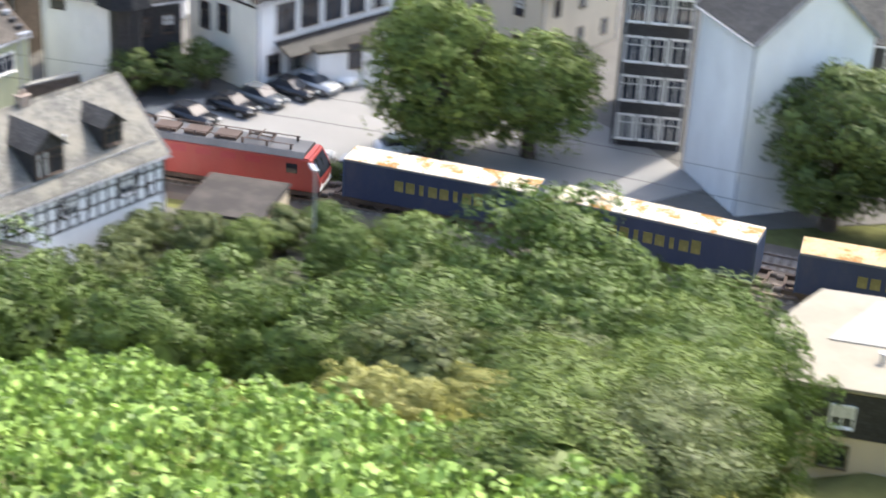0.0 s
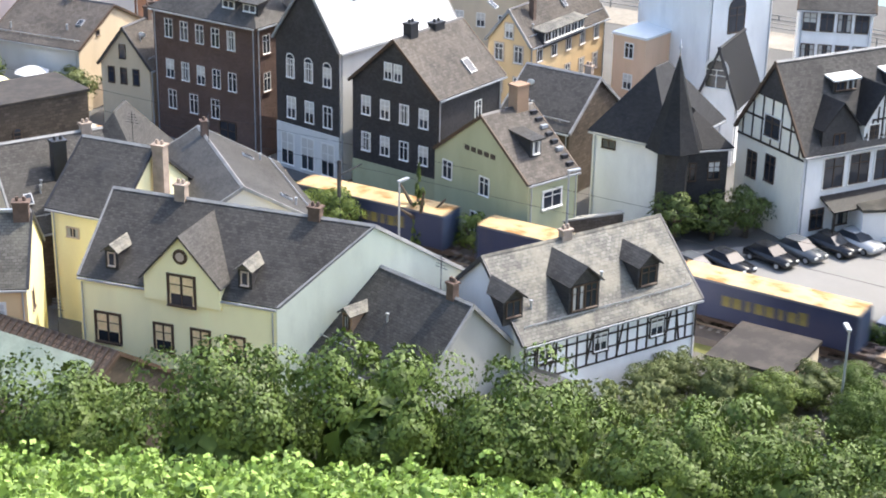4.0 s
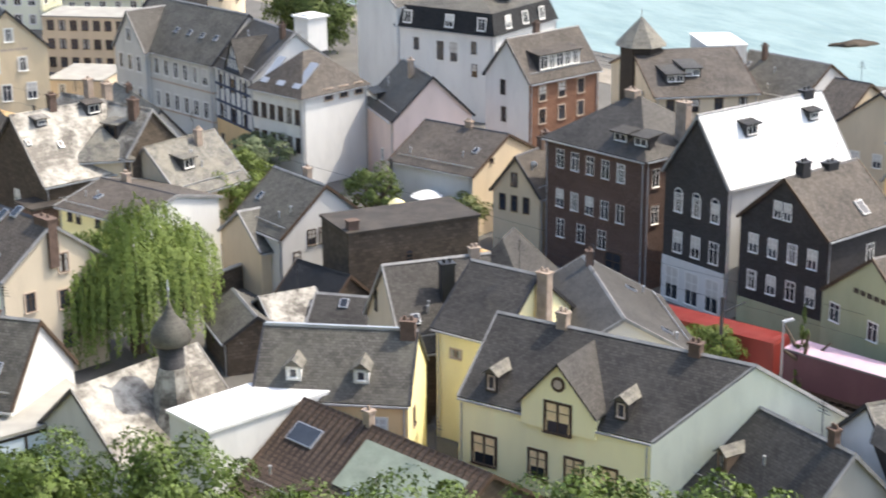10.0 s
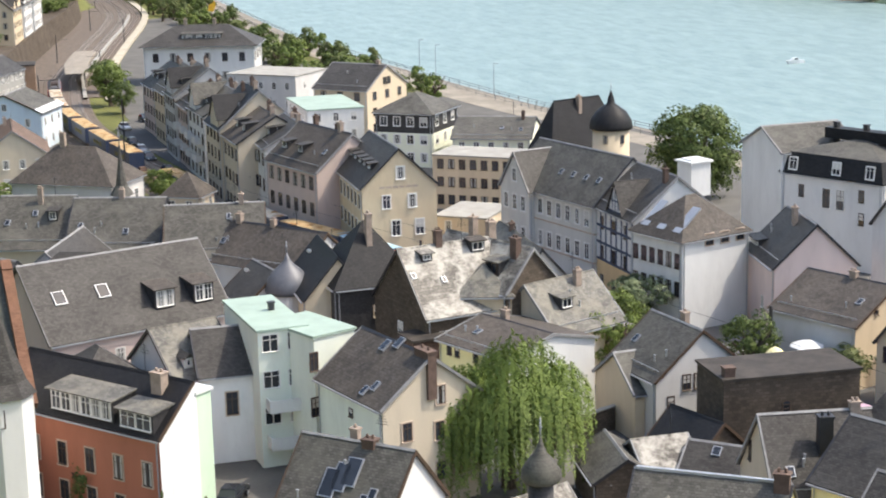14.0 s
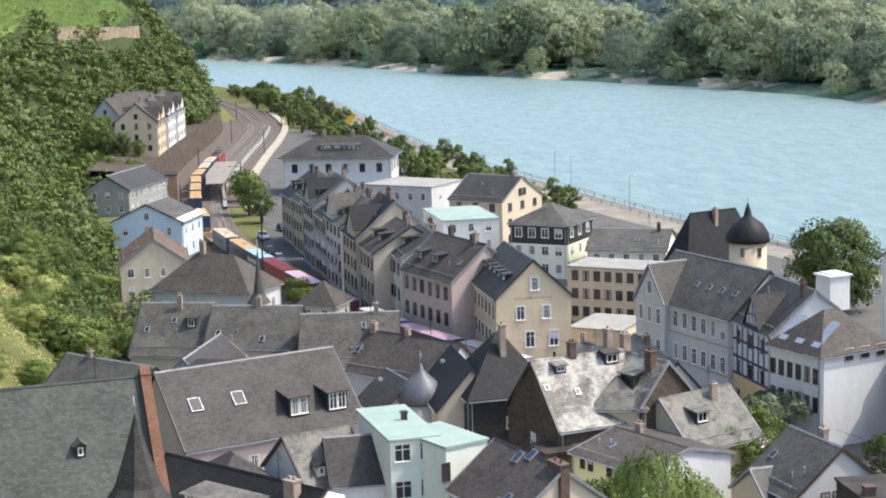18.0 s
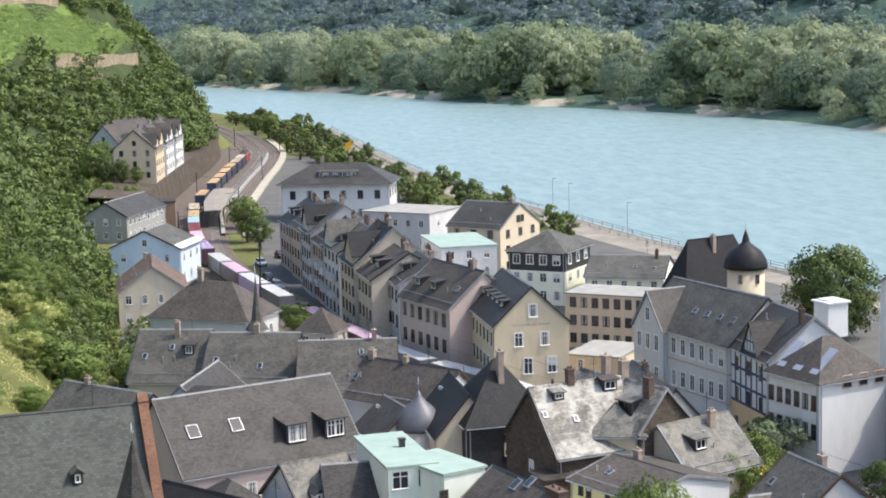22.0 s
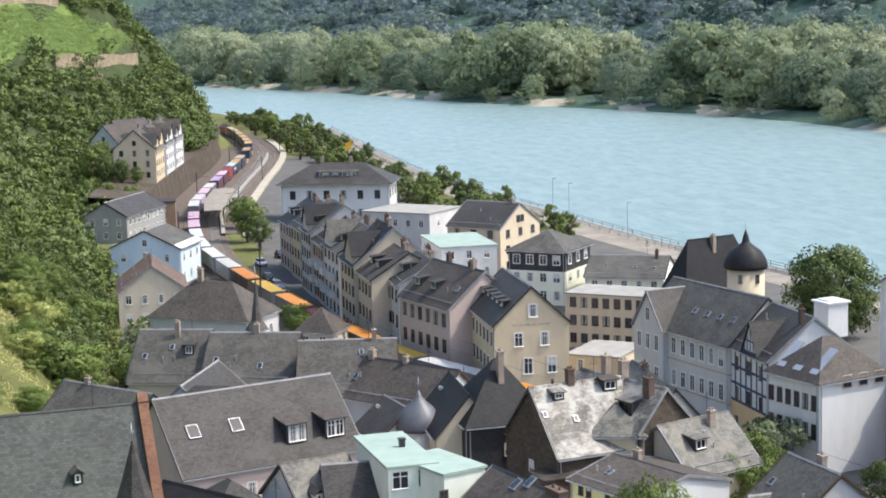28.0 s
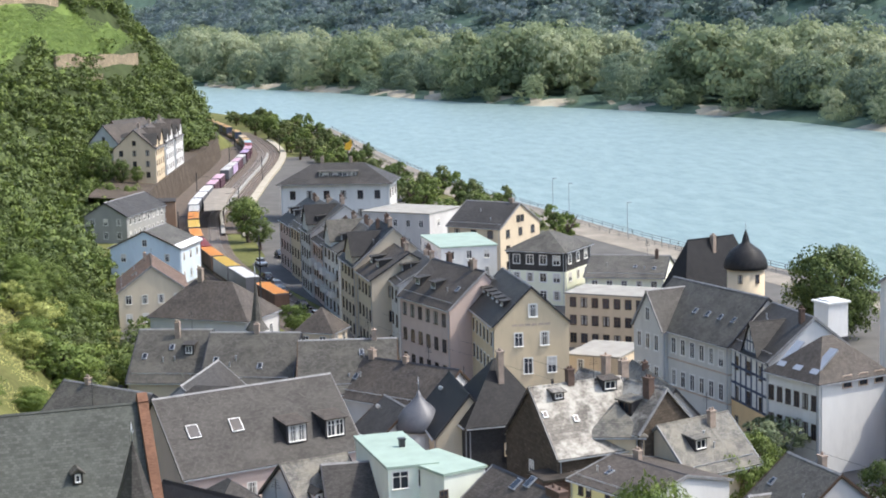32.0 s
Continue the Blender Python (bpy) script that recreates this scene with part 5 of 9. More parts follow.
tower("round cream tower with a black onion dome", 43.54, 243.31, 2.69, 0, 12.12, [(3.12, 11.92), (3.18, 12.32), (2.96, 13.22), (2.21, 14.42), (1.13, 15.22), (0.59, 15.62), (0.43, 16.42), (0.05, 17.52)], "cream", "slate_black", 20, "round_tower", 2)
bigwhite = house("big white riverside hotel with a slate mansard", 69.46, 207.25, -51.9, 14.9, 15.0, 11.0, 15.2, wall="white", roof="slate_old", kind="mansard", top_wall="slate_black", floors=4, cols=(-1, -1), steep=0.62)
for k in range(2):
    add_win(bigwhite, "f", -0.51 + 2.045 * (k % 2), 8.59 + 0.000 * (k // 2), 1.1, 2.4, "frame_dark", "frame")
add_win(bigwhite, "f", 4.53, 9.40, 0.7, 1.5, "frame_dark", "")
add_win(bigwhite, "f", 4.61, 6.56, 0.7, 1.5, "frame_dark", "")
add_win(bigwhite, "f", -4.24, 9.10, 0.7, 1.5, "frame_dark", "")
for k in (-3.5, 0.5, 3.5):
    window(bigwhite, on_side("f", k * 1.6, 12.4, DIM[bigwhite.name][0], DIM[bigwhite.name][1]) @ pose(0, 0.12, 0, -8), 1.1, 1.5, "frame", "frame")
for k in (-4, 0, 4):
    window(bigwhite, on_side("r", k, 12.4, DIM[bigwhite.name][0], DIM[bigwhite.name][1]) @ pose(0, 0.12, 0, -8), 1.1, 1.5, "frame", "frame")
    add_chim(bigwhite, k * 1.1, 16.8, 0, 0.6, 0.6, "darkmetal", 0)
bigwhite_wing = house("white gabled wing of the riverside hotel", 62.94, 214.24, 15.5, 11.0, 9.9, 13.6, 16.2, wall="white", roof="slate_old", floors=4, cols=(-1, -1), gable_win=0)
bm = bmesh.new()
box(bm, -5.5, 5.5, -1.0, 1.0, 14.9, 16.2)
uv_metres(bm)
part("roof_housing", bm, M["slate_black"], bigwhite)
for k in (-2.5, 2.0):
    add_light(bigwhite, "f", k, 0.80)
hotel_kitchen = house("low flat-roofed annex with pale sheet roofing", 64.73, 212.75, -56.0, 13.3, 9.0, 5.5, 5.8, wall="white", roof="white_and_glare", kind="flat", floors=2, cols=(-1, -1))
creamtall = house("tall narrow house with a cream gable and ochre brick side", 66.97, 176.67, 24.9, 11.0, 6.9, 11.0, 15.1, wall="white", roof="slate_brown", floors=4, cols=(-1, -1), gable_win=0, fronts={"f": "brick_red"})
add_win(creamtall, "l", -0.65, 9.75, 0.7, 1.6, "frame_dark", "")
add_win(creamtall, "l", -0.53, 6.72, 0.7, 1.6, "frame_dark", "")
for k in range(6):
    add_win(creamtall, "f", -3.48 + 3.055 * (k % 3), 9.35 + -2.531 * (k // 3), 1.0, 1.6, "frame_dark", "surround")
add_dormer(creamtall, "f", -0.36, 0.13, 6.6, 1.9, "shed", "slate_wall", "slate_brown")
oct_house = house("beige house by the river with brown roofs", 86.09, 180.67, -8.3, 12.0, 19.4, 8.0, 11.3, wall="beige", roof="slate_brown", floors=3, cols=(4, 2), fm="frame_dark", gable_win=0)
add_dormer(oct_house, "f", -3.05, 0.24, 2.2, 1.2, "shed")
add_dormer(oct_house, "f", -0.76, 0.35, 2.0, 1.2, "shed")
tower("eight-sided pavilion with a pale pyramid roof", 81.54, 182.56, 2.6, 0, 12.0, [(3.2, 11.9), (0.05, 15.2)], "timber", "slate_pale", 8, "pavilion", 0)
grey_river = house("grey house by the river with a broad slate roof", 98.74, 178.00, -67.4, 11.8, 12.0, 6.0, 10.0, wall="lightgrey", roof="slate_old", floors=2, gable_win=0)
white_flat = house("white rendered stair block", 93.23, 185.94, -10.8, 4.8, 8.0, 11.0, 11.3, wall="white", roof="white_and_glare", kind="flat", floors=3, cols=(-1, -1))
low_sand = house("low sand-coloured house with small dark windows", 99.37, 188.69, -32.7, 5.6, 7.0, 6.0, 7.5, wall="sand", roof="slate_brown", floors=2, cols=(4, 1), win=(0.6, 0.9), fm="frame_dark", gable_win=0, blind=0)
brown_river = house("brown house with a dark roof", 96.34, 159.67, -62.6, 4.2, 10.0, 8.0, 11.0, wall="beige", roof="slate_brown", floors=2, gable_win=0)
purple_roof = house("house with a brown-grey roof near the river", 96.95, 150.77, 34.6, 10.8, 13.0, 7.5, 12.5, wall="beige", roof="slate_old", floors=2, gable_win=0)
add_light(purple_roof, "f", -7.36, 0.32, 0.8, 1.1)
add_light(purple_roof, "f", -12.98, 0.32, 0.8, 1.1)
greenroof = house("white house with balconies and a flat green roof", -4.63, 144.91, 16.7, 4.3, 11.3, 12.0, 13.0, wall="mintwhite", roof="greenmetal", kind="flat", floors=4, cols=(-1, -1))
for k in range(6):
    add_win(greenroof, "f", -1.11 + 2.222 * (k % 2), 10.99 + -3.193 * (k // 2), 1.4, 1.5, "frame", "", False, 0)
for k in (5.3, 2.0):
    balcony(greenroof, "f", 0.3, k, DIM[greenroof.name][0] - 0.4, 1.3)
add_chim(greenroof, 0.75, 12.85, 0.4, 0.5, 0.45, "darkmetal", 0)
greenroof_wing = house("white side wing with a flat green roof", -0.66, 140.80, 34.5, 4.2, 7.0, 11.9, 12.3, wall="mintwhite", roof="greenmetal", kind="flat", floors=4, cols=(-1, -1))
for k in range(2):
    add_win(greenroof_wing, "f", -2.17 + 0.000 * (k % 1), 9.90 + -3.887 * (k // 1), 0.8, 1.6, "frame_dark", "")
whiteslope = house("white house with a weathered pale slate roof", -11.86, 146.46, 29.7, 6.2, 9.0, 7.5, 11.0, wall="white", roof="slate_pale", floors=2, cols=(-1, -1), gable_win=0)
add_dormer(whiteslope, "f", -1.42, 0.15, 0.8, 1.0, "gable", "white")
whitewing = house("white rendered wing with a dark slate roof", -8.53, 144.74, 10.9, 4.8, 8.0, 8.0, 11.0, wall="brightwhite", roof="slate", floors=2, cols=(-1, -1), gable_win=0)
add_win(whitewing, "f", 0.22, 5.33, 1.0, 2.0, "frame_dark", "surround")
greygable = house("grey-beige house with stone window surrounds and dark roof", 6.21, 132.78, -62.4, 10.5, 8.9, 9.0, 12.4, wall="sand", roof="slate_brown", floors=3, cols=(-1, -1), gable_win=0, fronts={"f": "mintwhite"})
add_win(greygable, "r", 0.86, 9.17, 0.85, 1.5, "frame_dark", "surround", False, 0)
add_win(greygable, "r", 0.72, 6.25, 0.85, 1.5, "frame_dark", "surround", False, 0)
add_win(greygable, "r", -2.27, 6.68, 0.85, 1.5, "frame_dark", "surround", False, 0)
add_win(greygable, "r", 0.78, 2.92, 0.85, 1.5, "frame_dark", "surround", False, 0)
add_win(greygable, "f", 0.27, 7.37, 0.6, 0.7, "frame_dark", "")
add_light(greygable, "f", -0.60, 0.88, 0.8, 1.1)
add_light(greygable, "f", 0.71, 1.00, 0.8, 1.1)
add_chim(greygable, 4.56, 12.76, 0, 2.0, 0.8, "chim_brick", 2)
add_light(greygable, "f", 1.76, 0.12, 0.6, 0.9)
add_light(greygable, "f", 2.55, 0.25, 0.6, 0.9)
shed = house("low house with a grey slate roof and white gable", 2.53, 115.66, -34.4, 9.1, 8.6, 5.5, 10.0, wall="white", roof="slate_old", floors=2, cols=(-1, -1), gable_win=0)
add_light(shed, "f", -0.88, 0.45, 1.2, 2.2)
add_light(shed, "f", -0.16, 0.54, 1.2, 2.2)
add_light(shed, "f", 0.55, 0.62, 1.2, 2.2)
add_chim(shed, 1.03, 10.32, 0, 1.0, 0.8, "chim_brick", 2)
add_win(shed, "f", -1.00, 4.30, 1.4, 1.0, "frame_dark", "")
flatyel = house("orange house with a slate roof and yellow gable wall", 25.3, 103.95, -25.2, 10.2, 8.0, 7.0, 10.5, wall="orange", roof="slate_old", floors=2, cols=(3, -1), sm="frame", gable_win=0, ends={"r": "sunyellow"}, ov=0.2)
add_dormer(flatyel, "f", -2.6, 0.22, 1.0, 1.1, "gable", "white", "slate_pale")
add_dormer(flatyel, "f", 1.9, 0.22, 1.0, 1.1, "gable", "white", "slate_pale")
add_win(flatyel, "r", -1.6, 5.2, 0.8, 1.3, "frame_dark", "surround", False, 0)
add_chim(flatyel, 4.6, 11.3, -0.3, 1.0, 0.7, "chim_brick", 2)
for zz, ln, xx in ((10.60, 10.2, 0.0),):
    bm = bmesh.new()
    box(bm, xx - ln / 2, xx + ln / 2, -0.14, 0.14, zz, zz + 0.16)
    part("ridge_flashing", bm, M["zinc"], flatyel)
browntile = house("low building with a ribbed brown tile roof", 25.66, 92.50, -62.2, 16.2, 12.0, 3.5, 7.5, wall="stone", roof="tile", floors=1, cols=(-1, -1), gable_win=0)
add_light(browntile, "f", -5.99, 0.68, 2.4, 1.4)
bm = bmesh.new()
slab(bm, [Vector((-1.4, -3.9, 5.2)), Vector((7.2, -3.9, 5.2)), Vector((7.2, -0.95, 7.17)), Vector((-1.4, -0.95, 7.17))], 0.2)
part("sheet_roof", bm, M["sheetgreen"], browntile)
for k in range(30):
    bm = bmesh.new()
    run, rise = DIM[browntile.name][1] / 2, 4.0
    slab(bm, [Vector((-0.07, -run - 0.2, 3.42)), Vector((0.07, -run - 0.2, 3.42)), Vector((0.07, -0.1, 7.74)), Vector((-0.07, -0.1, 7.74))], 0.06)
    part("tile_rib", bm, M["tile"], browntile).location = (-DIM[browntile.name][0] / 2 + 0.3 + k * 0.55, 0, 0.0)
whiteshed = house("white shed with a bright sheet roof", 18.5, 100.9, 25.0, 9.6, 4.4, 7.3, 7.5, wall="white", roof="white_and_glare", kind="flat", floors=1, cols=(-1, -1))
oldpatch = house("old low house with a pale patchwork slate roof", 12.12, 107.69, 31.9, 10.4, 9.0, 4.0, 8.0, wall="lightgrey", roof="patch", floors=1, cols=(-1, -1), gable_win=0)
bt = tower("small slate bell turret with an onion cap", 14.23, 105.60, 0.85, 4, 10.3, [(1.2, 10.2), (1.35, 10.5), (1.3, 11.0), (0.85, 11.7), (0.4, 12.2), (0.2, 12.7), (0.05, 13.3)], "slate_wall", "slate_old", 16, "bell_turret", 0)
bm = bmesh.new()
lathe(bm, [(2.4, 4.2), (1.5, 6.2), (0.95, 8.6)], 8)
uv_metres(bm)
part("skirt_roof", bm, M["patch"], bt)
timberlow = house("low pale blue timbered house with a flat roof", 4.03, 111.29, 21.6, 10.3, 8.0, 4.5, 4.8, wall="skyblue", roof="concrete", kind="flat", floors=1, cols=(-1, -1))
beams(timberlow, "f", DIM[timberlow.name][0], DIM[timberlow.name][1], 0.5, 4.3, 6, 2, "timber", 0.18)
beams(timberlow, "r", DIM[timberlow.name][0], DIM[timberlow.name][1], 0.5, 4.3, 4, 3, "timber", 0.18)
whitegable = house("white gabled house with a grey slate roof", 31.9, 145.0, -69.2, 8.0, 9.4, 6.0, 9.8, wall="lightgrey", roof="slate_old", floors=2, cols=(-1, -1), gable_win=0)
for k in range(3):
    add_win(whitegable, "r", -1.6 + 1.2 * k, 5.4, 0.8, 1.4, "frame_dark", "")
add_win(whitegable, "r", -3.2, 3.6, 0.7, 1.5, "frame_dark", "")
cour1 = house("low courtyard shed with a pale patchwork roof", 26.74, 127.77, 10.8, 4.5, 6.0, 3.2, 5.0, wall="stone", roof="patch", floors=1, cols=(-1, -1), gable_win=0)
cour2 = house("low courtyard shed with a dark slate roof", 31.21, 125.42, -32.0, 5.0, 6.0, 3.0, 5.0, wall="stone", roof="slate", floors=1, cols=(-1, -1), gable_win=0)
add_light(cour2, "f", -0.11, 0.77, 0.7, 0.9)
cour3 = house("low stone shed with an old slate roof", 23.22, 127.49, -85.9, 7.1, 5.0, 3.0, 4.6, wall="stone", roof="slate_old", floors=1, cols=(-1, -1), gable_win=0)
whitegable2 = house("small cream gabled house beside the willow", 28.66, 145.39, 16.3, 5.0, 7.7, 4.5, 7.1, wall="cream", roof="slate_old", floors=2, cols=(-1, -1), gable_win=0)
add_win(whitegable2, "r", 11.62, 1.83, 0.5, 1.0, "frame_dark", "")
add_win(whitegable2, "r", 10.15, 1.83, 0.5, 1.0, "frame_dark", "")
stonehall = house("old brown rubble stone hall without windows", 38.2, 134.6, 8.0, 12.0, 6.0, 8.4, 8.7, wall="stone", roof="slate_brown", kind="flat", floors=2, cols=(-1, -1))
add_chim(stonehall, -5.3, 9.3, -2.2, 0.9, 0.8, "chim_brick", 0)
add_win(stonehall, "f", -0.5, 5.4, 0.7, 1.3, "frame_dark", "", True, 0)
lean = house("dark lean-to with a slate roof against the stone hall", 30.6, 131.2, -60.0, 6.0, 5.0, 3.4, 5.6, wall="stone", roof="slate_black", floors=1, cols=(-1, -1), gable_win=0)
chapel = house("old stone hall with a slate roof and stone gable", 35.39, 114.53, 2.0, 8.3, 9.0, 6.0, 11.0, wall="stone", roof="slate", floors=2, cols=(-1, -1), gable_win=0, ends={"l": "sand"})
add_win(chapel, "l", -2.19, 7.70, 0.6, 1.6, "frame_dark", "")
add_chim(chapel, -0.03, 11.30, -2.0, 1.0, 0.8, "darkmetal", 2)
darkhip = house("dark hipped slate roof among the old houses", 41.36, 115.98, -36.4, 5.0, 8.0, 8.0, 12.0, wall="stone", roof="slate", kind="hip", floors=2, cols=(-1, -1))
greyback = house("house with a plain grey slate roof behind the yellow house", 46.27, 109.05, 79.5, 13.9, 12.0, 6.0, 9.5, wall="lightgrey", roof="slate", floors=2, cols=(-1, -1), gable_win=0)
add_chim(greyback, 45.92, 9.80, -4, 0.9, 0.7, "chim_brick", 2)
dark_long = house("long building with a big dark slate roof", -19.76, 163.04, 31.2, 18.6, 13.0, 8.0, 14.0, wall="rosebeige", roof="slate", floors=2, cols=(7, -1), gable_win=0)
add_light(dark_long, "f", -6.81, 0.52, 1.2, 1.5)
add_light(dark_long, "f", -2.41, 0.52, 1.2, 1.5)
for k, fr in ((2.9, 0.16), (7.0, 0.15)):
    add_dormer(dark_long, "f", k, fr, 2.2, 2.0, "shed", "slate_wall", "slate_brown")
church = house("church with a steep grey slate roof and brick gable coping", -30.20, 128.74, 18.5, 13.2, 15.0, 11.0, 20.0, wall="white", roof="slate_green", floors=1, cols=(-1, -1), gable_win=0)
L_, D_, ze_, zr_ = DIM[church.name]
for sg in (-1, 1):
    bm = bmesh.new()
    slab(bm, [Vector((L_ / 2 - 0.3, 0, zr_ + 0.9)), Vector((L_ / 2 + 0.5, 0, zr_ + 0.9)), Vector((L_ / 2 + 0.5, sg * (D_ / 2 + 0.6), ze_ + 0.6)), Vector((L_ / 2 - 0.3, sg * (D_ / 2 + 0.6), ze_ + 0.6))], 0.9)
    uv_metres(bm)
    part("gable_coping", bm, M["brick_red"], church)
add_dormer(church, "f", 1.0, 0.45, 0.8, 1.0, "gable", "slate_wall", "slate_old")
tower("white octagonal church stair tower with a pointed slate spire", -21.78, 114.95, 2.0, 0, 15.2, [(2.3, 15.0), (1.65, 16.0), (0.85, 18.3), (0.04, 21.05)], "white", "slate", 8, "church_tower", 1)
redhouse = house("red plastered house with a dark slate mansard", -16.53, 131.10, -40.0, 18.0, 7.72, 8.6, 12.0, wall="red", roof="slate_black", floors=3, cols=(-1, -1), gable_win=0, half=True, ends={"r": "brightwhite"}, ov=0.2)
for k in range(6):
    for z in (2.4, 5.6):
        add_win(redhouse, "f", -7.9 + 3.1 * k, z, 0.95, 1.9, "frame_dark", "surround", False, 0)
add_dormer(redhouse, "f", 0.6, 0.05, 7.0, 1.9, "shed", "slate_wall", "slate_pale")
add_dormer(redhouse, "f", 6.6, 0.02, 3.6, 1.7, "shed", "slate_wall", "slate_pale")
add_chim(redhouse, 6.4, 12.6, -0.9, 1.1, 0.8, "chim", 2)
mint_strip = house("narrow mint green house end beside the red house", -11.38, 128.21, -40.0, 6.4, 1.6, 11.0, 11.2, wall="mint", roof="white_and_glare", kind="flat", floors=3, cols=(-1, -1))
red_back = house("house with a dark hipped slate roof", -18.9, 143.2, -64.2, 8.6, 7.6, 7.0, 10.2, wall="lightgrey", roof="slate", kind="hip", floors=2, cols=(-1, -1))
patch = house("old house with a pale patchwork slate roof", 12.54, 163.43, 24.1, 9.8, 11.0, 8.0, 13.5, wall="stone", roof="patch", floors=2, cols=(3, 1), gable_win=0)
add_dormer(patch, "f", 3.30, 0.80, 1.6, 1.2, "shed", "slate_wall", "slate_brown")
add_dormer(patch, "f", -2.52, 0.76, 1.2, 0.9, "shed", "slate_wall", "patch")
add_light(patch, "f", -4.59, 0.59, 0.5, 0.7)
add_light(patch, "f", -1.57, 0.48, 0.5, 0.7)
add_chim(patch, -0.57, 14.85, 0, 0.7, 0.7, "chim_brick", 2)
add_chim(patch, 6.04, 14.79, 1.0, 0.8, 0.8, "chim", 2)
patch3 = house("old house with a pale broken slate roof", 17.4, 165.6, -53.7, 12.3, 7.0, 9.6, 13.3, wall="stone", roof="patch", floors=2, cols=(-1, -1), gable_win=0)
for k in (-1.0, 3.2):
    add_dormer(patch3, "f", k, 0.25, 1.9, 1.5, "shed", "slate_wall", "slate_pale", "frame_dark")
add_chim(patch3, -2.4, 15.2, 0.0, 0.7, 0.7, "chim", 1)
add_chim(patch3, 4.6, 14.2, -0.8, 0.9, 0.7, "chim_brick", 2)
add_light(patch3, "f", -4.0, 0.5, 0.6, 0.9)
yard_roof = house("low shed with a tarred flat roof among the old houses", 10.6, 156.6, 20.0, 5.0, 3.6, 6.2, 6.4, wall="brick", roof="slate_brown", kind="flat", floors=2, cols=(-1, -1))
patch2 = house("old house with a mottled slate roof", 21.08, 170.61, -79.5, 14.1, 8.0, 8.0, 12.5, wall="lightgrey", roof="slate_pale", floors=2, cols=(2, 1), gable_win=0)
sqtower = house("small square pale yellow tower with a pyramid roof", 16.41, 162.12, -6.0, 5.3, 6.0, 9.0, 11.6, wall="cream", roof="slate_pale", kind="hip", floors=3, cols=(-1, -1))
add_win(sqtower, "f", -1.90, 7.61, 0.6, 1.2, "frame_dark", "")
lightroof = house("house with a pale weathered tile roof", 23.76, 161.62, 34.2, 8.8, 9.0, 6.0, 10.0, wall="sand", roof="slate_pale", floors=2, cols=(-1, -1), gable_win=0)
add_dormer(lightroof, "f", -1.51, 0.39, 1.6, 1.3, "shed", "slate_wall", "slate_pale")
lowroof = house("yellow and white house with a low grey roof", 18.28, 151.43, -54.8, 9.6, 10.7, 7.0, 8.3, wall="sunyellow", roof="slate_brown", floors=2, cols=(-1, -1), gable_win=0, ends={"r": "white"})
add_win(lowroof, "f", -3.31, 6.47, 0.6, 1.3, "frame_dark", "")
add_win(lowroof, "f", -2.20, 6.47, 0.6, 1.3, "frame_dark", "")
add_win(lowroof, "f", 0.39, 6.50, 0.6, 1.3, "frame_dark", "")
darkold = house("dark slate-clad old house", 5.14, 173.44, -74.3, 8.7, 9.0, 8.0, 14.0, wall="slate_wall", roof="slate_black", kind="hip", floors=2, cols=(-1, -1))
add_win(darkold, "r", 0, 5.5, 1.2, 1.3, "cream", "", False, 1.0)
add_chim(darkold, 1.5, 15.0)
darkold2 = house("old house with dark slate roof", 1.29, 175.66, -80.2, 11.3, 7.0, 7.0, 11.0, wall="beige", roof="slate_black", floors=2, cols=(1, 1), gable_win=0)
tower("squat round tower with a grey metal onion dome", -2.96, 175.78, 2.2, 0, 6.4, [(2.5, 6.3), (2.55, 6.7), (2.35, 7.5), (1.6, 8.5), (0.8, 9.2), (0.3, 9.8), (0.05, 10.5)], "lightgrey", "domelead", 16, "dome_tower", 0)
mid1 = house("house with a broad grey slate roof", -22.77, 201.95, -7.9, 10.8, 12.0, 7.0, 12.0, wall="lightgrey", roof="slate_old", floors=2, gable_win=0, cols=(-1, -1))
mid2 = house("house with a pale grey slate roof", -11.41, 196.00, 1.0, 11.2, 10.0, 7.0, 12.0, wall="lightgrey", roof="slate_old", floors=2, gable_win=0, cols=(-1, -1))
add_light(mid2, "f", 1.64, 0.74, 0.5, 0.8)
add_light(mid2, "f", 2.94, 0.68, 0.5, 0.8)
mid3 = house("house with a mossy grey slate roof", -32.75, 205.16, -7.9, 8.9, 12.0, 7.0, 12.0, wall="sand", roof="slate_old", floors=2, gable_win=0, cols=(-1, -1))
add_dormer(mid3, "f", 2.36, 0.49, 1.2, 1.3, "shed")
mid4 = house("house with a dark hipped roof", -27.75, 188.80, 80.1, 13.5, 9.0, 6.0, 10.0, wall="lightgrey", roof="slate", floors=2, gable_win=0, cols=(-1, -1))
mid5 = house("house with a brown-grey slate roof beside the line", -4.6, 190.3, -39.5, 15.4, 8.6, 6.6, 10.3, wall="lightgrey", roof="slate_brown", floors=2, gable_win=0, cols=(-1, -1))
add_chim(mid5, -5.0, 11.2)
mid6 = house("small house with a pale gable and dark slate roof", -5.4, 179.0, -68.0, 7.0, 7.0, 5.4, 8.4, wall="lightgrey", roof="slate", floors=2, gable_win=1, cols=(-1, -1))
mid7 = house("small house with a brown pyramid roof beside the line", -17.6, 240.6, -20.0, 5.6, 5.6, 5.0, 8.2, wall="sand", roof="slate_brown", kind="hip", floors=2, cols=(2, 2))
mid8 = house("house with a pale grey slate roof behind the church", -35.2, 174.0, -36.6, 13.0, 8.0, 8.6, 11.9, wall="lightgrey", roof="slate_old", floors=2, gable_win=0, cols=(-1, -1))
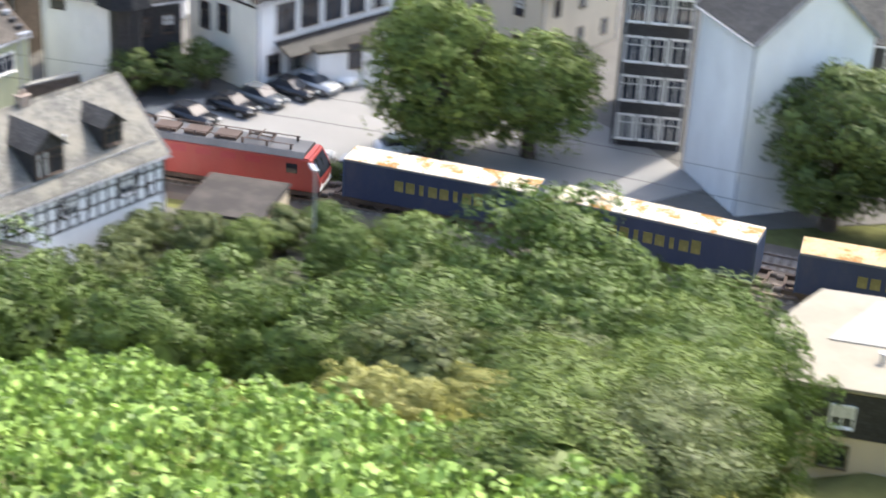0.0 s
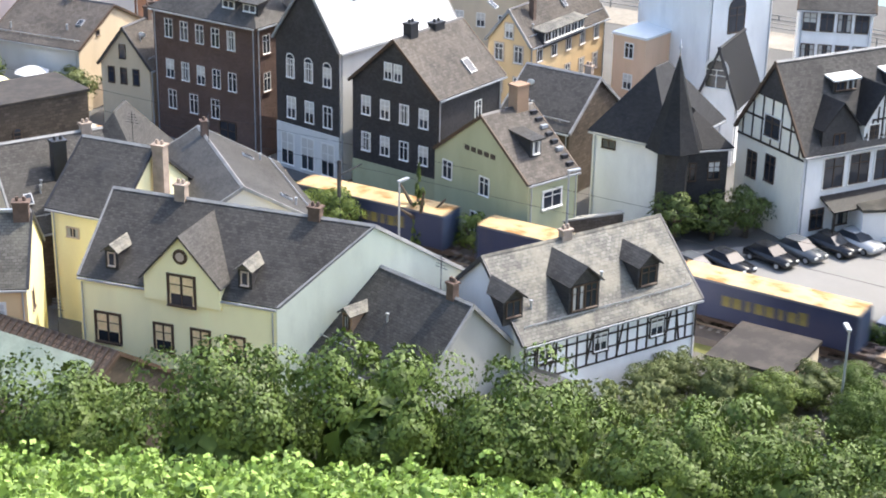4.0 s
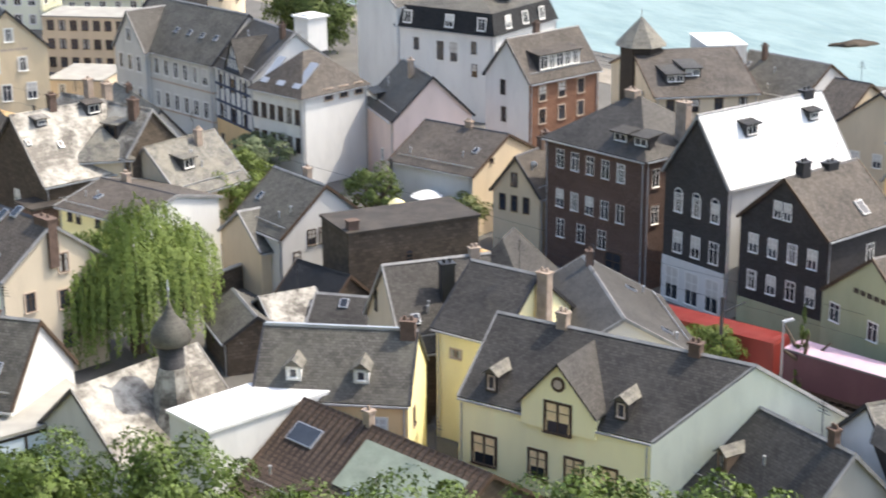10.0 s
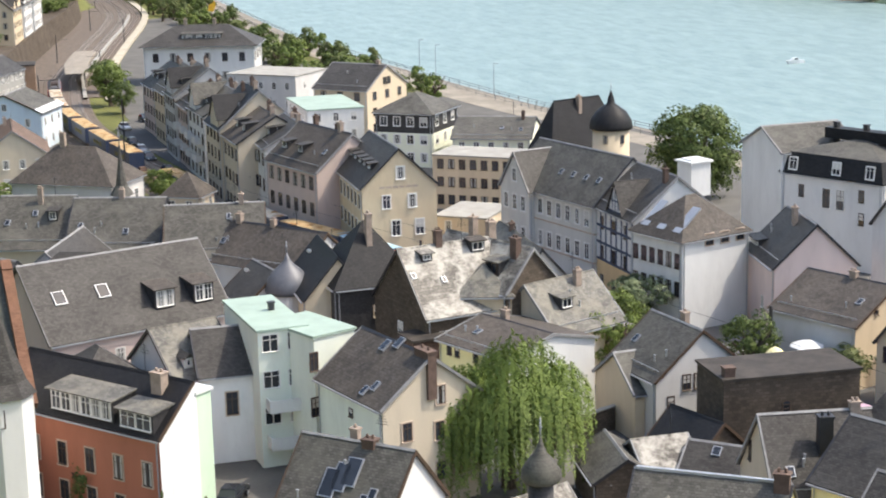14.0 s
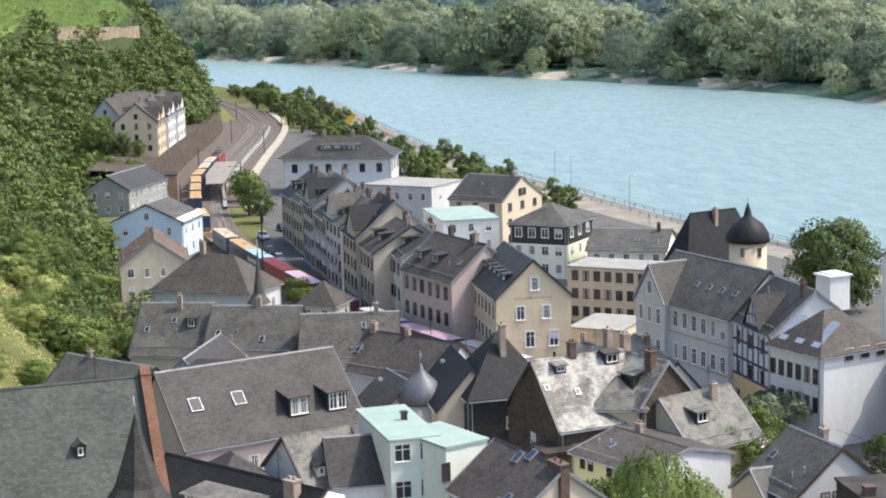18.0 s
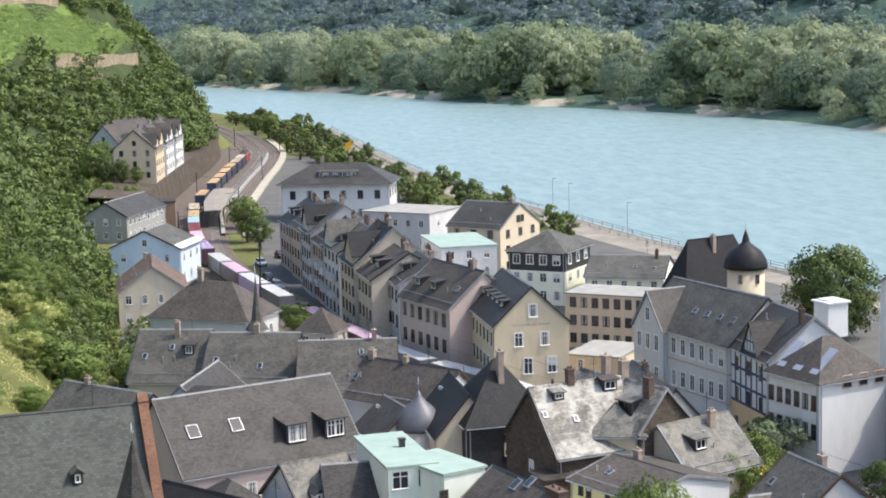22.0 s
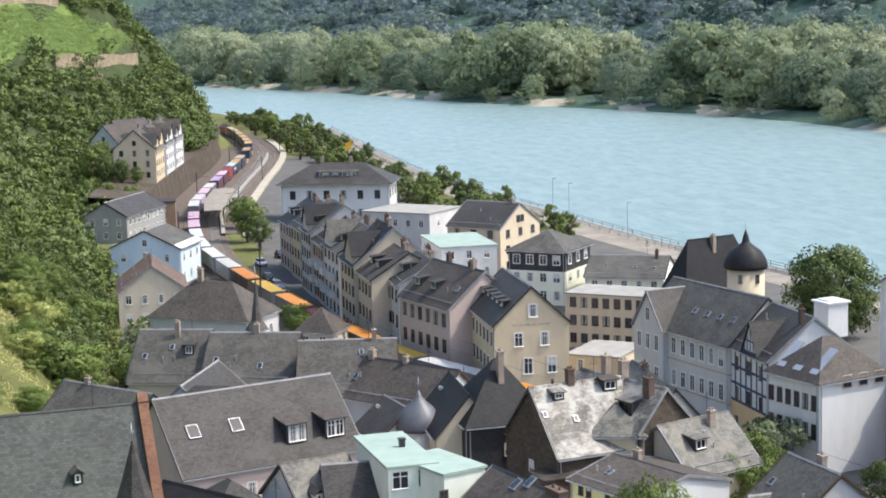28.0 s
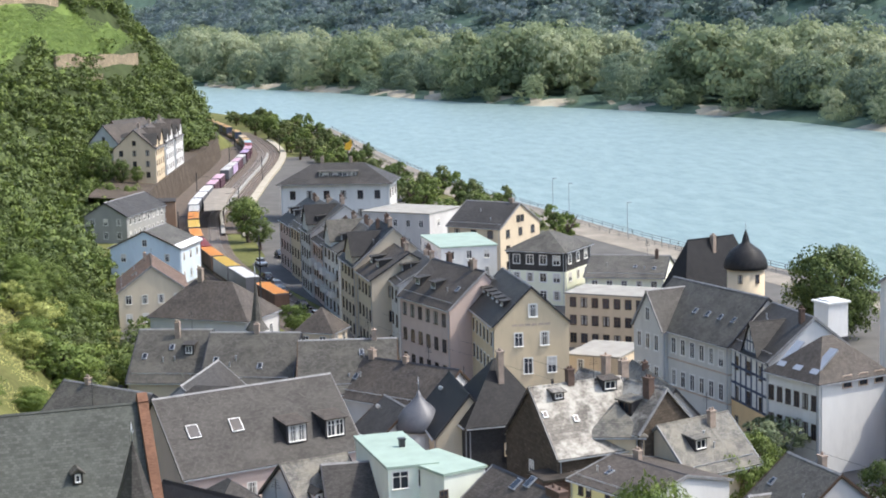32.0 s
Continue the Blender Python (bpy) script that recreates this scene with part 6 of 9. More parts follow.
mid9 = house("house with a dark hipped slate roof and pale ridges", -25.0, 179.0, -12.0, 14.0, 10.0, 6.5, 10.6, wall="lightgrey", roof="slate", kind="hip", floors=2, cols=(-1, -1))
midhouse = house("house with a steep brown roof", -32.9, 241.0, -22.0, 15.6, 9.6, 7.6, 12.3, wall="lightgrey", roof="slate_brown", kind="hip", floors=2, cols=(4, 2))
add_chim(midhouse, -2, 14.0)
tower("slim grey slate spirelet", -23.17, 207.57, 0.9, 6, 11.5, [(1.5, 11.4), (0.7, 12.6), (0.35, 15.0), (0.03, 18.0)], "slate_wall", "slate_old", 8, "spirelet", 0)
leftwhite = house("pale blue gabled house beside the railway", -54.71, 323.01, 79.4, 12.0, 13.7, 7.0, 10.2, wall="skyblue", roof="slate_old", floors=2, cols=(3, 3), gable_win=1)
for sg in (-1, 1):
    bm = bmesh.new()
    slab(bm, [Vector((-6.4, sg * 7.3, 7.06)), Vector((6.4, sg * 7.3, 7.06)), Vector((6.4, sg * 5.9, 7.72)), Vector((-6.4, sg * 5.9, 7.72))], 0.1)
    part("eaves_sheet", bm, M["white_and_glare"], leftwhite)
leftbrown = house("sand-coloured house with a red-brown roof", -48.49, 280.38, -79.5, 14.9, 11.0, 6.0, 10.0, wall="sand", roof="tile_warm", floors=2, gable_win=0)
left3 = house("grey house with a slate roof at the foot of the hill", -72.67, 390.35, 77.5, 23.1, 10.0, 6.0, 9.0, wall="midgrey", roof="slate", floors=2, gable_win=0)
left4 = house("brown brick signal cabin", -66.6, 407.0, -82.0, 8.0, 5.6, 6.2, 6.5, wall="chimtan", roof="slate_brown", kind="flat", floors=2, cols=(2, 1))
for k, (y, wl_, lb) in enumerate(((457.0, "cream", "cream"), (475.5, "white", "white"), (494.0, "white", "white"))):
    hs = house("tall " + lb + " house with dark roof above the railway wall", -80.6 - 0.2 * k, y, 91.0, 16.5, 11.0, 8.6, 13.4, wall=wl_, roof="slate_brown", floors=3, cols=(4, 3), fm="frame_dark", gable_win=1, blind=0, z0=7.0)
    cross_gable(hs, "f", 3.6, 5.4, 4.6, wl_, "slate_brown", 1.6)
    cross_gable(hs, "f", -4.4, 4.2, 3.6, wl_, "slate", 1.0)
    for q in (-2.6, 1.6):
        add_dormer(hs, "b", q, 0.25, 1.6, 1.4, "gable", "white", "slate")
    add_chim(hs, 0.5, 14.6, 0, 0.9, 0.7, "chim", 2)
for y, x, wl_ in ((500.0, -93.5, "white"), (519.0, -94.5, "cream")):
    hs = house("white house with a broad slate roof on the hill road", x, y, 66.0, 17.0, 11.0, 6.6, 12.2, wall=wl_, roof="slate_brown", floors=2, cols=(4, 2), fm="frame_dark", gable_win=1, z0=7.0)
    add_dormer(hs, "b", 2.0, 0.3, 2.4, 1.4, "shed", "white", "slate_old")
    add_dormer(hs, "b", -4.0, 0.3, 1.6, 1.4, "gable", "white", "slate_old")

roofs = random.Random(17)
for hs in (mid1, mid2, mid3, mid5, mid8, patch2, lightroof, greyback, chapel, lowroof, purple_roof, grey_river, brownbarn, orange, pink, yellow_long, small_yellow, whitegable, row2, row3, row4b, row6, row7, leftbrown, palegreenlow, blackyellow, creamtall, blue_timber, ht, slate_near, browntile, shed):
    L_, D_, ze_, zr_ = DIM[hs.name]
    add_chim(hs, roofs.uniform(-0.4, 0.4) * L_, zr_ + roofs.uniform(0.5, 1.1), roofs.choice((-0.9, 0.0, 0.9)), roofs.uniform(0.5, 0.8), 0.5, roofs.choice(("chim", "chim_brick", "chim")), roofs.choice((1, 2, 2)))
    for k in range(roofs.choice((0, 1, 2))):
        add_light(hs, "f", roofs.uniform(-0.4, 0.4) * L_, roofs.uniform(0.3, 0.7), 0.6, 0.85)
    for k in range(2):
        sl = (zr_ - ze_) / (D_ / 2)
        y0 = -D_ / 2 * roofs.uniform(0.3, 0.8)
        bm = bmesh.new()
        lathe(bm, [(0.07, -0.2), (0.07, 0.45), (0.12, 0.46), (0.12, 0.55)], 8)
        part("vent_pipe", bm, M["zinc"], hs).location = (roofs.uniform(-0.42, 0.42) * L_, y0, zr_ + 0.14 + y0 * sl)
    bm = bmesh.new()
    y0 = -D_ / 2 * 0.9
    box(bm, -L_ / 2 + 0.3, L_ / 2 - 0.3, y0 - 0.02, y0 + 0.02, 0.12, 0.2)
    for k in range(int(L_ / 0.9)):
        box(bm, -L_ / 2 + 0.35 + 0.9 * k, -L_ / 2 + 0.39 + 0.9 * k, y0 - 0.015, y0 + 0.015, -0.1, 0.12)
    part("snow_guard", bm, M["zinc"], hs).location = (0, 0, zr_ + 0.14 + y0 * sl)

# ---- railway ----
def spline(P, n=12):
    P = np.array(P, float)
    out = []
    for i in range(len(P) - 1):
        p0, p1, p2, p3 = P[max(i - 1, 0)], P[i], P[i + 1], P[min(i + 2, len(P) - 1)]
        for k in range(n):
            u = k / n
            out.append(0.5 * (2 * p1 + (p2 - p0) * u + (2 * p0 - 5 * p1 + 4 * p2 - p3) * u * u + (3 * p1 - p0 - 3 * p2 + p3) * u ** 3))
    out.append(P[-1])
    return np.array(out)


LINE = spline(TRACK)
ARC = np.r_[0, np.cumsum(np.hypot(*np.diff(LINE, axis=0).T))]
K0 = int(np.argmin(np.hypot(*(LINE - (100, 22)).T)))
ARC = ARC - ARC[K0]                      # zero where the line comes into view


def along(s, off=0.0):
    """Place and heading on the line at arc length s, off metres to its right."""
    p = np.array([np.interp(s, ARC, LINE[:, 0]), np.interp(s, ARC, LINE[:, 1])])
    q = np.array([np.interp(s + 1.5, ARC, LINE[:, 0]), np.interp(s + 1.5, ARC, LINE[:, 1])])
    o = np.array([np.interp(s - 1.5, ARC, LINE[:, 0]), np.interp(s - 1.5, ARC, LINE[:, 1])])
    d = (q - o) / np.hypot(*(q - o))
    return p + off * np.array((d[1], -d[0])), math.degrees(math.atan2(d[1], d[0]))


def ribbon(name, material, s0, s1, prof, step=4.0, parent=None):
    """A strip along the line with the cross-section prof of (offset, z)."""
    ss = np.arange(s0, s1 + 0.01, step)
    vs, fs = [], []
    k = len(prof)
    for s in ss:
        for o, z in prof:
            p, _ = along(s, o)
            vs.append((p[0], p[1], z))
    for i in range(len(ss) - 1):
        for j in range(k - 1):
            a = i * k + j
            fs.append((a, a + 1, a + k + 1, a + k))
    m = bpy.data.meshes.new(name)
    m.from_pydata(vs, [], fs)
    m.materials.append(material)
    ob = new(name, m)
    ob.parent = parent
    return ob


bed = tagged(ribbon("trackbed", M["ballast"], -420, 800, [(-3.6, -0.3), (-2.6, 0.28), (7.0, 0.28), (8.0, -0.3)]), "brown ballast bed of a two-track railway", "railway", kind="structure")
for o in (0.0, 4.4):
    for r in (-0.7175, 0.7175):
        ribbon("rail", M["rail"], -420, 800, [(o + r - 0.05, 0.30), (o + r - 0.04, 0.46), (o + r + 0.04, 0.46), (o + r + 0.05, 0.30)], parent=bed)
    vs, fs = [], []
    for s in np.arange(0, 640, 0.66 if o else 0.66):
        p, a = along(s, o)
        c, n = math.cos(radians(a)), math.sin(radians(a))
        b0 = len(vs)
        for u, w in ((-0.12, -1.3), (0.12, -1.3), (0.12, 1.3), (-0.12, 1.3)):
            vs.append((p[0] + c * u + n * w, p[1] + n * u - c * w, 0.335))
        for u, w in ((-0.14, -1.32), (0.14, -1.32), (0.14, 1.32), (-0.14, 1.32)):
            vs.append((p[0] + c * u + n * w, p[1] + n * u - c * w, 0.25))
        fs += [tuple(b0 + i for i in (0, 1, 2, 3))] + [(b0 + i, b0 + 4 + i, b0 + 4 + (i + 1) % 4, b0 + (i + 1) % 4) for i in range(4)]
    m = bpy.data.meshes.new("sleepers")
    m.from_pydata(vs, [], fs)
    m.materials.append(M["sleeper"])
    sp = new("sleepers", m)
    sp.parent = bed
    sp["kind"] = "stuff"

# station tracks fan and platforms beyond the curve
for k, o in enumerate((8.6,)):
    for r in (-0.72, 0.72):
        ribbon("rail", M["rail"], 420, 700, [(o + r - 0.05, 0.20), (o + r - 0.04, 0.40), (o + r + 0.04, 0.40), (o + r + 0.05, 0.20)], parent=bed)
tagged(ribbon("station_trackbed", M["ballast"], 400, 740, [(6.5, 0.26), (7.0, 0.24), (10.6, 0.2), (11.2, -0.3)]), "brown gravel of the station tracks", "railway", kind="structure")
M["palepath"] = mat("pale_gravel_path", (0.42, 0.38, 0.30), 0.95, 0, 4.0, 0.2, 6.0, 0.1)
tagged(ribbon("siding_bed", M["ballast"], 392, 720, [(-10.2, 0.1), (-9.6, 0.16), (-3.0, 0.16), (-2.6, 0.1)]), "brown gravel beside the line", "railway", kind="structure")
plat = tagged(ribbon("platform", M["concrete"], 396, 620, [(6.15, 0.2), (6.15, 0.85), (7.05, 0.85), (7.05, 0.2)], 4.0), "long pale concrete platform", "platform", kind="structure")
tagged(ribbon("platform_edge", M["palepath"], 392, 690, [(11.0, 0.1), (11.0, 0.62), (13.2, 0.62), (13.2, 0.0)], 5.0), "narrow pale platform strip", "platform", kind="structure")
M["canopy_brown"] = mat("canopy_felt", (0.27, 0.24, 0.20), 0.9, 0, 2.0, 0.25, 8.0, 0.1)
can = thing("platform_canopy", "long low platform canopy with a dark underside", "canopy")
ribbon("canopy_roof", M["canopy_brown"], 412, 464, [(2.4, 3.5), (2.4, 4.3), (4.9, 4.4), (8.0, 4.3), (8.0, 3.5)], 2.0, can)
for s in np.arange(415, 464, 7.0):
    p, a = along(s, 7.0)
    bm = bmesh.new()
    lathe(bm, [(0.12, 0.85), (0.10, 3.95)], 8)
    c = part("post", bm, M["darkmetal"], can)
    c.location = (p[0], p[1], 0)

# retaining wall on the hill side of the line
rw = tagged(ribbon("retaining_wall", M["stone"], 424, 700, [(-9.6, -0.5), (-10.8, 6.6), (-10.8, 7.0), (-11.5, 7.0), (-11.5, 6.3), (-25, 7.4), (-25.5, 2)], 5.0), "long brown rubble retaining wall beside the line", "wall", kind="structure")
bmv = bmesh.new()
bmv.from_mesh(rw.data)
uv_metres(bmv)
bmv.to_mesh(rw.data)
bmv.free()


def mast(s, off, h=7.5, arm=3.2, label="dark steel overhead-line mast"):
    p, a = along(s, off)
    ob = thing("overhead_line_mast", label, "mast", pose(p[0], p[1], 0, 0, 0, a), "overhead line masts")
    bm = bmesh.new()
    box(bm, -0.11, 0.11, -0.11, 0.11, -0.2, h)
    part("pole", bm, M["darkmetal"], ob)
    d = 1 if off < 0 else -1
    bm = bmesh.new()
    box(bm, -0.04, 0.04, min(0, -d * arm), max(0, -d * arm), h - 1.25, h - 1.17)
    part("arm", bm, M["darkmetal"], ob)
    bm = bmesh.new()
    vs = [bm.verts.new(q) for q in ((-0.03, 0, h - 0.2), (0.03, 0, h - 0.2), (0.03, -d * arm, h - 1.15), (-0.03, -d * arm, h - 1.15))]
    bm.faces.new(vs)
    bmesh.ops.solidify(bm, geom=bm.faces[:], thickness=0.05)
    part("stay", bm, M["darkmetal"], ob)
    return ob


for i, s in enumerate((6, 52, 98, 146, 192, 240, 288, 336, 384, 430, 476, 522, 568, 614, 660)):
    mast(s, -3.4 if i % 2 == 0 else 8.0 if s < 360 else 11.0, 7.6)
wires = thing("overhead_wire", "thin dark overhead contact wires", "wire")
for o, z in ((0.0, 6.0), (4.4, 6.0)):
    ribbon("contact_wire", M["darkmetal"], 0, 660, [(o - 0.012, z), (o + 0.012, z), (o + 0.012, z + 0.02)], 12.0, wires)


# ---- train ----
def paint(name, col, rough=0.45, vary=0.12):
    return mat("train_" + name, col, rough, 0, 2.0, vary, 6.0, 0.03, 0.5, dirt=0.15, stain=(0.18, 0.14, 0.10), streak=2.0)


PT = dict(red=paint("red", (0.30, 0.045, 0.038)), blue=paint("blue", (0.020, 0.030, 0.080)), tan=mat("train_tan_roof", (0.72, 0.54, 0.30), 0.7, 0, 3.0, 0.2, 3.0, 0.03, 0.3, dirt=2.4, stain=(0.44, 0.21, 0.06)), palecloth=mat("train_pale_roof", (0.74, 0.68, 0.56), 0.7, 0, 3.0, 0.15, 3.0, 0.03, 0.3, dirt=3.0, stain=(0.46, 0.23, 0.06)), orange=paint("orange", (0.80, 0.34, 0.06)), pale=paint("pale", (0.75, 0.74, 0.70)),
          pink=paint("pink", (0.78, 0.56, 0.66)), purple=paint("purple", (0.10, 0.04, 0.06)), lilac=paint("lilac", (0.55, 0.42, 0.62)), darkblue=paint("dark_blue", (0.03, 0.05, 0.10)), skyblue=paint("sky_blue", (0.52, 0.72, 0.82)),
          mustard=paint("mustard", (0.19, 0.155, 0.05), 0.8, 0.5), yellow=paint("yellow", (0.72, 0.50, 0.08)), grey=paint("grey", (0.125, 0.13, 0.145)), frame=paint("frame", (0.07, 0.045, 0.035), 0.8, 0.3), rust=paint("rust", (0.10, 0.060, 0.045), 0.85, 0.35), slate=paint("slate", (0.075, 0.075, 0.08), 0.7, 0.25), sand=paint("sand", (0.36, 0.25, 0.16), 0.8, 0.3), wheel=paint("wheel", (0.09, 0.07, 0.06), 0.6),
          glass=M["glass"], white=paint("white", (0.82, 0.82, 0.80)), maroon=paint("maroon", (0.30, 0.03, 0.04)))


def bogie(ob, x):
    bm = bmesh.new()
    box(bm, -1.25, 1.25, -0.95, -0.83, 0.75, 1.0)
    box(bm, -1.25, 1.25, 0.83, 0.95, 0.75, 1.0)
    box(bm, -0.25, 0.25, -0.95, 0.95, 0.7, 0.98)
    b = part("bogie", bm, PT["frame"], ob)
    b.location = (x, 0, 0)
    for wx in (-0.9, 0.9):
        bm = bmesh.new()
        for sy in (-0.75, 0.75):
            bmesh.ops.create_cone(bm, cap_ends=True, segments=16, radius1=0.46, radius2=0.46, depth=0.13, matrix=Matrix.Translation((0, sy, 0)) @ Matrix.Rotation(math.pi / 2, 4, "X"))
        bmesh.ops.create_cone(bm, cap_ends=True, segments=8, radius1=0.09, radius2=0.09, depth=1.4, matrix=Matrix.Rotation(math.pi / 2, 4, "X"))
        w = part("wheelset", bm, PT["wheel"], b)
        w.location = (wx, 0, 0.92)


def wagon_frame(ob, n):
    bm = bmesh.new()
    for sy in (-1.15, 1.02):
        box(bm, -n / 2, n / 2, sy, sy + 0.13, 0.95, 1.3)
    box(bm, -n / 2, n / 2, -0.12, 0.12, 1.0, 1.18)
    for x in np.linspace(-n / 2 + 0.1, n / 2 - 0.1, 7):
        box(bm, x - 0.1, x + 0.1, -1.15, 1.15, 1.02, 1.2)
    part("frame", bm, PT["frame"], ob)
    for sgn in (-1, 1):
        bm = bmesh.new()
        for sy in (-0.85, 0.85):
            bmesh.ops.create_cone(bm, cap_ends=True, segments=10, radius1=0.2, radius2=0.2, depth=0.5, matrix=Matrix.Translation((sgn * (n / 2 + 0.22), sy, 1.1)) @ Matrix.Rotation(math.pi / 2, 4, "Y"))
        part("buffer_beam", bm, PT["wheel"], ob)
        bogie(ob, sgn * (n / 2 - 2.4))


def trailer_wagon(label, top, wall, n=13.4, bars="mustard", h=4.12, kind="trailer"):
    """A pocket wagon under a curtain-sided trailer or swap body."""
    ob = thing("container_wagon", label, "railway wagon", group="wagons of the goods train")
    wagon_frame(ob, n + 1.6)
    z0 = 1.34 if kind == "container" else 1.25
    bm = bmesh.new()
    box(bm, -n / 2, n / 2, -1.25, 1.25, z0, h - 0.06)
    bmesh.ops.bevel(bm, geom=bm.edges[:], offset=0.05, segments=1, affect="EDGES")
    part("body", bm, PT[wall], ob)
    bm = bmesh.new()
    m = 26
    grid = [[bm.verts.new((-n / 2 + n * i / m, y, h + 0.03 * math.sin(i * 1.7) * (abs(y) < 1) - 0.05 * (abs(y) > 1))) for y in (-1.27, -0.6, 0.0, 0.6, 1.27)] for i in range(m + 1)]
    for a, b in zip(grid, grid[1:]):
        for j in range(4):
            bm.faces.new((a[j], b[j], b[j + 1], a[j + 1]))
    bmesh.ops.solidify(bm, geom=bm.faces[:], thickness=0.06)
    part("roof_sheet", bm, PT[top], ob)
    bm = bmesh.new()
    box(bm, -n / 2 - 0.02, n / 2 + 0.02, -1.29, 1.29, h - 0.2, h - 0.075)
    part("top_rail", bm, PT["grey" if wall != "red" else "red"], ob)
    for x in (-n / 2, n / 2):
        bm = bmesh.new()
        box(bm, x - 0.06, x + 0.06, -1.28, 1.28, z0 - 0.02, h - 0.21)
        part("end_frame", bm, PT["darkblue" if wall == "blue" else wall], ob)
    if bars:
        for sgn in (-1, 1):
            for i in range(8):
                bm = bmesh.new()
                w = 0.62 if i not in (2, 5) else 0.3
                box(bm, -w / 2, w / 2, -0.012, 0.012, -0.38, 0.38 if i else 0.55)
                q = part("lettering_bar", bm, PT[bars], ob)
                q.location = (-2.9 + i * 0.8, sgn * 1.262, 2.75)
    if kind == "trailer":
        for x in (n / 2 - 2.2, n / 2 - 3.5, n / 2 - 4.8):
            bm = bmesh.new()
            for sy in (-0.95, 0.95):
                bmesh.ops.create_cone(bm, cap_ends=True, segments=14, radius1=0.48, radius2=0.48, depth=0.32, matrix=Matrix.Translation((-x, sy, 1.0)) @ Matrix.Rotation(math.pi / 2, 4, "X"))
            part("trailer_axle", bm, PT["wheel"], ob)
        for i in range(int(n / 1.7)):
            bm = bmesh.new()
            box(bm, -0.03, 0.03, -1.262, -1.25, z0, h - 0.2)
            p = part("curtain_strap", bm, PT["darkblue" if wall == "blue" else wall], ob)
            p.location = (-n / 2 + 0.85 + i * 1.7, 0, 0)
    return ob


def empty_wagon(n=15.5):
    ob = thing("flat_wagon", "empty rust-brown pocket wagon", "railway wagon", group="wagons of the goods train")
    wagon_frame(ob, n)
    bm = bmesh.new()
    box(bm, -n / 2 + 0.6, n / 2 - 0.6, -1.0, 1.0, 0.98, 1.06)
    part("deck", bm, PT["rust"], ob)
    for sy in (-1.28, 1.28):
        bm = bmesh.new()
        prism(bm, [(-n / 2, 1.15), (-n / 2 + 3.4, 1.15), (-n / 2 + 4.2, 0.62), (n / 2 - 4.2, 0.62), (n / 2 - 3.4, 1.15), (n / 2, 1.15), (n / 2, 1.55), (-n / 2, 1.55)], sy - 0.08, sy + 0.08, "y")
        part("side_beam", bm, PT["sand"], ob)
    for sx in (-1, 1):
        bm = bmesh.new()
        box(bm, sx * (n / 2 - 1.7) - 1.6, sx * (n / 2 - 1.7) + 1.6, -1.19, 1.19, 1.32, 1.44)
        part("end_deck", bm, PT["sand"], ob)
    for x in (-3.0, 0.0, 3.0):
        bm = bmesh.new()
        box(bm, x - 0.16, x + 0.16, -1.19, 1.19, 1.07, 1.28)
        part("cross_beam", bm, PT["sand"], ob)
    bm = bmesh.new()
    prism(bm, [(n / 2 - 2.5, 1.45), (n / 2 - 1.1, 1.45), (n / 2 - 1.35, 2.15), (n / 2 - 2.2, 2.15)], -0.55, 0.55, "y")
    part("hitch", bm, PT["rust"], ob)
    return ob


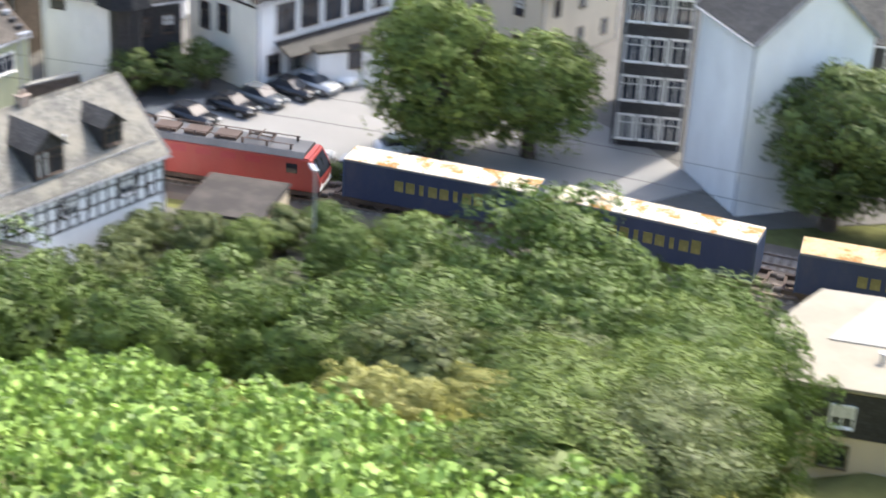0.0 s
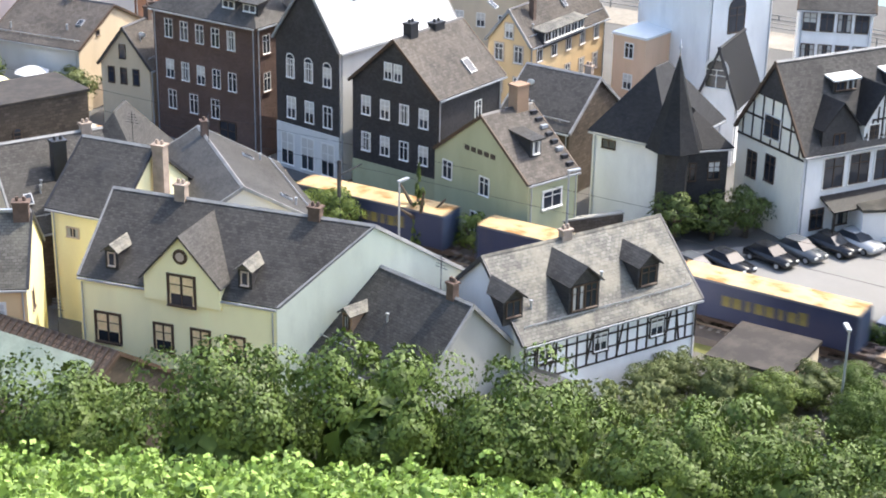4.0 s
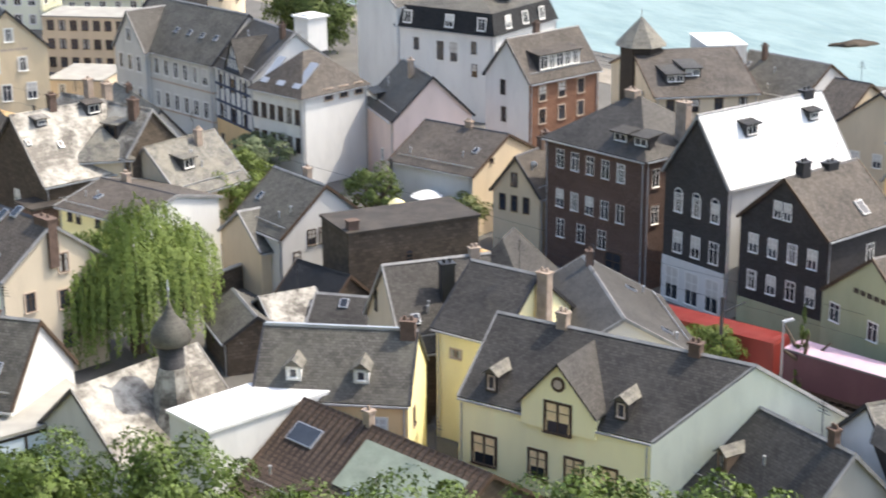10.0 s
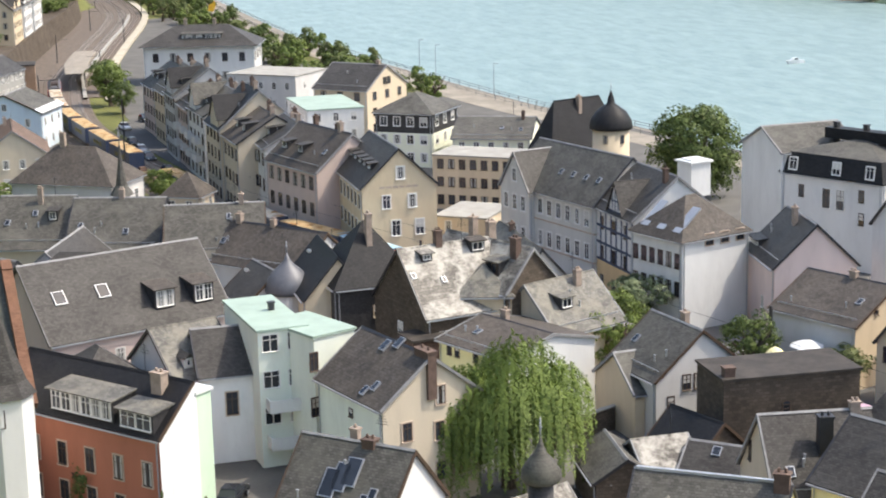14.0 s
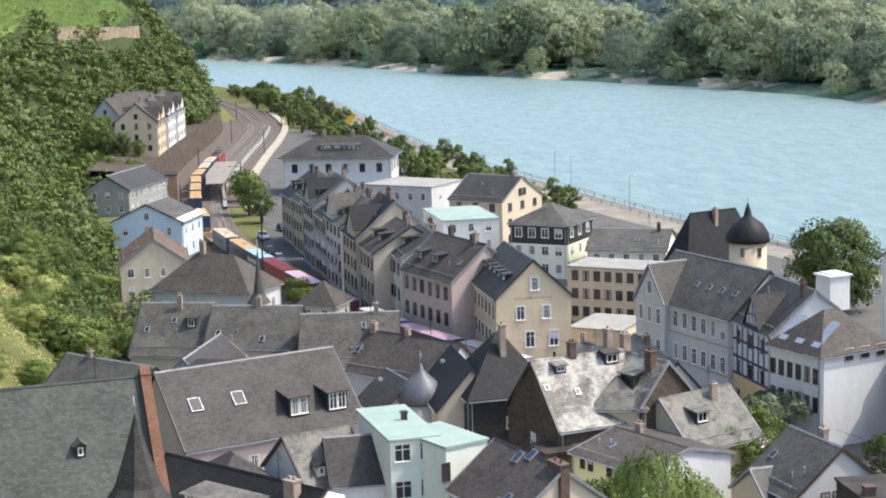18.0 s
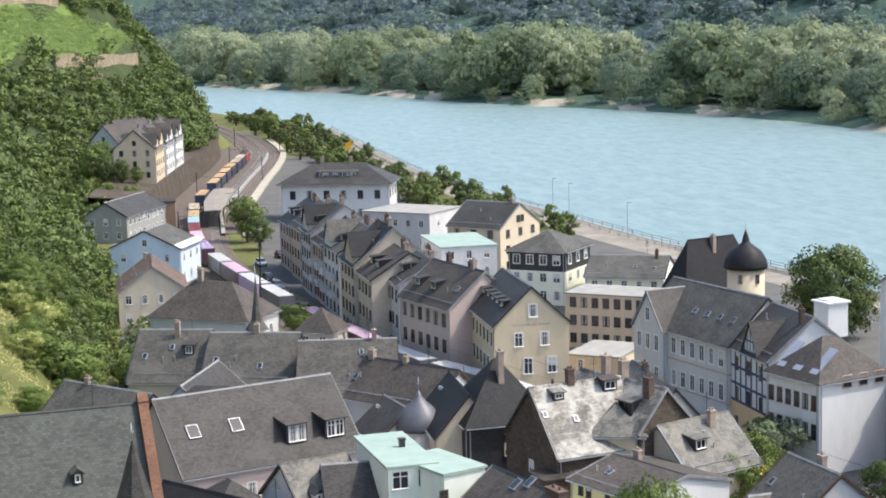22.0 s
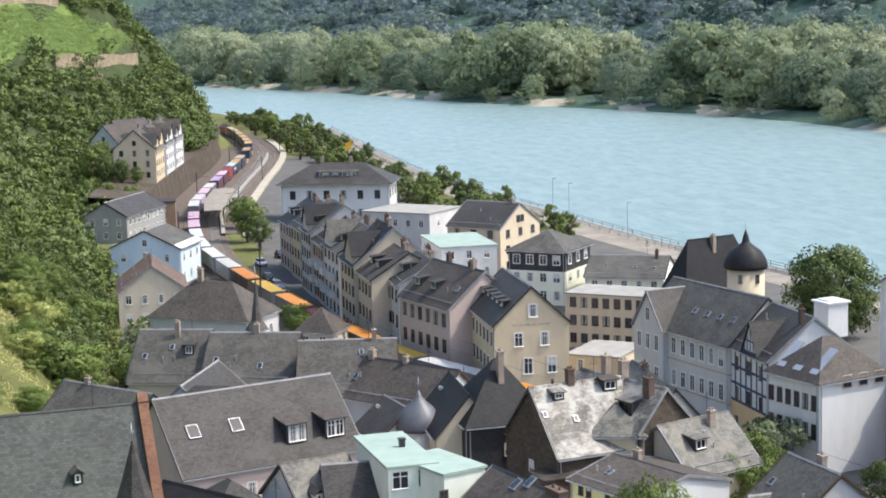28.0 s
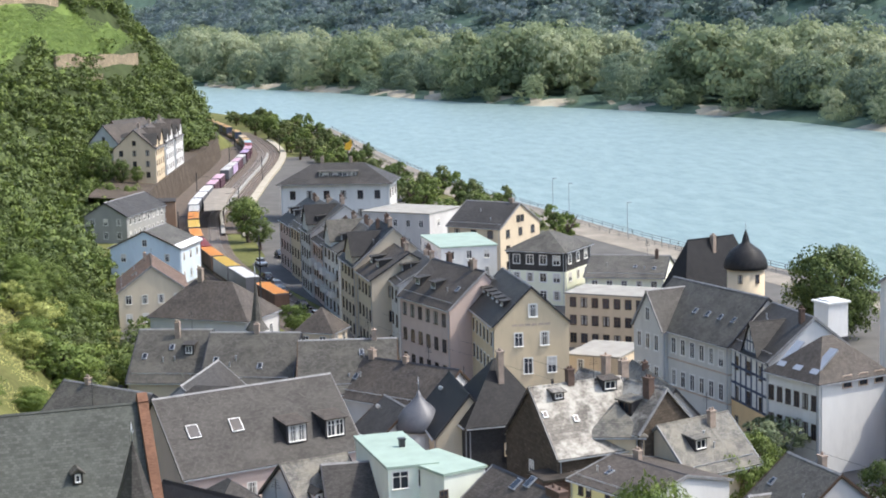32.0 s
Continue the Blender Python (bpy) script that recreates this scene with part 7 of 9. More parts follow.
def locomotive():
    ob = thing("locomotive", "red electric locomotive with a grey roof and raised pantograph", "locomotive")
    n = 18.6
    bm = bmesh.new()
    prof = [(-n / 2 + 0.05, 1.25), (n / 2 - 0.05, 1.25), (n / 2, 2.2), (n / 2 - 0.75, 3.7), (-n / 2 + 0.75, 3.7), (-n / 2, 2.2)]
    prism(bm, prof, -1.48, 1.48, "y")
    bmesh.ops.bevel(bm, geom=bm.edges[:], offset=0.12, segments=2, affect="EDGES")
    part("body", bm, PT["red"], ob)
    bm = bmesh.new()
    prism(bm, [(-1.42, 3.66), (1.42, 3.66), (1.05, 3.98), (-1.05, 3.98)], -n / 2 + 1.2, n / 2 - 1.2, "x")
    part("roof", bm, PT["slate"], ob)
    for sy in (-0.75, 0.75):
        bm = bmesh.new()
        for x in np.linspace(-7.0, 7.0, 9):
            lathe(bm, [(0.07, 3.98), (0.12, 4.05), (0.07, 4.12), (0.12, 4.19), (0.05, 4.3)], 8, x, sy)
        box(bm, -7.2, 7.2, sy - 0.03, sy + 0.03, 4.3, 4.35)
        part("busbar", bm, PT["frame"], ob)
    bm = bmesh.new()
    box(bm, -n / 2 + 0.1, n / 2 - 0.1, -1.4, 1.4, 0.95, 1.24)
    part("underframe", bm, PT["frame"], ob)
    for sgn in (-1, 1):
        bm = bmesh.new()
        q = [bm.verts.new(p) for p in ((sgn * (n / 2 - 0.02), -1.2, 2.35), (sgn * (n / 2 - 0.02), 1.2, 2.35), (sgn * (n / 2 - 0.62), 1.12, 3.5), (sgn * (n / 2 - 0.62), -1.12, 3.5))]
        bm.faces.new(q)
        bmesh.ops.solidify(bm, geom=bm.faces[:], thickness=-0.06 * sgn)
        part("windscreen", bm, PT["glass"], ob)
        for sy in (-0.95, 0.95):
            bm = bmesh.new()
            lathe(bm, [(0.14, 0), (0.14, 0.06)], 12)
            hl = part("headlight", bm, PT["white"], ob)
            hl.matrix_basis = pose(sgn * (n / 2 - 0.07), sy, 1.75, 0, 90 * sgn)
        bm = bmesh.new()
        box(bm, -0.03, 0.03, -1.3, 1.3, 1.35, 1.6)
        st = part("front_stripe", bm, PT["white"], ob)
        st.location = (sgn * (n / 2 - 0.02), 0, 0)
        for sy in (-1.49, 1.49):
            bm = bmesh.new()
            box(bm, -0.4, 0.4, -0.015, 0.015, -0.35, 0.35)
            g = part("cab_window", bm, PT["glass"], ob)
            g.location = (sgn * (n / 2 - 2.0), sy, 2.9)
        pg = None
        for a, b in (((-0.9, -0.6, 4.3), (0.9, -0.6, 4.3)), ((-0.9, 0.6, 4.3), (0.9, 0.6, 4.3)), ((-0.9, -0.6, 4.3), (-0.9, 0.6, 4.3)), ((0.9, -0.6, 4.3), (0.9, 0.6, 4.3)), ((-0.9, 0, 4.3), (0.9, 0.0, 4.75 if sgn > 0 else 4.4)), ((0.9, 0, 4.75 if sgn > 0 else 4.4), (0.0, 0, 5.2 if sgn > 0 else 4.5)), ((0.0, -0.8, 5.2 if sgn > 0 else 4.5), (0.0, 0.8, 5.2 if sgn > 0 else 4.5))):
            a, b = Vector(a), Vector(b)
            bm = bmesh.new()
            bmesh.ops.create_cone(bm, cap_ends=True, segments=6, radius1=0.045, radius2=0.045, depth=(b - a).length, matrix=Matrix.Translation((a + b) / 2) @ (b - a).to_track_quat("Z", "Y").to_matrix().to_4x4())
            if pg is None:
                pg = part("pantograph", bm, PT["frame"], ob)
                pg.location = (sgn * 4.6, 0, 0)
            else:
                part("pantograph_bar", bm, PT["frame"], pg)
        bm = bmesh.new()
        for sy in (-0.85, 0.85):
            bmesh.ops.create_cone(bm, cap_ends=True, segments=10, radius1=0.22, radius2=0.22, depth=0.5, matrix=Matrix.Translation((sgn * (n / 2 + 0.25), sy, 1.05)) @ Matrix.Rotation(math.pi / 2, 4, "Y"))
        part("buffer_beam", bm, PT["wheel"], ob)
        bogie(ob, sgn * 5.2)
    for x in np.linspace(-4.5, 4.5, 6):
        for sy in (-1.49, 1.49):
            bm = bmesh.new()
            box(bm, -0.55, 0.55, -0.012, 0.012, -0.25, 0.25)
            v = part("side_grille", bm, PT["maroon"], ob)
            v.location = (x, sy, 3.2)
    for x in (-2.2, 0, 2.2):
        bm = bmesh.new()
        box(bm, -0.8, 0.8, -0.7, 0.7, 3.99, 4.2)
        v = part("roof_box", bm, PT["frame"], ob)
        v.location = (x, 0, 0)
    return ob


# front of each unit on the line at 0 s, metres, its length, and the unit
TRAIN = [(76.5, 19.0, locomotive())]
BLUE = "blue curtain-sided trailer with a tan roof on a pocket wagon"
for q in (56.0, 41.0, 25.0, 9.0, -7.5, -23.5, -55.0, -87.0, -102.6):
    TRAIN.append((q, 13.4, trailer_wagon(BLUE if q not in (56.0, 41.0, -87.0) else "blue curtain-sided trailer with a stained pale roof", "palecloth" if q in (56.0, 41.0, -87.0) else "tan", "blue" if q > -60 else "darkblue")))
for q in (-38.5, -70.5):
    TRAIN.append((q, 15.5, empty_wagon()))
for q, n, top, wall, bars, label in (
        (-114.8, 12.0, "skyblue", "darkblue", "white", "dark blue swap body with a sky-blue roof on a flat wagon"),
        (-127.7, 13.4, "red", "red", "", "bright red curtain-sided trailer on a pocket wagon"),
        (-142.3, 13.4, "pink", "purple", "", "dark purple trailer with a pink roof"), (-158.5, 13.4, "lilac", "purple", "", "purple trailer with a lilac roof"),
        (-178.5, 12.0, "pale", "grey", "", "grey container with a pale roof"), (-192.0, 13.4, "pink", "purple", "", "dark purple trailer with a pink roof"),
        (-207.0, 13.4, "pale", "lilac", "", "lilac container with a pale roof"), (-222.0, 13.0, "pale", "grey", "", "grey container with a pale roof"),
        (-247.0, 13.4, "pink", "purple", "", "dark purple trailer with a pink roof"), (-263.5, 13.4, "pink", "purple", "", "dark purple trailer with a pink roof"),
        (-280.0, 14.0, "white", "grey", "", "grey trailer with a white roof"), (-296.0, 14.0, "white", "grey", "", "grey trailer with a white roof"),
        (-312.0, 14.0, "white", "grey", "", "grey trailer with a white roof"), (-328.0, 12.5, "pale", "grey", "", "grey container with a pale roof"),
        (-342.0, 13.4, "orange", "rust", "", "rust-brown container with an orange roof"), (-358.0, 13.4, "yellow", "grey", "", "grey trailer with a yellow roof"),
        (-374.0, 13.4, "orange", "grey", "", "grey trailer with an orange roof"), (-390.0, 13.4, "red", "red", "", "red container on a flat wagon"),
        (-405.0, 13.4, "orange", "rust", "", "rust-brown container with an orange roof"), (-420.0, 13.4, "yellow", "grey", "", "grey trailer with a yellow roof"),
        (-434.5, 14.0, "white", "grey", "", "grey trailer with a white roof"), (-455.0, 13.0, "orange", "rust", "", "rust-brown container with an orange roof")):
    TRAIN.append((q, n, trailer_wagon(label, top, wall, n, bars, kind="trailer" if wall in ("red", "purple") else "container")))


# ---- streets ----
def sheet(name, pts, z, material, label, cat="pavement", th=0.25):
    bm = bmesh.new()
    top = [bm.verts.new((x, y, z)) for x, y in pts]
    f = bm.faces.new(top)
    bmesh.ops.triangulate(bm, faces=[f])
    geo = bmesh.ops.extrude_face_region(bm, geom=bm.faces[:])
    bmesh.ops.translate(bm, verts=[v for v in geo["geom"] if isinstance(v, bmesh.types.BMVert)], vec=(0, 0, -th))
    bmesh.ops.recalc_face_normals(bm, faces=bm.faces[:])
    return tagged(part(name, bm, material, None), label, cat, kind="structure")


def offset_line(s0, s1, off, step=8.0):
    return [tuple(along(s, off)[0]) for s in np.arange(s0, s1, step)]


M["cobble"] = mat("grey_paving", (0.115, 0.11, 0.10), 0.9, 0, 5.0, 0.25, 3.0, 0.2)
right = offset_line(30, 352, 9.0) + offset_line(360, 610, 13.3)
sheet("pavement", right + [(-42, 600), (-30, 530), (-12, 470), (4, 436), (20, 385), (48, 345), (60, 322), (98, 236), (132, 192), (165, 118), (180, 60), (112, 40)], 0.05, M["cobble"], "grey paved streets and yards of the old town")
sheet("road", offset_line(55, 345, 8.6) + offset_line(55, 345, 17.0)[::-1], 0.09, M["asphalt"], "dark asphalt street along the railway", "road")
sheet("car_park", [(72.5, 95), (79, 83.0), (86, 70), (92, 60), (100, 58), (103, 66), (106, 80), (104, 92.5), (90, 93.5), (78, 97)], 0.13, M["lot"], "sunlit pale grey car park", "car park")
left = offset_line(60, 350, -4.5)
sheet("yard", left + [(-62, 330), (-52, 270), (-45, 228), (-43, 205), (-42, 170), (-38, 132), (-6, 104), (22, 84), (48, 66), (72, 44), (84, 40)], 0.04, M["cobble"], "grey paved yards on the hill side of the line")
lawn = leaf_mat("dry_lawn", (0.14, 0.13, 0.05), (0.22, 0.20, 0.075), 0.9, 0.0)
sheet("lawn", [(118, 116), (127, 104), (140, 88), (156, 70), (166, 84), (150, 112), (136, 128)], 0.12, lawn, "dry yellow riverside lawn", "lawn")
sheet("golf_green", [(108, 93), (113, 86), (121, 90), (116, 98)], 0.16, leaf_mat("green_felt", (0.10, 0.42, 0.10), (0.14, 0.50, 0.14), 0.9, 0.0), "bright green mini golf lawn", "lawn")
M["promenade"] = mat("promenade_paving", (0.27, 0.24, 0.195), 0.9, 0, 6.0, 0.3, 2.0, 0.1, dirt=0.5, stain=(0.15, 0.135, 0.11))
for k, (off, mm, lb) in enumerate((((-16, -9), "promenade", "pale riverside road"), ((-7.5, -3.5), "promenade", "pale riverside footpath"))):
    bm = bmesh.new()
    L2 = spline(BANK[2:12], 14)
    d = np.gradient(L2, axis=0)
    nrm = np.stack([d[:, 1], -d[:, 0]], 1) / np.hypot(d[:, 0], d[:, 1])[:, None]
    A = [bm.verts.new((*(p + n * off[0]), 0.1 - 0.5 * k)) for p, n in zip(L2, nrm)]
    B = [bm.verts.new((*(p + n * off[1]), 0.1 - 0.5 * k)) for p, n in zip(L2, nrm)]
    C = [bm.verts.new((*(p + n * off[1]), -5)) for p, n in zip(L2, nrm)]
    for i in range(len(A) - 1):
        bm.faces.new((A[i], A[i + 1], B[i + 1], B[i]))
        bm.faces.new((B[i], B[i + 1], C[i + 1], C[i]))
    tagged(part("promenade", bm, M[mm], None), lb, "road", kind="structure")


# railings along the river
M["railing"] = mat("railing_paint", (0.21, 0.21, 0.205), 0.6, 0.2, 1.0, 0.2, 10.0, 0.0)
L2 = spline(BANK[2:12], 14)
d = np.gradient(L2, axis=0)
nrm = np.stack([d[:, 1], -d[:, 0]], 1) / np.hypot(d[:, 0], d[:, 1])[:, None]
for off, base in ((-9.2, 0.1), (-3.6, -0.4)):
    line = L2 + nrm * off
    rl = thing("railing", "grey metal railing along the riverside path", "railing", kind="structure")
    for zz in (0.5, 1.0):
        bm = bmesh.new()
        for p, q in zip(line[:-1], line[1:]):
            a, b2 = Vector((*p, base + zz)), Vector((*q, base + zz))
            n = (b2 - a).cross(Vector((0, 0, 1))).normalized() * 0.04
            vs = [bm.verts.new(v) for v in (a - n, a + n, b2 + n, b2 - n)]
            up = [bm.verts.new(v.co + Vector((0, 0, 0.08))) for v in vs]
            bm.faces.new(up)
            for i in range(4):
                bm.faces.new((vs[i], vs[(i + 1) % 4], up[(i + 1) % 4], up[i]))
        part("rail", bm, M["railing"], rl)
    bm = bmesh.new()
    for p in line[::1]:
        box(bm, p[0] - 0.06, p[0] + 0.06, p[1] - 0.06, p[1] + 0.06, base, base + 1.08)
    part("posts", bm, M["railing"], rl)

# ---- cars ----
def car_paint(name, col):
    return mat("car_" + name, col, 0.25, 0.1, 2.0, 0.05, 3.0, 0.0, 0.6)


CP = dict(black=car_paint("black", (0.015, 0.016, 0.02)), silver=car_paint("silver", (0.42, 0.44, 0.46)), white=car_paint("white", (0.78, 0.78, 0.76)), blue=car_paint("blue", (0.03, 0.10, 0.42)), grey=car_paint("grey", (0.10, 0.11, 0.12)), cream=car_paint("cream", (0.62, 0.58, 0.48)))
MESHC = {}


def car(x, y, rot, col, z=0.13):
    word = dict(black="black", silver="silver-grey", white="white", blue="blue", grey="dark grey", cream="cream")[col]
    ob = thing("car", word + " parked car standing on dark asphalt", "car", pose(x, y, z, 0, 0, rot), "parked cars")
    bm = bmesh.new()
    low = [(-2.1, 0.28), (2.1, 0.28), (2.15, 0.62), (1.95, 0.80), (1.0, 0.92), (-1.75, 0.95), (-2.1, 0.75)]
    prism(bm, low, -0.85, 0.85, "y")
    bmesh.ops.bevel(bm, geom=[e for e in bm.edges], offset=0.06, segments=2, affect="EDGES")
    part("body", bm, CP[col], ob, smooth=True)
    bm = bmesh.new()
    v0 = [bm.verts.new(p) for p in ((-1.7, -0.76, 0.93), (0.95, -0.76, 0.91), (0.95, 0.76, 0.91), (-1.7, 0.76, 0.93))]
    v1 = [bm.verts.new(p) for p in ((-1.15, -0.6, 1.42), (0.15, -0.6, 1.44), (0.15, 0.6, 1.44), (-1.15, 0.6, 1.42))]
    for i in range(4):
        bm.faces.new((v0[i], v0[(i + 1) % 4], v1[(i + 1) % 4], v1[i]))
    bm.faces.new(v1)
    part("glasshouse", bm, M["glass"], ob)
    bm = bmesh.new()
    box(bm, -1.2, 0.2, -0.63, 0.63, 1.425, 1.475)
    bmesh.ops.bevel(bm, geom=bm.edges[:], offset=0.02, segments=1, affect="EDGES")
    part("roof", bm, CP[col], ob)
    for wx in (-1.3, 1.32):
        for sy in (-0.82, 0.82):
            if "tyre" not in MESHC:
                b2 = bmesh.new()
                bmesh.ops.create_cone(b2, cap_ends=True, segments=18, radius1=0.31, radius2=0.31, depth=0.2, matrix=Matrix.Rotation(math.pi / 2, 4, "X"))
                t = bpy.data.meshes.new("tyre")
                b2.to_mesh(t)
                b2.free()
                t.materials.append(mat("tyre", (0.02, 0.02, 0.02), 0.9))
                b2 = bmesh.new()
                bmesh.ops.create_cone(b2, cap_ends=True, segments=12, radius1=0.19, radius2=0.19, depth=0.22, matrix=Matrix.Rotation(math.pi / 2, 4, "X"))
                r = bpy.data.meshes.new("rim")
                b2.to_mesh(r)
                b2.free()
                r.materials.append(M["zinc"])
                MESHC["tyre"], MESHC["rim"] = t, r
            w = share("wheel", MESHC["tyre"], ob, pose(wx, sy, 0.31))
            share("rim", MESHC["rim"], w)
    for sy in (-0.6, 0.6):
        bm = bmesh.new()
        box(bm, 2.06, 2.16, sy - 0.16, sy + 0.16, 0.58, 0.72)
        part("headlight", bm, M["frame"], ob)
    return ob


for x, y, r, c in ((80.4, 92.0, -82, "black"), (84.2, 91.6, -80, "black"), (87.0, 91.4, -82, "grey"), (90.0, 91.0, -80, "black"), (92.2, 90.6, -82, "silver"), (94.6, 90.8, -80, "white"), (77.6, 92.5, -80, "grey"),
                   (76.4, 88.6, 28, "white"), (77.6, 86.2, 28, "blue"), (78.8, 83.9, 28, "cream"), (80.1, 81.6, 30, "grey"), (81.0, 79.4, 28, "white"), (82.4, 77.0, 28, "silver"), (88.0, 77.2, -30, "white"), (-31, 342, -70, "white"), (-33.5, 349, -70, "black"), (-24.5, 322, -68, "grey"), (-36.4, 338, -72, "white"), (-33.0, 318, -70, "black"), (-30.5, 309, -70, "silver"), (-28.4, 300, -70, "grey"), (-24.0, 286, -68, "black"), (-20.8, 276, -66, "white"), (-12.0, 252, -60, "grey"), (-7.4, 131.2, 75, "black")):
    car(x, y, r, c, 0.13 if y < 200 else 0.1)


def street_lamp(x, y, h=7.0, arm=1.0, rot=0):
    ob = thing("street_lamp", "grey steel street lamp with a flat head", "street lamp", pose(x, y, 0, 0, 0, rot), "street lamps")
    bm = bmesh.new()
    lathe(bm, [(0.10, 0), (0.07, h)], 8)
    part("pole", bm, M["zinc"], ob)
    bm = bmesh.new()
    box(bm, -0.1, arm, -0.14, 0.14, h, h + 0.14)
    part("lamp_head", bm, M["zinc"], ob)


def parasol(x, y, z, r=1.7, col="white_and_glare", label="large white garden parasol, open"):
    ob = thing("parasol", label, "parasol", pose(x, y, z), "parasols")
    bm = bmesh.new()
    lathe(bm, [(0.03, 0), (0.03, 2.7)], 6)
    part("pole", bm, M["timber"], ob)
    bm = bmesh.new()
    lathe(bm, [(r, 2.2), (r * 0.55, 2.55), (0.02, 2.8), (r * 0.5, 2.5), (r * 0.98, 2.17)], 8)
    part("canopy", bm, M[col], ob)


def boat(x, y, rot):
    ob = thing("motor_boat", "small white motor boat on the river", "boat", pose(x, y, -4.2, 0, 0, rot))
    bm = bmesh.new()
    prism(bm, [(-2.6, 0), (-2.6, 0.8), (2.9, 0.95), (2.0, 0)], -0.95, 0.95, "y")
    for v in bm.verts:
        if v.co.x > 1.5:
            v.co.y *= 0.25
    part("hull", bm, M["white_and_glare"], ob)
    bm = bmesh.new()
    prism(bm, [(-0.9, 0.8), (-0.7, 1.5), (0.5, 1.5), (1.1, 0.85)], -0.7, 0.7, "y")
    part("cabin", bm, M["white_and_glare"], ob)
    bm = bmesh.new()
    box(bm, -0.65, 0.5, -0.73, 0.73, 1.1, 1.38)
    part("cabin_window", bm, M["glass"], ob)
    return ob


for x, y, r in ((69.6, 68.2, 60), (66.0, 119, 200), (31, 414, 0), (28, 428, 0), (58.5, 104.2, 20), (71.0, 100.2, 0), (40.5, 371, 0), (100, 100, 0)):
    street_lamp(x, y, 7.0, 1.0, r)


parasol(46.6, 154.3, 2.0)
parasol(43.0, 152.5, 2.0, 0.9, "sunyellow", "small yellow garden parasol, open")
parasol(122, 108, 0, 1.5)
parasol(117.5, 99, 0, 1.4)
# roof hut, signs and posts
hut = thing("roof_hut", "white square roof hut with a low cap", "hut", pose(47.4, 206.5, 9.0, 0, 0, 25))
bm = bmesh.new()
box(bm, -1.5, 1.5, -1.4, 1.4, 0, 4.2)
part("wall", bm, M["white"], hut)
bm = bmesh.new()
box(bm, -1.75, 1.75, -1.65, 1.65, 4.2, 4.42)
box(bm, -1.2, 1.2, -1.1, 1.1, 4.42, 4.6)
part("roof", bm, M["white_and_glare"], hut)
sg = thing("roof_sign", "bright yellow sign on a pole", "sign", pose(-23.6, 436, 13.2))
bm = bmesh.new()
lathe(bm, [(0.1, 0), (0.1, 2.2)], 6)
part("pole", bm, M["darkmetal"], sg)
bm = bmesh.new()
prism(bm, [(-0.9, 1.9), (0.5, 1.6), (1.1, 3.0), (0.9, 4.4), (0.1, 3.6), (-0.6, 3.4)], -0.12, 0.12, "y")
part("board", bm, mat("sign_yellow", (0.85, 0.46, 0.04), 0.6, 0, 1.0, 0.15, 6.0, 0.0), sg)
M["tanstone"] = course_mat("tan_rubble", (0.34, 0.27, 0.19), 0.6, 0.7, 0.4, 0.9, 0.4, moss=0.5, moss_col=(0.22, 0.19, 0.12), spec=0.2, mortar=0.04)
# yard walls and small roofs between the houses
def yard_wall(x0, y0, x1, y1, h, m="stone", label="old rubble stone yard wall"):
    d = Vector((x1 - x0, y1 - y0))
    ob = thing("yard_wall", label, "wall", pose(x0, y0, 0, 0, 0, math.degrees(math.atan2(d.y, d.x))))
    bm = bmesh.new()
    box(bm, 0, d.length, -0.2, 0.2, -0.5, h)
    uv_metres(bm)
    part("masonry", bm, M[m], ob)
    bm = bmesh.new()
    box(bm, -0.05, d.length + 0.05, -0.26, 0.26, h + 0.002, h + 0.12)
    part("coping", bm, M["concrete"], ob)


for w in ((54, 91, 47.5, 104, 2.4), (57, 96, 55, 104, 1.6), (44.5, 118, 33, 132, 2.2), (22, 124, 30, 134, 2.6), (20, 140, 33, 150, 2.2), (-2, 128, 4, 133, 2.0), (76.5, 100.5, 69.5, 101.5, 2.6)):
    yard_wall(*w)
for off, h, y0, y1 in ((-26.0, 4.6, 545, 628), (-42.5, 7.5, 490, 606), (-23.0, 2.6, 556, 580)):
    L2 = spline(TOE, 16)
    d = np.gradient(L2, axis=0)
    L2 = L2 + np.stack([d[:, 1], -d[:, 0]], 1) / np.hypot(d[:, 0], d[:, 1])[:, None] * off
    L2 = L2[(L2[:, 1] > y0) & (L2[:, 1] < y1)][::5]
    for i in range(len(L2) - 1):
        x0, y0_, x1, y1_ = *L2[i], *L2[i + 1]
        z = min(h1(x0, y0_), h1(x1, y1_)) - 0.8
        tw = thing("terrace_wall", "tan rubble terrace wall in the hillside vineyard", "wall", pose(x0, y0_, z, 0, 0, math.degrees(math.atan2(y1_ - y0_, x1 - x0))))
        bm = bmesh.new()
        n = math.hypot(x1 - x0, y1_ - y0_)
        prism(bm, [(0, 0), (n, 0), (n, h + 0.4 * math.sin(i * 2.3)), (n * 0.55, h + 0.5 * math.sin(i * 4.1 + 1)), (0, h + 0.4 * math.sin((i - 1) * 2.3))], -0.4, 0.4, "y")
        uv_metres(bm)
        part("masonry", bm, M["tanstone"], tw)
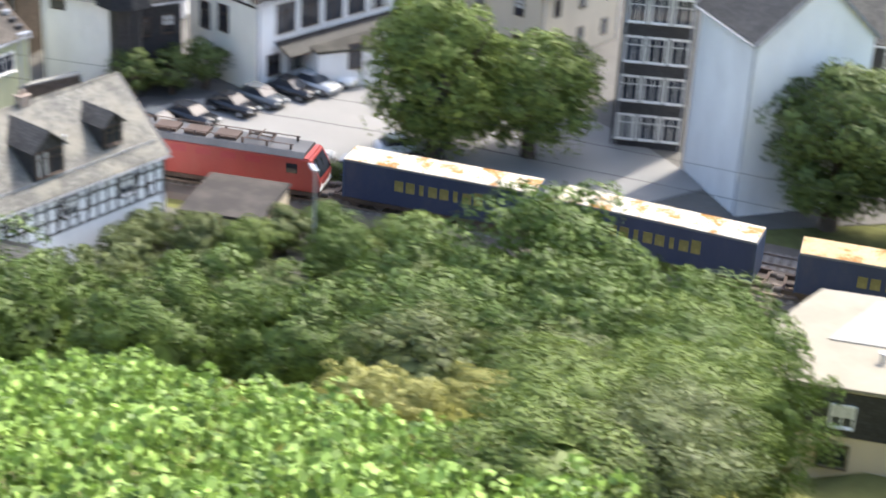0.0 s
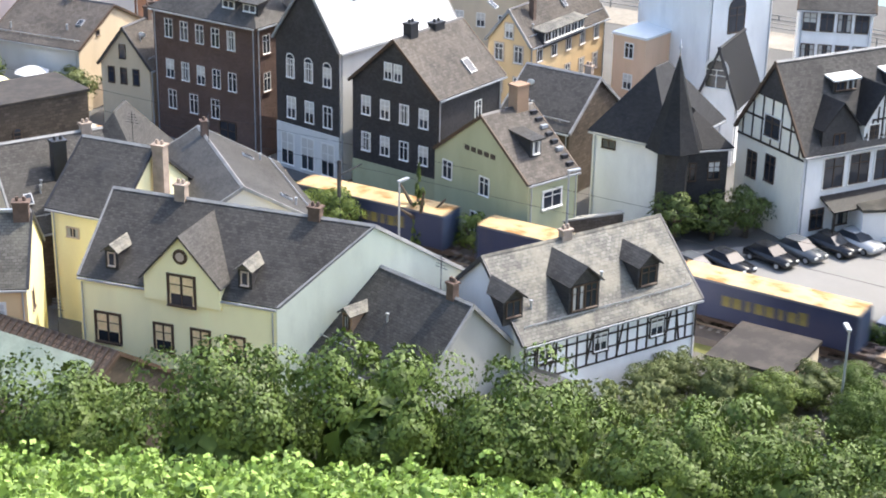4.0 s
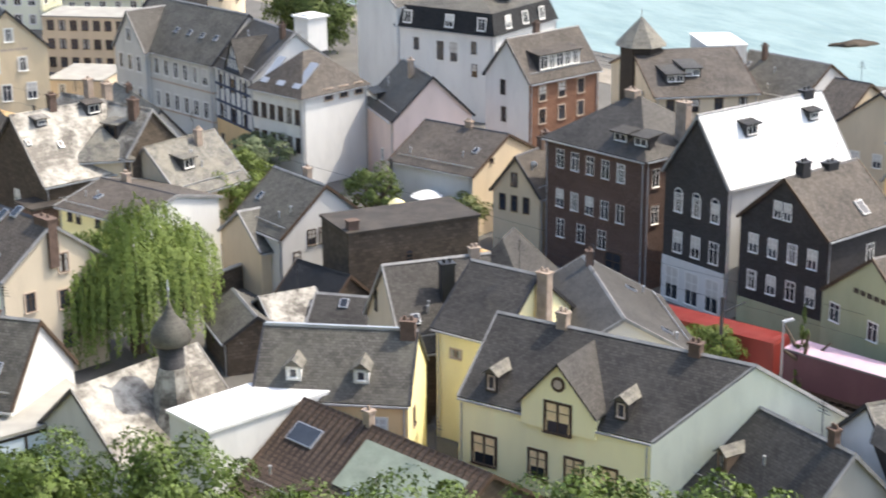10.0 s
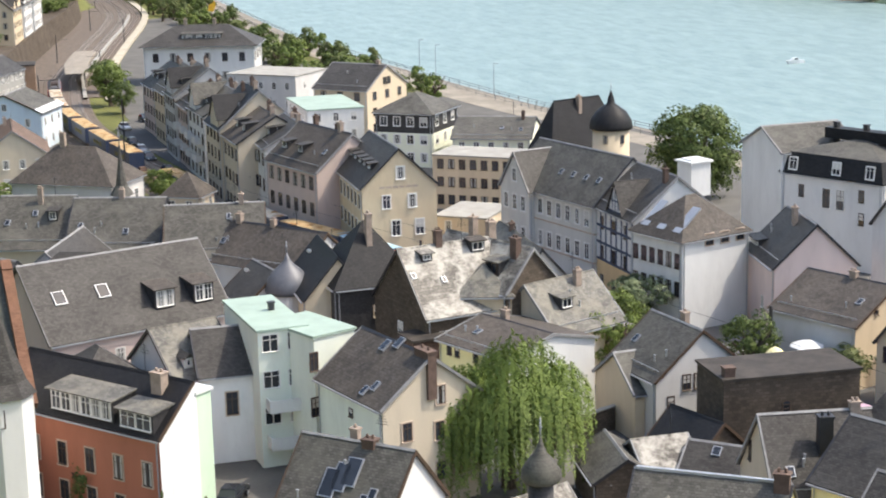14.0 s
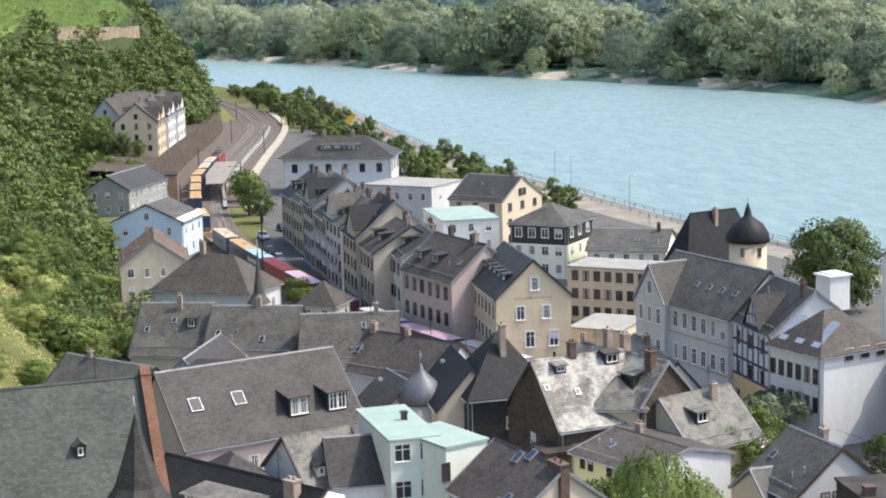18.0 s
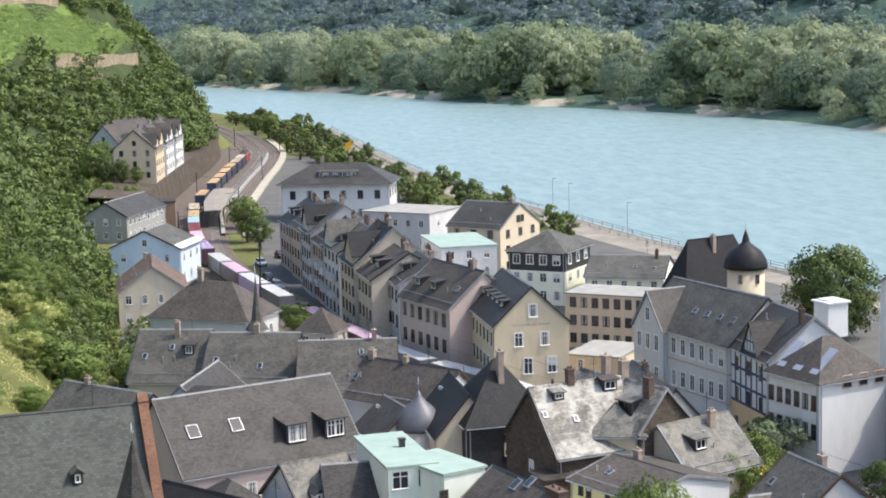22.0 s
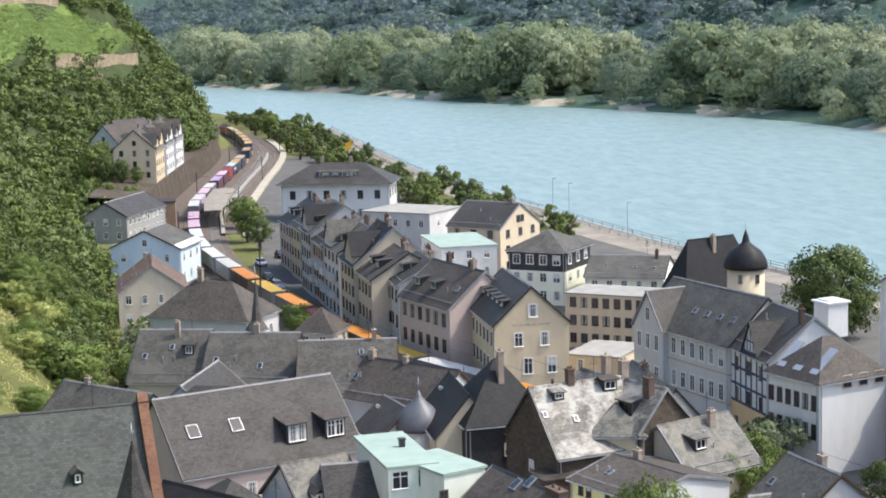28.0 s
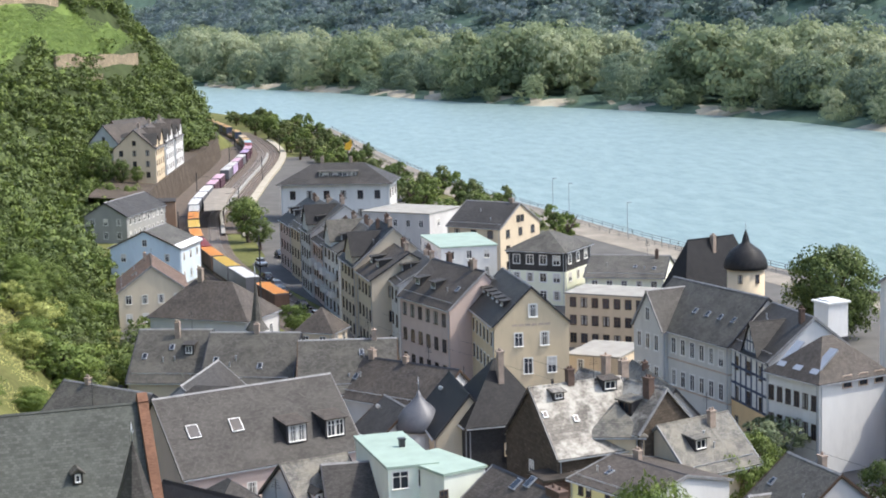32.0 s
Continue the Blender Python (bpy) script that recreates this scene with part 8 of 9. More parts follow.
for x, y, sx, sy, sd in ((148.8, 247.3, 4.0, 1.8, 0), (161.5, 222.0, 3.2, 1.6, 1), (162.8, 218.7, 2.0, 1.4, 2), (155.3, 217.9, 1.4, 1.0, 3)):
    rk = random.Random(sd)
    bm = bmesh.new()
    bmesh.ops.create_icosphere(bm, subdivisions=3, radius=1)
    for v in bm.verts:
        v.co *= 1 + 0.22 * math.sin(v.co.x * 5 + sd) * math.sin(v.co.y * 4 + 2 * sd) + rk.uniform(-0.06, 0.06)
        v.co = Vector((v.co.x * sx, v.co.y * sy, v.co.z * 0.9))
    rock = tagged(part("river_rock", bm, M["stone"], None), "dark wet rock standing out of the river", "rock")
    rock.location = (x, y, -4.3)
wb = boat(129.7, 447.5, 200)
# ---- plants ----
def leaf_quads(C, N, size, rng, aspect=0.7, wild=0.5, even=0.7):
    """Quads at the points C, roughly square to the directions N: corners, and the normals they are shaded with."""
    n = len(C)
    soft = N / np.linalg.norm(N, axis=1)[:, None]
    N = soft + rng.normal(0, wild, (n, 3))
    N /= np.linalg.norm(N, axis=1)[:, None]
    R = rng.normal(0, 1, (n, 3))
    U = np.cross(N, R)
    U /= np.linalg.norm(U, axis=1)[:, None]
    V = np.cross(N, U)
    s = (size * rng.uniform(0.6, 1.35, n))[:, None]
    U, V = U * s * 0.5, V * s * 0.5 * aspect
    P = np.stack([C - U, C - V * 0.9 + U * 0.1, C + U, C + V], 1).reshape(-1, 3)
    return np.hstack([P, np.repeat(soft * even + N * (1 - even), 4, 0)])


def cloud_mesh(name, Q, material):
    P, N = Q[:, :3], Q[:, 3:]
    me = bpy.data.meshes.new(name)
    n = len(P) // 4
    me.vertices.add(len(P))
    me.vertices.foreach_set("co", np.ascontiguousarray(P).ravel())
    me.loops.add(len(P))
    me.loops.foreach_set("vertex_index", np.arange(len(P)))
    me.polygons.add(n)
    me.polygons.foreach_set("loop_start", np.arange(n) * 4)
    me.polygons.foreach_set("loop_total", np.full(n, 4))
    me.attributes.new("custom_normal", "FLOAT_VECTOR", "POINT").data.foreach_set("vector", (N / np.linalg.norm(N, axis=1)[:, None]).astype(np.float32).ravel())
    me.update()
    me.materials.append(material)
    return me


def crown_points(seed, clumps, per, shape="round", lump=0.34):
    """Leaf points and outward directions of a crown one unit in radius and two tall, set on z = 0."""
    rng = np.random.RandomState(seed)
    C, N = [], []
    for k in range(clumps):
        a, u = rng.uniform(0, 2 * math.pi), rng.uniform(-1.0, 1.0)
        if shape == "cone":
            z = rng.uniform(0, 1) ** 1.2
            rad = (1 - z) * rng.uniform(0.5, 0.8)
            c = np.array((math.cos(a) * rad, math.sin(a) * rad, z * 2))
        else:
            k_ = rng.uniform(0.45, 0.98) if shape != "full" else rng.uniform(0.35, 0.88) ** 0.7
            rr = math.sqrt(max(0, 1 - u * u)) * k_
            c = np.array((math.cos(a) * rr, math.sin(a) * rr, 1 + u * 0.88 * k_ ** 0.5 + 0.18 * math.sin(3 * a + seed) * (1 - abs(u))))
        r = lump * rng.uniform(0.45, 1.25) * ((1.15 - c[2] / 2) if shape == "cone" else 1)
        d = rng.normal(0, 1, (per, 3))
        d /= np.linalg.norm(d, axis=1)[:, None]
        d[:, 2] = np.abs(d[:, 2]) * 1.2 - 0.42
        rad = r * rng.uniform(0.72, 1.06, per)[:, None]
        C.append(c + d * rad * (1, 1, 0.85))
        N.append(d)
    return np.concatenate(C), np.concatenate(N), rng


CROWN = {}


def crown_mesh(kind, seed, material):
    key = (kind, seed, material)
    if key not in CROWN:
        clumps, per, size, shape, lump = dict(near=(80, 230, 0.045, "round", 0.29), full=(170, 120, 0.060, "full", 0.30), town=(56, 95, 0.095, "round", 0.34), far=(24, 30, 0.22, "round", 0.38), conifer=(60, 60, 0.11, "cone", 0.24), scrub=(66, 150, 0.058, "round", 0.26))[kind]
        C, N, rng = crown_points(seed, clumps, per, shape, lump)
        N = N + (C - (0, 0, 1.0)) * (0.9, 0.9, 0.7)
        Q = leaf_quads(C, N, size, rng)
        if kind in ("near", "scrub"):
            # large leaf quads added inside a bush to block light and see-through
            d = rng.normal(0, 1, (700, 3))
            d /= np.linalg.norm(d, axis=1)[:, None]
            c = d * (0.62 * rng.uniform(0.3, 1.0, 700) ** 0.5)[:, None] + (0, 0, 0.86)
            Q = np.concatenate([Q, leaf_quads(c, d, 0.24, rng, 0.8, 0.3)])
        CROWN[key] = cloud_mesh("crown", Q, M[material])
    return CROWN[key]


TRUNK = {}


def trunk_mesh(seed):
    if seed not in TRUNK:
        rng = random.Random(seed)
        bm = bmesh.new()
        def limb(a, b, r0, r1):
            n = 7
            d = (b - a).to_track_quat("Z", "Y").to_matrix()
            ra = [bm.verts.new(a + d @ Vector((math.cos(2 * math.pi * i / n) * r0, math.sin(2 * math.pi * i / n) * r0, 0))) for i in range(n)]
            rb = [bm.verts.new(b + d @ Vector((math.cos(2 * math.pi * i / n) * r1, math.sin(2 * math.pi * i / n) * r1, 0))) for i in range(n)]
            for i in range(n):
                bm.faces.new((ra[i], ra[(i + 1) % n], rb[(i + 1) % n], rb[i]))
        p = Vector((0, 0, -0.05))
        q = Vector((rng.uniform(-0.04, 0.04), rng.uniform(-0.04, 0.04), 0.42))
        limb(p, q, 0.06, 0.04)
        for k in range(5):
            a = k * 1.3 + rng.uniform(0, 0.5)
            e = q + Vector((math.cos(a) * 0.26, math.sin(a) * 0.26, rng.uniform(0.15, 0.42)))
            limb(q - Vector((0, 0, 0.06 * k * 0.4)), e, 0.028, 0.010)
        me = bpy.data.meshes.new("trunk")
        bm.to_mesh(me)
        bm.free()
        me.materials.append(M["bark"])
        TRUNK[seed] = me
    return TRUNK[seed]


def tree(x, y, h, r, kind="town", leaf="leaf", seed=1, label="leafy green tree", low=0.22, z=None, cat="tree", name="tree"):
    z = h1(x, y) if z is None else z
    ob = thing(name, label, cat, pose(x, y, z, 0, 0, (x * 37 + y * 17) % 360))
    t = share("trunk", trunk_mesh(seed % 4), ob)
    t.scale = (h, h, h * (0.55 if cat == "bush" else 1.0))
    c = share("crown", crown_mesh(kind, seed, leaf), ob)
    c.scale = (r, r, h * (1 - low) / 2)
    c.location = (0, 0, h * low)
    return ob


def spread(name, label, pts, kind, leaf, seeds, cat="woods"):
    """Many crowns joined into one mass."""
    out = []
    clumps, per, size, shape, lump = dict(belt=(40, 42, 0.10, "round", 0.34), hill=(12, 18, 0.25, "round", 0.44), bush=(20, 34, 0.17, "round", 0.38), mid=(15, 20, 0.23, "round", 0.42))[kind]
    base = [crown_points(100 + s, clumps, per, shape, lump) for s in range(seeds)]
    protos = [leaf_quads(C, N + (C - (0, 0, 0.8)) * (0.9, 0.9, 0.6), size, rng, 0.7, 0.3, 0.97) for C, N, rng in base]
    for i, (x, y, z, r, h) in enumerate(pts):
        P = protos[i % seeds]
        a = (i * 2.39996) % 6.283
        c, s = math.cos(a), math.sin(a)
        Q = np.empty_like(P)
        Q[:, 0] = (P[:, 0] * c - P[:, 1] * s) * r + x
        Q[:, 1] = (P[:, 0] * s + P[:, 1] * c) * r + y
        Q[:, 2] = P[:, 2] * h / 2 + z
        Q[:, 3], Q[:, 4], Q[:, 5] = P[:, 3] * c - P[:, 4] * s, P[:, 3] * s + P[:, 4] * c, P[:, 5]
        out.append(Q)
    return tagged(new(name, cloud_mesh(name, np.concatenate(out), M[leaf])), label, cat, kind="stuff")


rng = np.random.RandomState(11)


def scatter(n, box4, keep):
    x0, x1, y0, y1 = box4
    P = np.stack([rng.uniform(x0, x1, n), rng.uniform(y0, y1, n)], 1)
    return P[keep(P)]


# woods of the far bank, in haze-tinted leaf colours: bushes at the water, tall trees behind them and the wooded hill
P = scatter(30000, (-420, 420, 250, 1650), lambda P: (side(FAR, P) > 5) & (side(FAR, P) < 105) & (P[:, 0] > -0.30 * P[:, 1]) & (P[:, 0] < 0.40 * P[:, 1]))[:560]
Z, F, mask = height(P), side(FAR, P), lumps(P, 120, 8)
rows_ = ([], [], [])
for i, (p, z, f) in enumerate(zip(P, Z, F)):
    if f < 22:
        hh, w = rng.uniform(5, 18), rng.uniform(0.36, 0.60)
    else:
        hh, w = 23 + 17 * max(0.0, min(1.0, 0.5 + mask[i] * 1.6)) + rng.uniform(-4, 6), rng.uniform(0.36, 0.58)
    rows_[0 if mask[i] > 0.25 or i % 5 == 0 else 1 if mask[i] < -0.12 else 2].append((p[0], p[1], z - 1.5, hh * w, hh))
for k, leaf in enumerate(("leaf_haze", "leaf_haze_dark", "leaf_haze_pale")):
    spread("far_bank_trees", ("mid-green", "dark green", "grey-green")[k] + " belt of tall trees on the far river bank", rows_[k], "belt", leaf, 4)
P = scatter(60000, (-900, 1200, 200, 2600), lambda P: (side(FAR, P) > 95) & (side(FAR, P) < 430) & (P[:, 0] < 0.45 * P[:, 1]) & (P[:, 0] > -0.36 * P[:, 1]))[:2600]
Z = height(P)
for k, leaf in enumerate(("leaf_hill_haze", "leaf_hill_haze_blue")):
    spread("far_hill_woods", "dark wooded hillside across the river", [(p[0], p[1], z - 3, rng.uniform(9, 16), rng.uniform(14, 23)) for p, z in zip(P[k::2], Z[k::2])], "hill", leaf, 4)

# wooded hill on the town's side
def hillside(P):
    d = -side(TOE, P)
    free = np.ones(len(P), bool)
    for ob in bpy.data.objects:
        if ob.name in DIM and ob.location.x < -20:
            L, D = DIM[ob.name][:2]
            free &= np.hypot(P[:, 0] - ob.location.x, P[:, 1] - ob.location.y) > 0.5 * max(L, D) + 2.5
    return (d > np.where(P[:, 1] > 380, -17.0, np.where(P[:, 1] > 225, -7.0, 1.5))) & (d < 115) & (P[:, 1] > 128) & (P[:, 0] < -30) & free


P = scatter(20000, (-330, -30, 128, 820), hillside)
D = -side(TOE, P)
vine = vines_at(P) | ((D > 33) & (D < 45) & (P[:, 1] < 598) & (P[:, 1] > 480)) | ((D > 22) & (D < 30) & (P[:, 1] < 628) & (P[:, 1] > 548) & (lumps(P, 12, 9) > -0.3))
meadow = (P[:, 1] > 175) & (P[:, 1] < 234) & (P[:, 0] < -47 - 0.27 * (P[:, 1] - 202) + 1.5 * np.sin(P[:, 1] * 0.5))
P = P[~vine & ~meadow & (P[:, 0] > -0.44 * P[:, 1] - 6) & (side(TRACK, P) < -8)][:3400]
rail_side = side(TRACK, P)
P = P[~((rail_side > -27) & (P[:, 1] > 415) & (P[:, 1] < 520)) & (rail_side < -13)]
Z = height(P)
Z = np.where((side(TRACK, P) > -27) & (P[:, 1] > 420) & (P[:, 1] < 690), np.maximum(Z, 7.0), Z)
for near_ in (True, False):
    PP, ZZ = P[(P[:, 1] < 300) == near_], Z[(P[:, 1] < 300) == near_]
    f = 0.62 if near_ else 1.0
    for k, leaf in enumerate(("leaf", "leaf_dark", "leaf_dark", "leaf_dark")):
        spread("hillside_woods", ("mid-green", "dark green", "dark green", "dark green")[k] + " trees and scrub on the steep hillside", [(p[0], p[1], z - 0.8, f * rng.uniform(2.4, 4.6), f * rng.uniform(4.5, 9.0)) for p, z in zip(PP[k::4], ZZ[k::4])], "bush" if near_ else "mid", leaf, 4)
P = scatter(2500, (-80, -40, 140, 262), lambda P: (-side(TOE, P) > 2) & (-side(TOE, P) < 30) & (lumps(P, 26, 21) > -0.1))[:110]
spread("hillside_scrub", "yellowish sunlit scrub on the hillside", [(p[0], p[1], z - 0.3, rng.uniform(0.9, 2.2), rng.uniform(1.4, 3.2)) for p, z in zip(P, height(P))], "bush", "leaf_willow", 3)

# terraced vineyard high on the hillside
P = scatter(90000, (-200, -96, 505, 650), lambda P: vines_at(P) & (np.sin(side(TOE, P) * 4.2) > -0.85))[:16000]
Z = height(P)
C = np.column_stack([P, Z + rng.uniform(0.2, 1.3, len(P))])
tagged(new("hill_vineyard", cloud_mesh("hill_vineyard", leaf_quads(C, np.tile((0.3, -0.3, 1.0), (len(C), 1)), 0.80, rng, 0.8, 0.2), M["leaf_terrace"])), "bright green terraced vineyard on the upper hillside", "vineyard", kind="stuff")

for x, y, h, r, z in ((-78.5, 428, 8.5, 3.4, 0), (-84.5, 430, 9.5, 3.8, 0), (-90.5, 434, 10, 4.0, 0), (-88.0, 445.5, 7.5, 3.2, 7), (-83.5, 445.5, 6.5, 2.6, 7), (-92.5, 452, 8.0, 3.6, 7), (-79.5, 446.0, 4.5, 2.0, 7), (-95.0, 468, 9.0, 4.0, 7), (-97.0, 484, 9.0, 4.0, 7)):
    tree(x, y, h, r, "town", "leaf_dark" if y % 2 else "leaf", 1 + int(y) % 6, "leafy tree in front of the hill houses", 0.02, z)
# riverside bushes and trees beyond the station
P = scatter(6000, (-120, 60, 350, 800), lambda P: (side(BANK, P) < -16) & (side(BANK, P) > -36))[:150]
for i, p in enumerate(P):
    tree(p[0], p[1], rng.uniform(4, 8.5), rng.uniform(2.0, 3.6), "far", ("leaf", "leaf_olive", "leaf_dark")[i % 3], 1 + i % 4, "bushy tree on the river bank", 0.1, 0.0)

# trees in the town
for x, y, h, r, leaf, sd, lb in ((88.4, 74.8, 13.5, 5.2, "leaf", 2, "tall leafy tree beside the car park"), (94.5, 70.5, 10.5, 5.0, "leaf", 4, "broad leafy tree beside the car park"),
                            (91.5, 76, 9.5, 3.8, "leaf_dark", 5, "leafy tree beside the car park"), (100.4, 48.5, 12.5, 5.2, "leaf_dark", 1, "leafy tree in front of the white house"), (103, 42, 11, 4.5, "leaf_dark", 4, "leafy tree in front of the white house"),
                            (41.5, 156, 7.5, 2.6, "leaf_dark", 6, "small dark tree in a courtyard"), (49.5, 151.5, 5, 2.8, "leaf_olive", 2, "rounded olive-green shrub in a courtyard"), (34.5, 177, 6.5, 3.6, "leaf_grey", 1, "rounded grey-green courtyard tree"), (31.5, 170, 6.5, 2.6, "leaf", 3, "green tree beside old roofs"),
                            (27.5, 160, 7.5, 2.4, "leaf", 5, "green tree beside old roofs"), (29.0, 173, 6, 2.6, "leaf_olive", 4, "green tree beside old roofs"), (133, 98, 5, 2.2, "leaf_dark", 2, "small tree on the promenade"), (124, 116, 7, 3, "leaf", 3, "small tree on the promenade"),
                            (80, 98.5, 4.5, 2.2, "leaf_dark", 2, "dark shrub at the car park's edge"), (83.2, 97.5, 4.0, 2.2, "leaf_dark", 3, "dark shrub at the car park's edge"), (86, 96.8, 4.5, 2.0, "leaf_dark", 5, "dark shrub at the car park's edge"),
                            (-42.8, 374, 10, 4.4, "leaf", 2, "leafy tree beside the station street"), (-47, 398, 8, 3.6, "leaf_dark", 3, "leafy tree beside the station street"), (-39, 362, 7, 3.0, "leaf_dark", 5, "leafy tree beside the station street"), (-23.5, 262, 5.5, 2.4, "leaf", 4, "green tree between the roofs"), (-21.5, 256, 5, 2.2, "leaf", 1, "green tree between the roofs"),
                            (64.5, 103, 4, 1.6, "leaf", 3, "green shrub beside the line"), (56.0, 110, 5.2, 2.2, "leaf", 2, "green shrub beside the line"), (54.5, 112.5, 4.6, 1.8, "leaf", 4, "green shrub beside the line"),
                            (-76, 705, 9, 4, "leaf_dark", 2, "dark tree where the line curves away"), (-68, 690, 10, 4, "leaf", 4, "tree where the line curves away"), (35, 199, 4, 2.0, "leaf", 2, "shrub in front of the grey house")):
    tree(x, y, h, r, "full" if 85 < x < 104 and y < 80 else "town", leaf, sd, lb, 0.04 if 85 < x < 104 and y < 80 else 0.16)
for x, y, h, r in ((-54.2, 225.5, 5.2, 3.4), (-57.6, 224.5, 4.6, 2.6), (-51.6, 205.5, 3.8, 2.6), (-50.2, 213.5, 3.6, 2.6)):
    tree(x, y, h, r, "town", "leaf_sunny", int(x) % 5, "rounded yellow-green bush on the hillside", 0.0, cat="bush", name="bush")
tree(57.5, 249, 15.0, 6.9, "full", "leaf_dark", 5, "large dark chestnut tree by the river", -0.04)
for x, y, h, r in ((26.5, 166.5, 6.6, 2.6), (29.6, 160.0, 6.6, 2.4), (32.8, 154.0, 6.4, 2.4), (23.3, 172.0, 6.4, 2.4), (36.2, 148.0, 6.2, 2.2), (39.6, 141.5, 6.0, 2.2)):
    tree(x, y, h, r, "town", "leaf", 1 + int(x) % 6, "green tree beside the line", 0.05)
for x, y, h, r, lf in ((-61, 262, 5.5, 3.4, "leaf"), (-52, 211, 5.0, 3.2, "leaf_willow"), (-57.5, 232, 6.0, 3.6, "leaf"), (-48.5, 212, 4.5, 2.8, "leaf"), (-53, 236, 5.0, 3.2, "leaf_dark"), (-60, 240, 6.0, 3.2, "leaf_willow"), (-55.5, 256, 5.5, 3.2, "leaf"), (-49.5, 226, 4.5, 2.6, "leaf_olive"), (-47.0, 190, 4.0, 2.4, "leaf_willow"), (-50, 180, 4.4, 2.6, "leaf")):
    tree(x, y, h, r, "near", lf, 1 + int(y) % 6, "rounded sunlit bush on the hillside", 0.02, cat="bush", name="bush")
for x, y, h, r in ((22.9, 19.6, 1.4, 0.9), (25.2, 19.6, 1.5, 1.0), (15.6, 11.6, 1.0, 0.7), (24.0, 22.0, 1.6, 1.0)):
    tree(x, y, h, r, "scrub", "grass_dry", 1 + int(x) % 5, "dry yellow weeds at the vineyard's edge", 0.0, cat="weeds", name="weeds")
tree(-6.2, 84.5, 9.5, 4.0, "near", "leaf", 2, "large green bush below the vineyard", 0.02, cat="bush", name="bush")
tree(61.1, 105.8, 7.5, 1.35, "conifer", "leaf_dark", 3, "slim dark cypress beside the line", 0.03, cat="conifer")
tree(-8.5, 117, 6.0, 1.5, "conifer", "leaf_dark", 1, "dark conifer below the red house", 0.03, cat="conifer")
tree(-11.5, 116, 6.8, 1.6, "conifer", "leaf_dark", 2, "dark conifer below the red house", 0.03, cat="conifer")

# weeping willow: long hanging strands of leaves
wl = thing("willow_tree", "large weeping willow with hanging yellow-green strands", "tree", pose(15.2, 131.5, 0))
t = share("trunk", trunk_mesh(1), wl)
t.scale = (12, 12, 12)
rw_ = np.random.RandomState(5)
C, N = [], []
LOBES = ((0.9, 0.0, 4.3, 12.6), (-3.4, 0.3, 3.3, 10.3), (3.9, 0.4, 2.8, 10.4), (-0.4, -2.6, 3.2, 10.4), (2.6, -2.4, 2.8, 9.6), (-4.6, -1.2, 2.3, 8.2), (0.5, 2.6, 3.4, 11.0), (-2.2, -2.4, 2.6, 8.8))
for k in range(1500):
    ox, oy, lr, lt = LOBES[k % 8]
    a, q = rw_.uniform(0, 6.283), math.sqrt(rw_.uniform(0.0, 1))
    top = lt - q ** 2.4 * lr * 0.75 + rw_.normal(0, 0.2)
    ln = rw_.uniform(0.8, 2.2) + q * q * rw_.uniform(2.0, 6.0)
    m = int(ln * 10)
    sweep = np.linspace(0, 1, m)
    out = lr * q + 0.55 * np.sqrt(sweep)
    C.append(np.stack([ox + np.cos(a) * out + rw_.normal(0, 0.07, m), oy + np.sin(a) * out + rw_.normal(0, 0.07, m), np.maximum(top - sweep * ln, 0.5)], 1))
    N.append(np.tile((math.cos(a), math.sin(a), 0.6), (m, 1)))
share("crown", cloud_mesh("crown", leaf_quads(np.concatenate(C), np.concatenate(N), 0.36, rw_, 0.35), M["leaf_willow"]), wl)

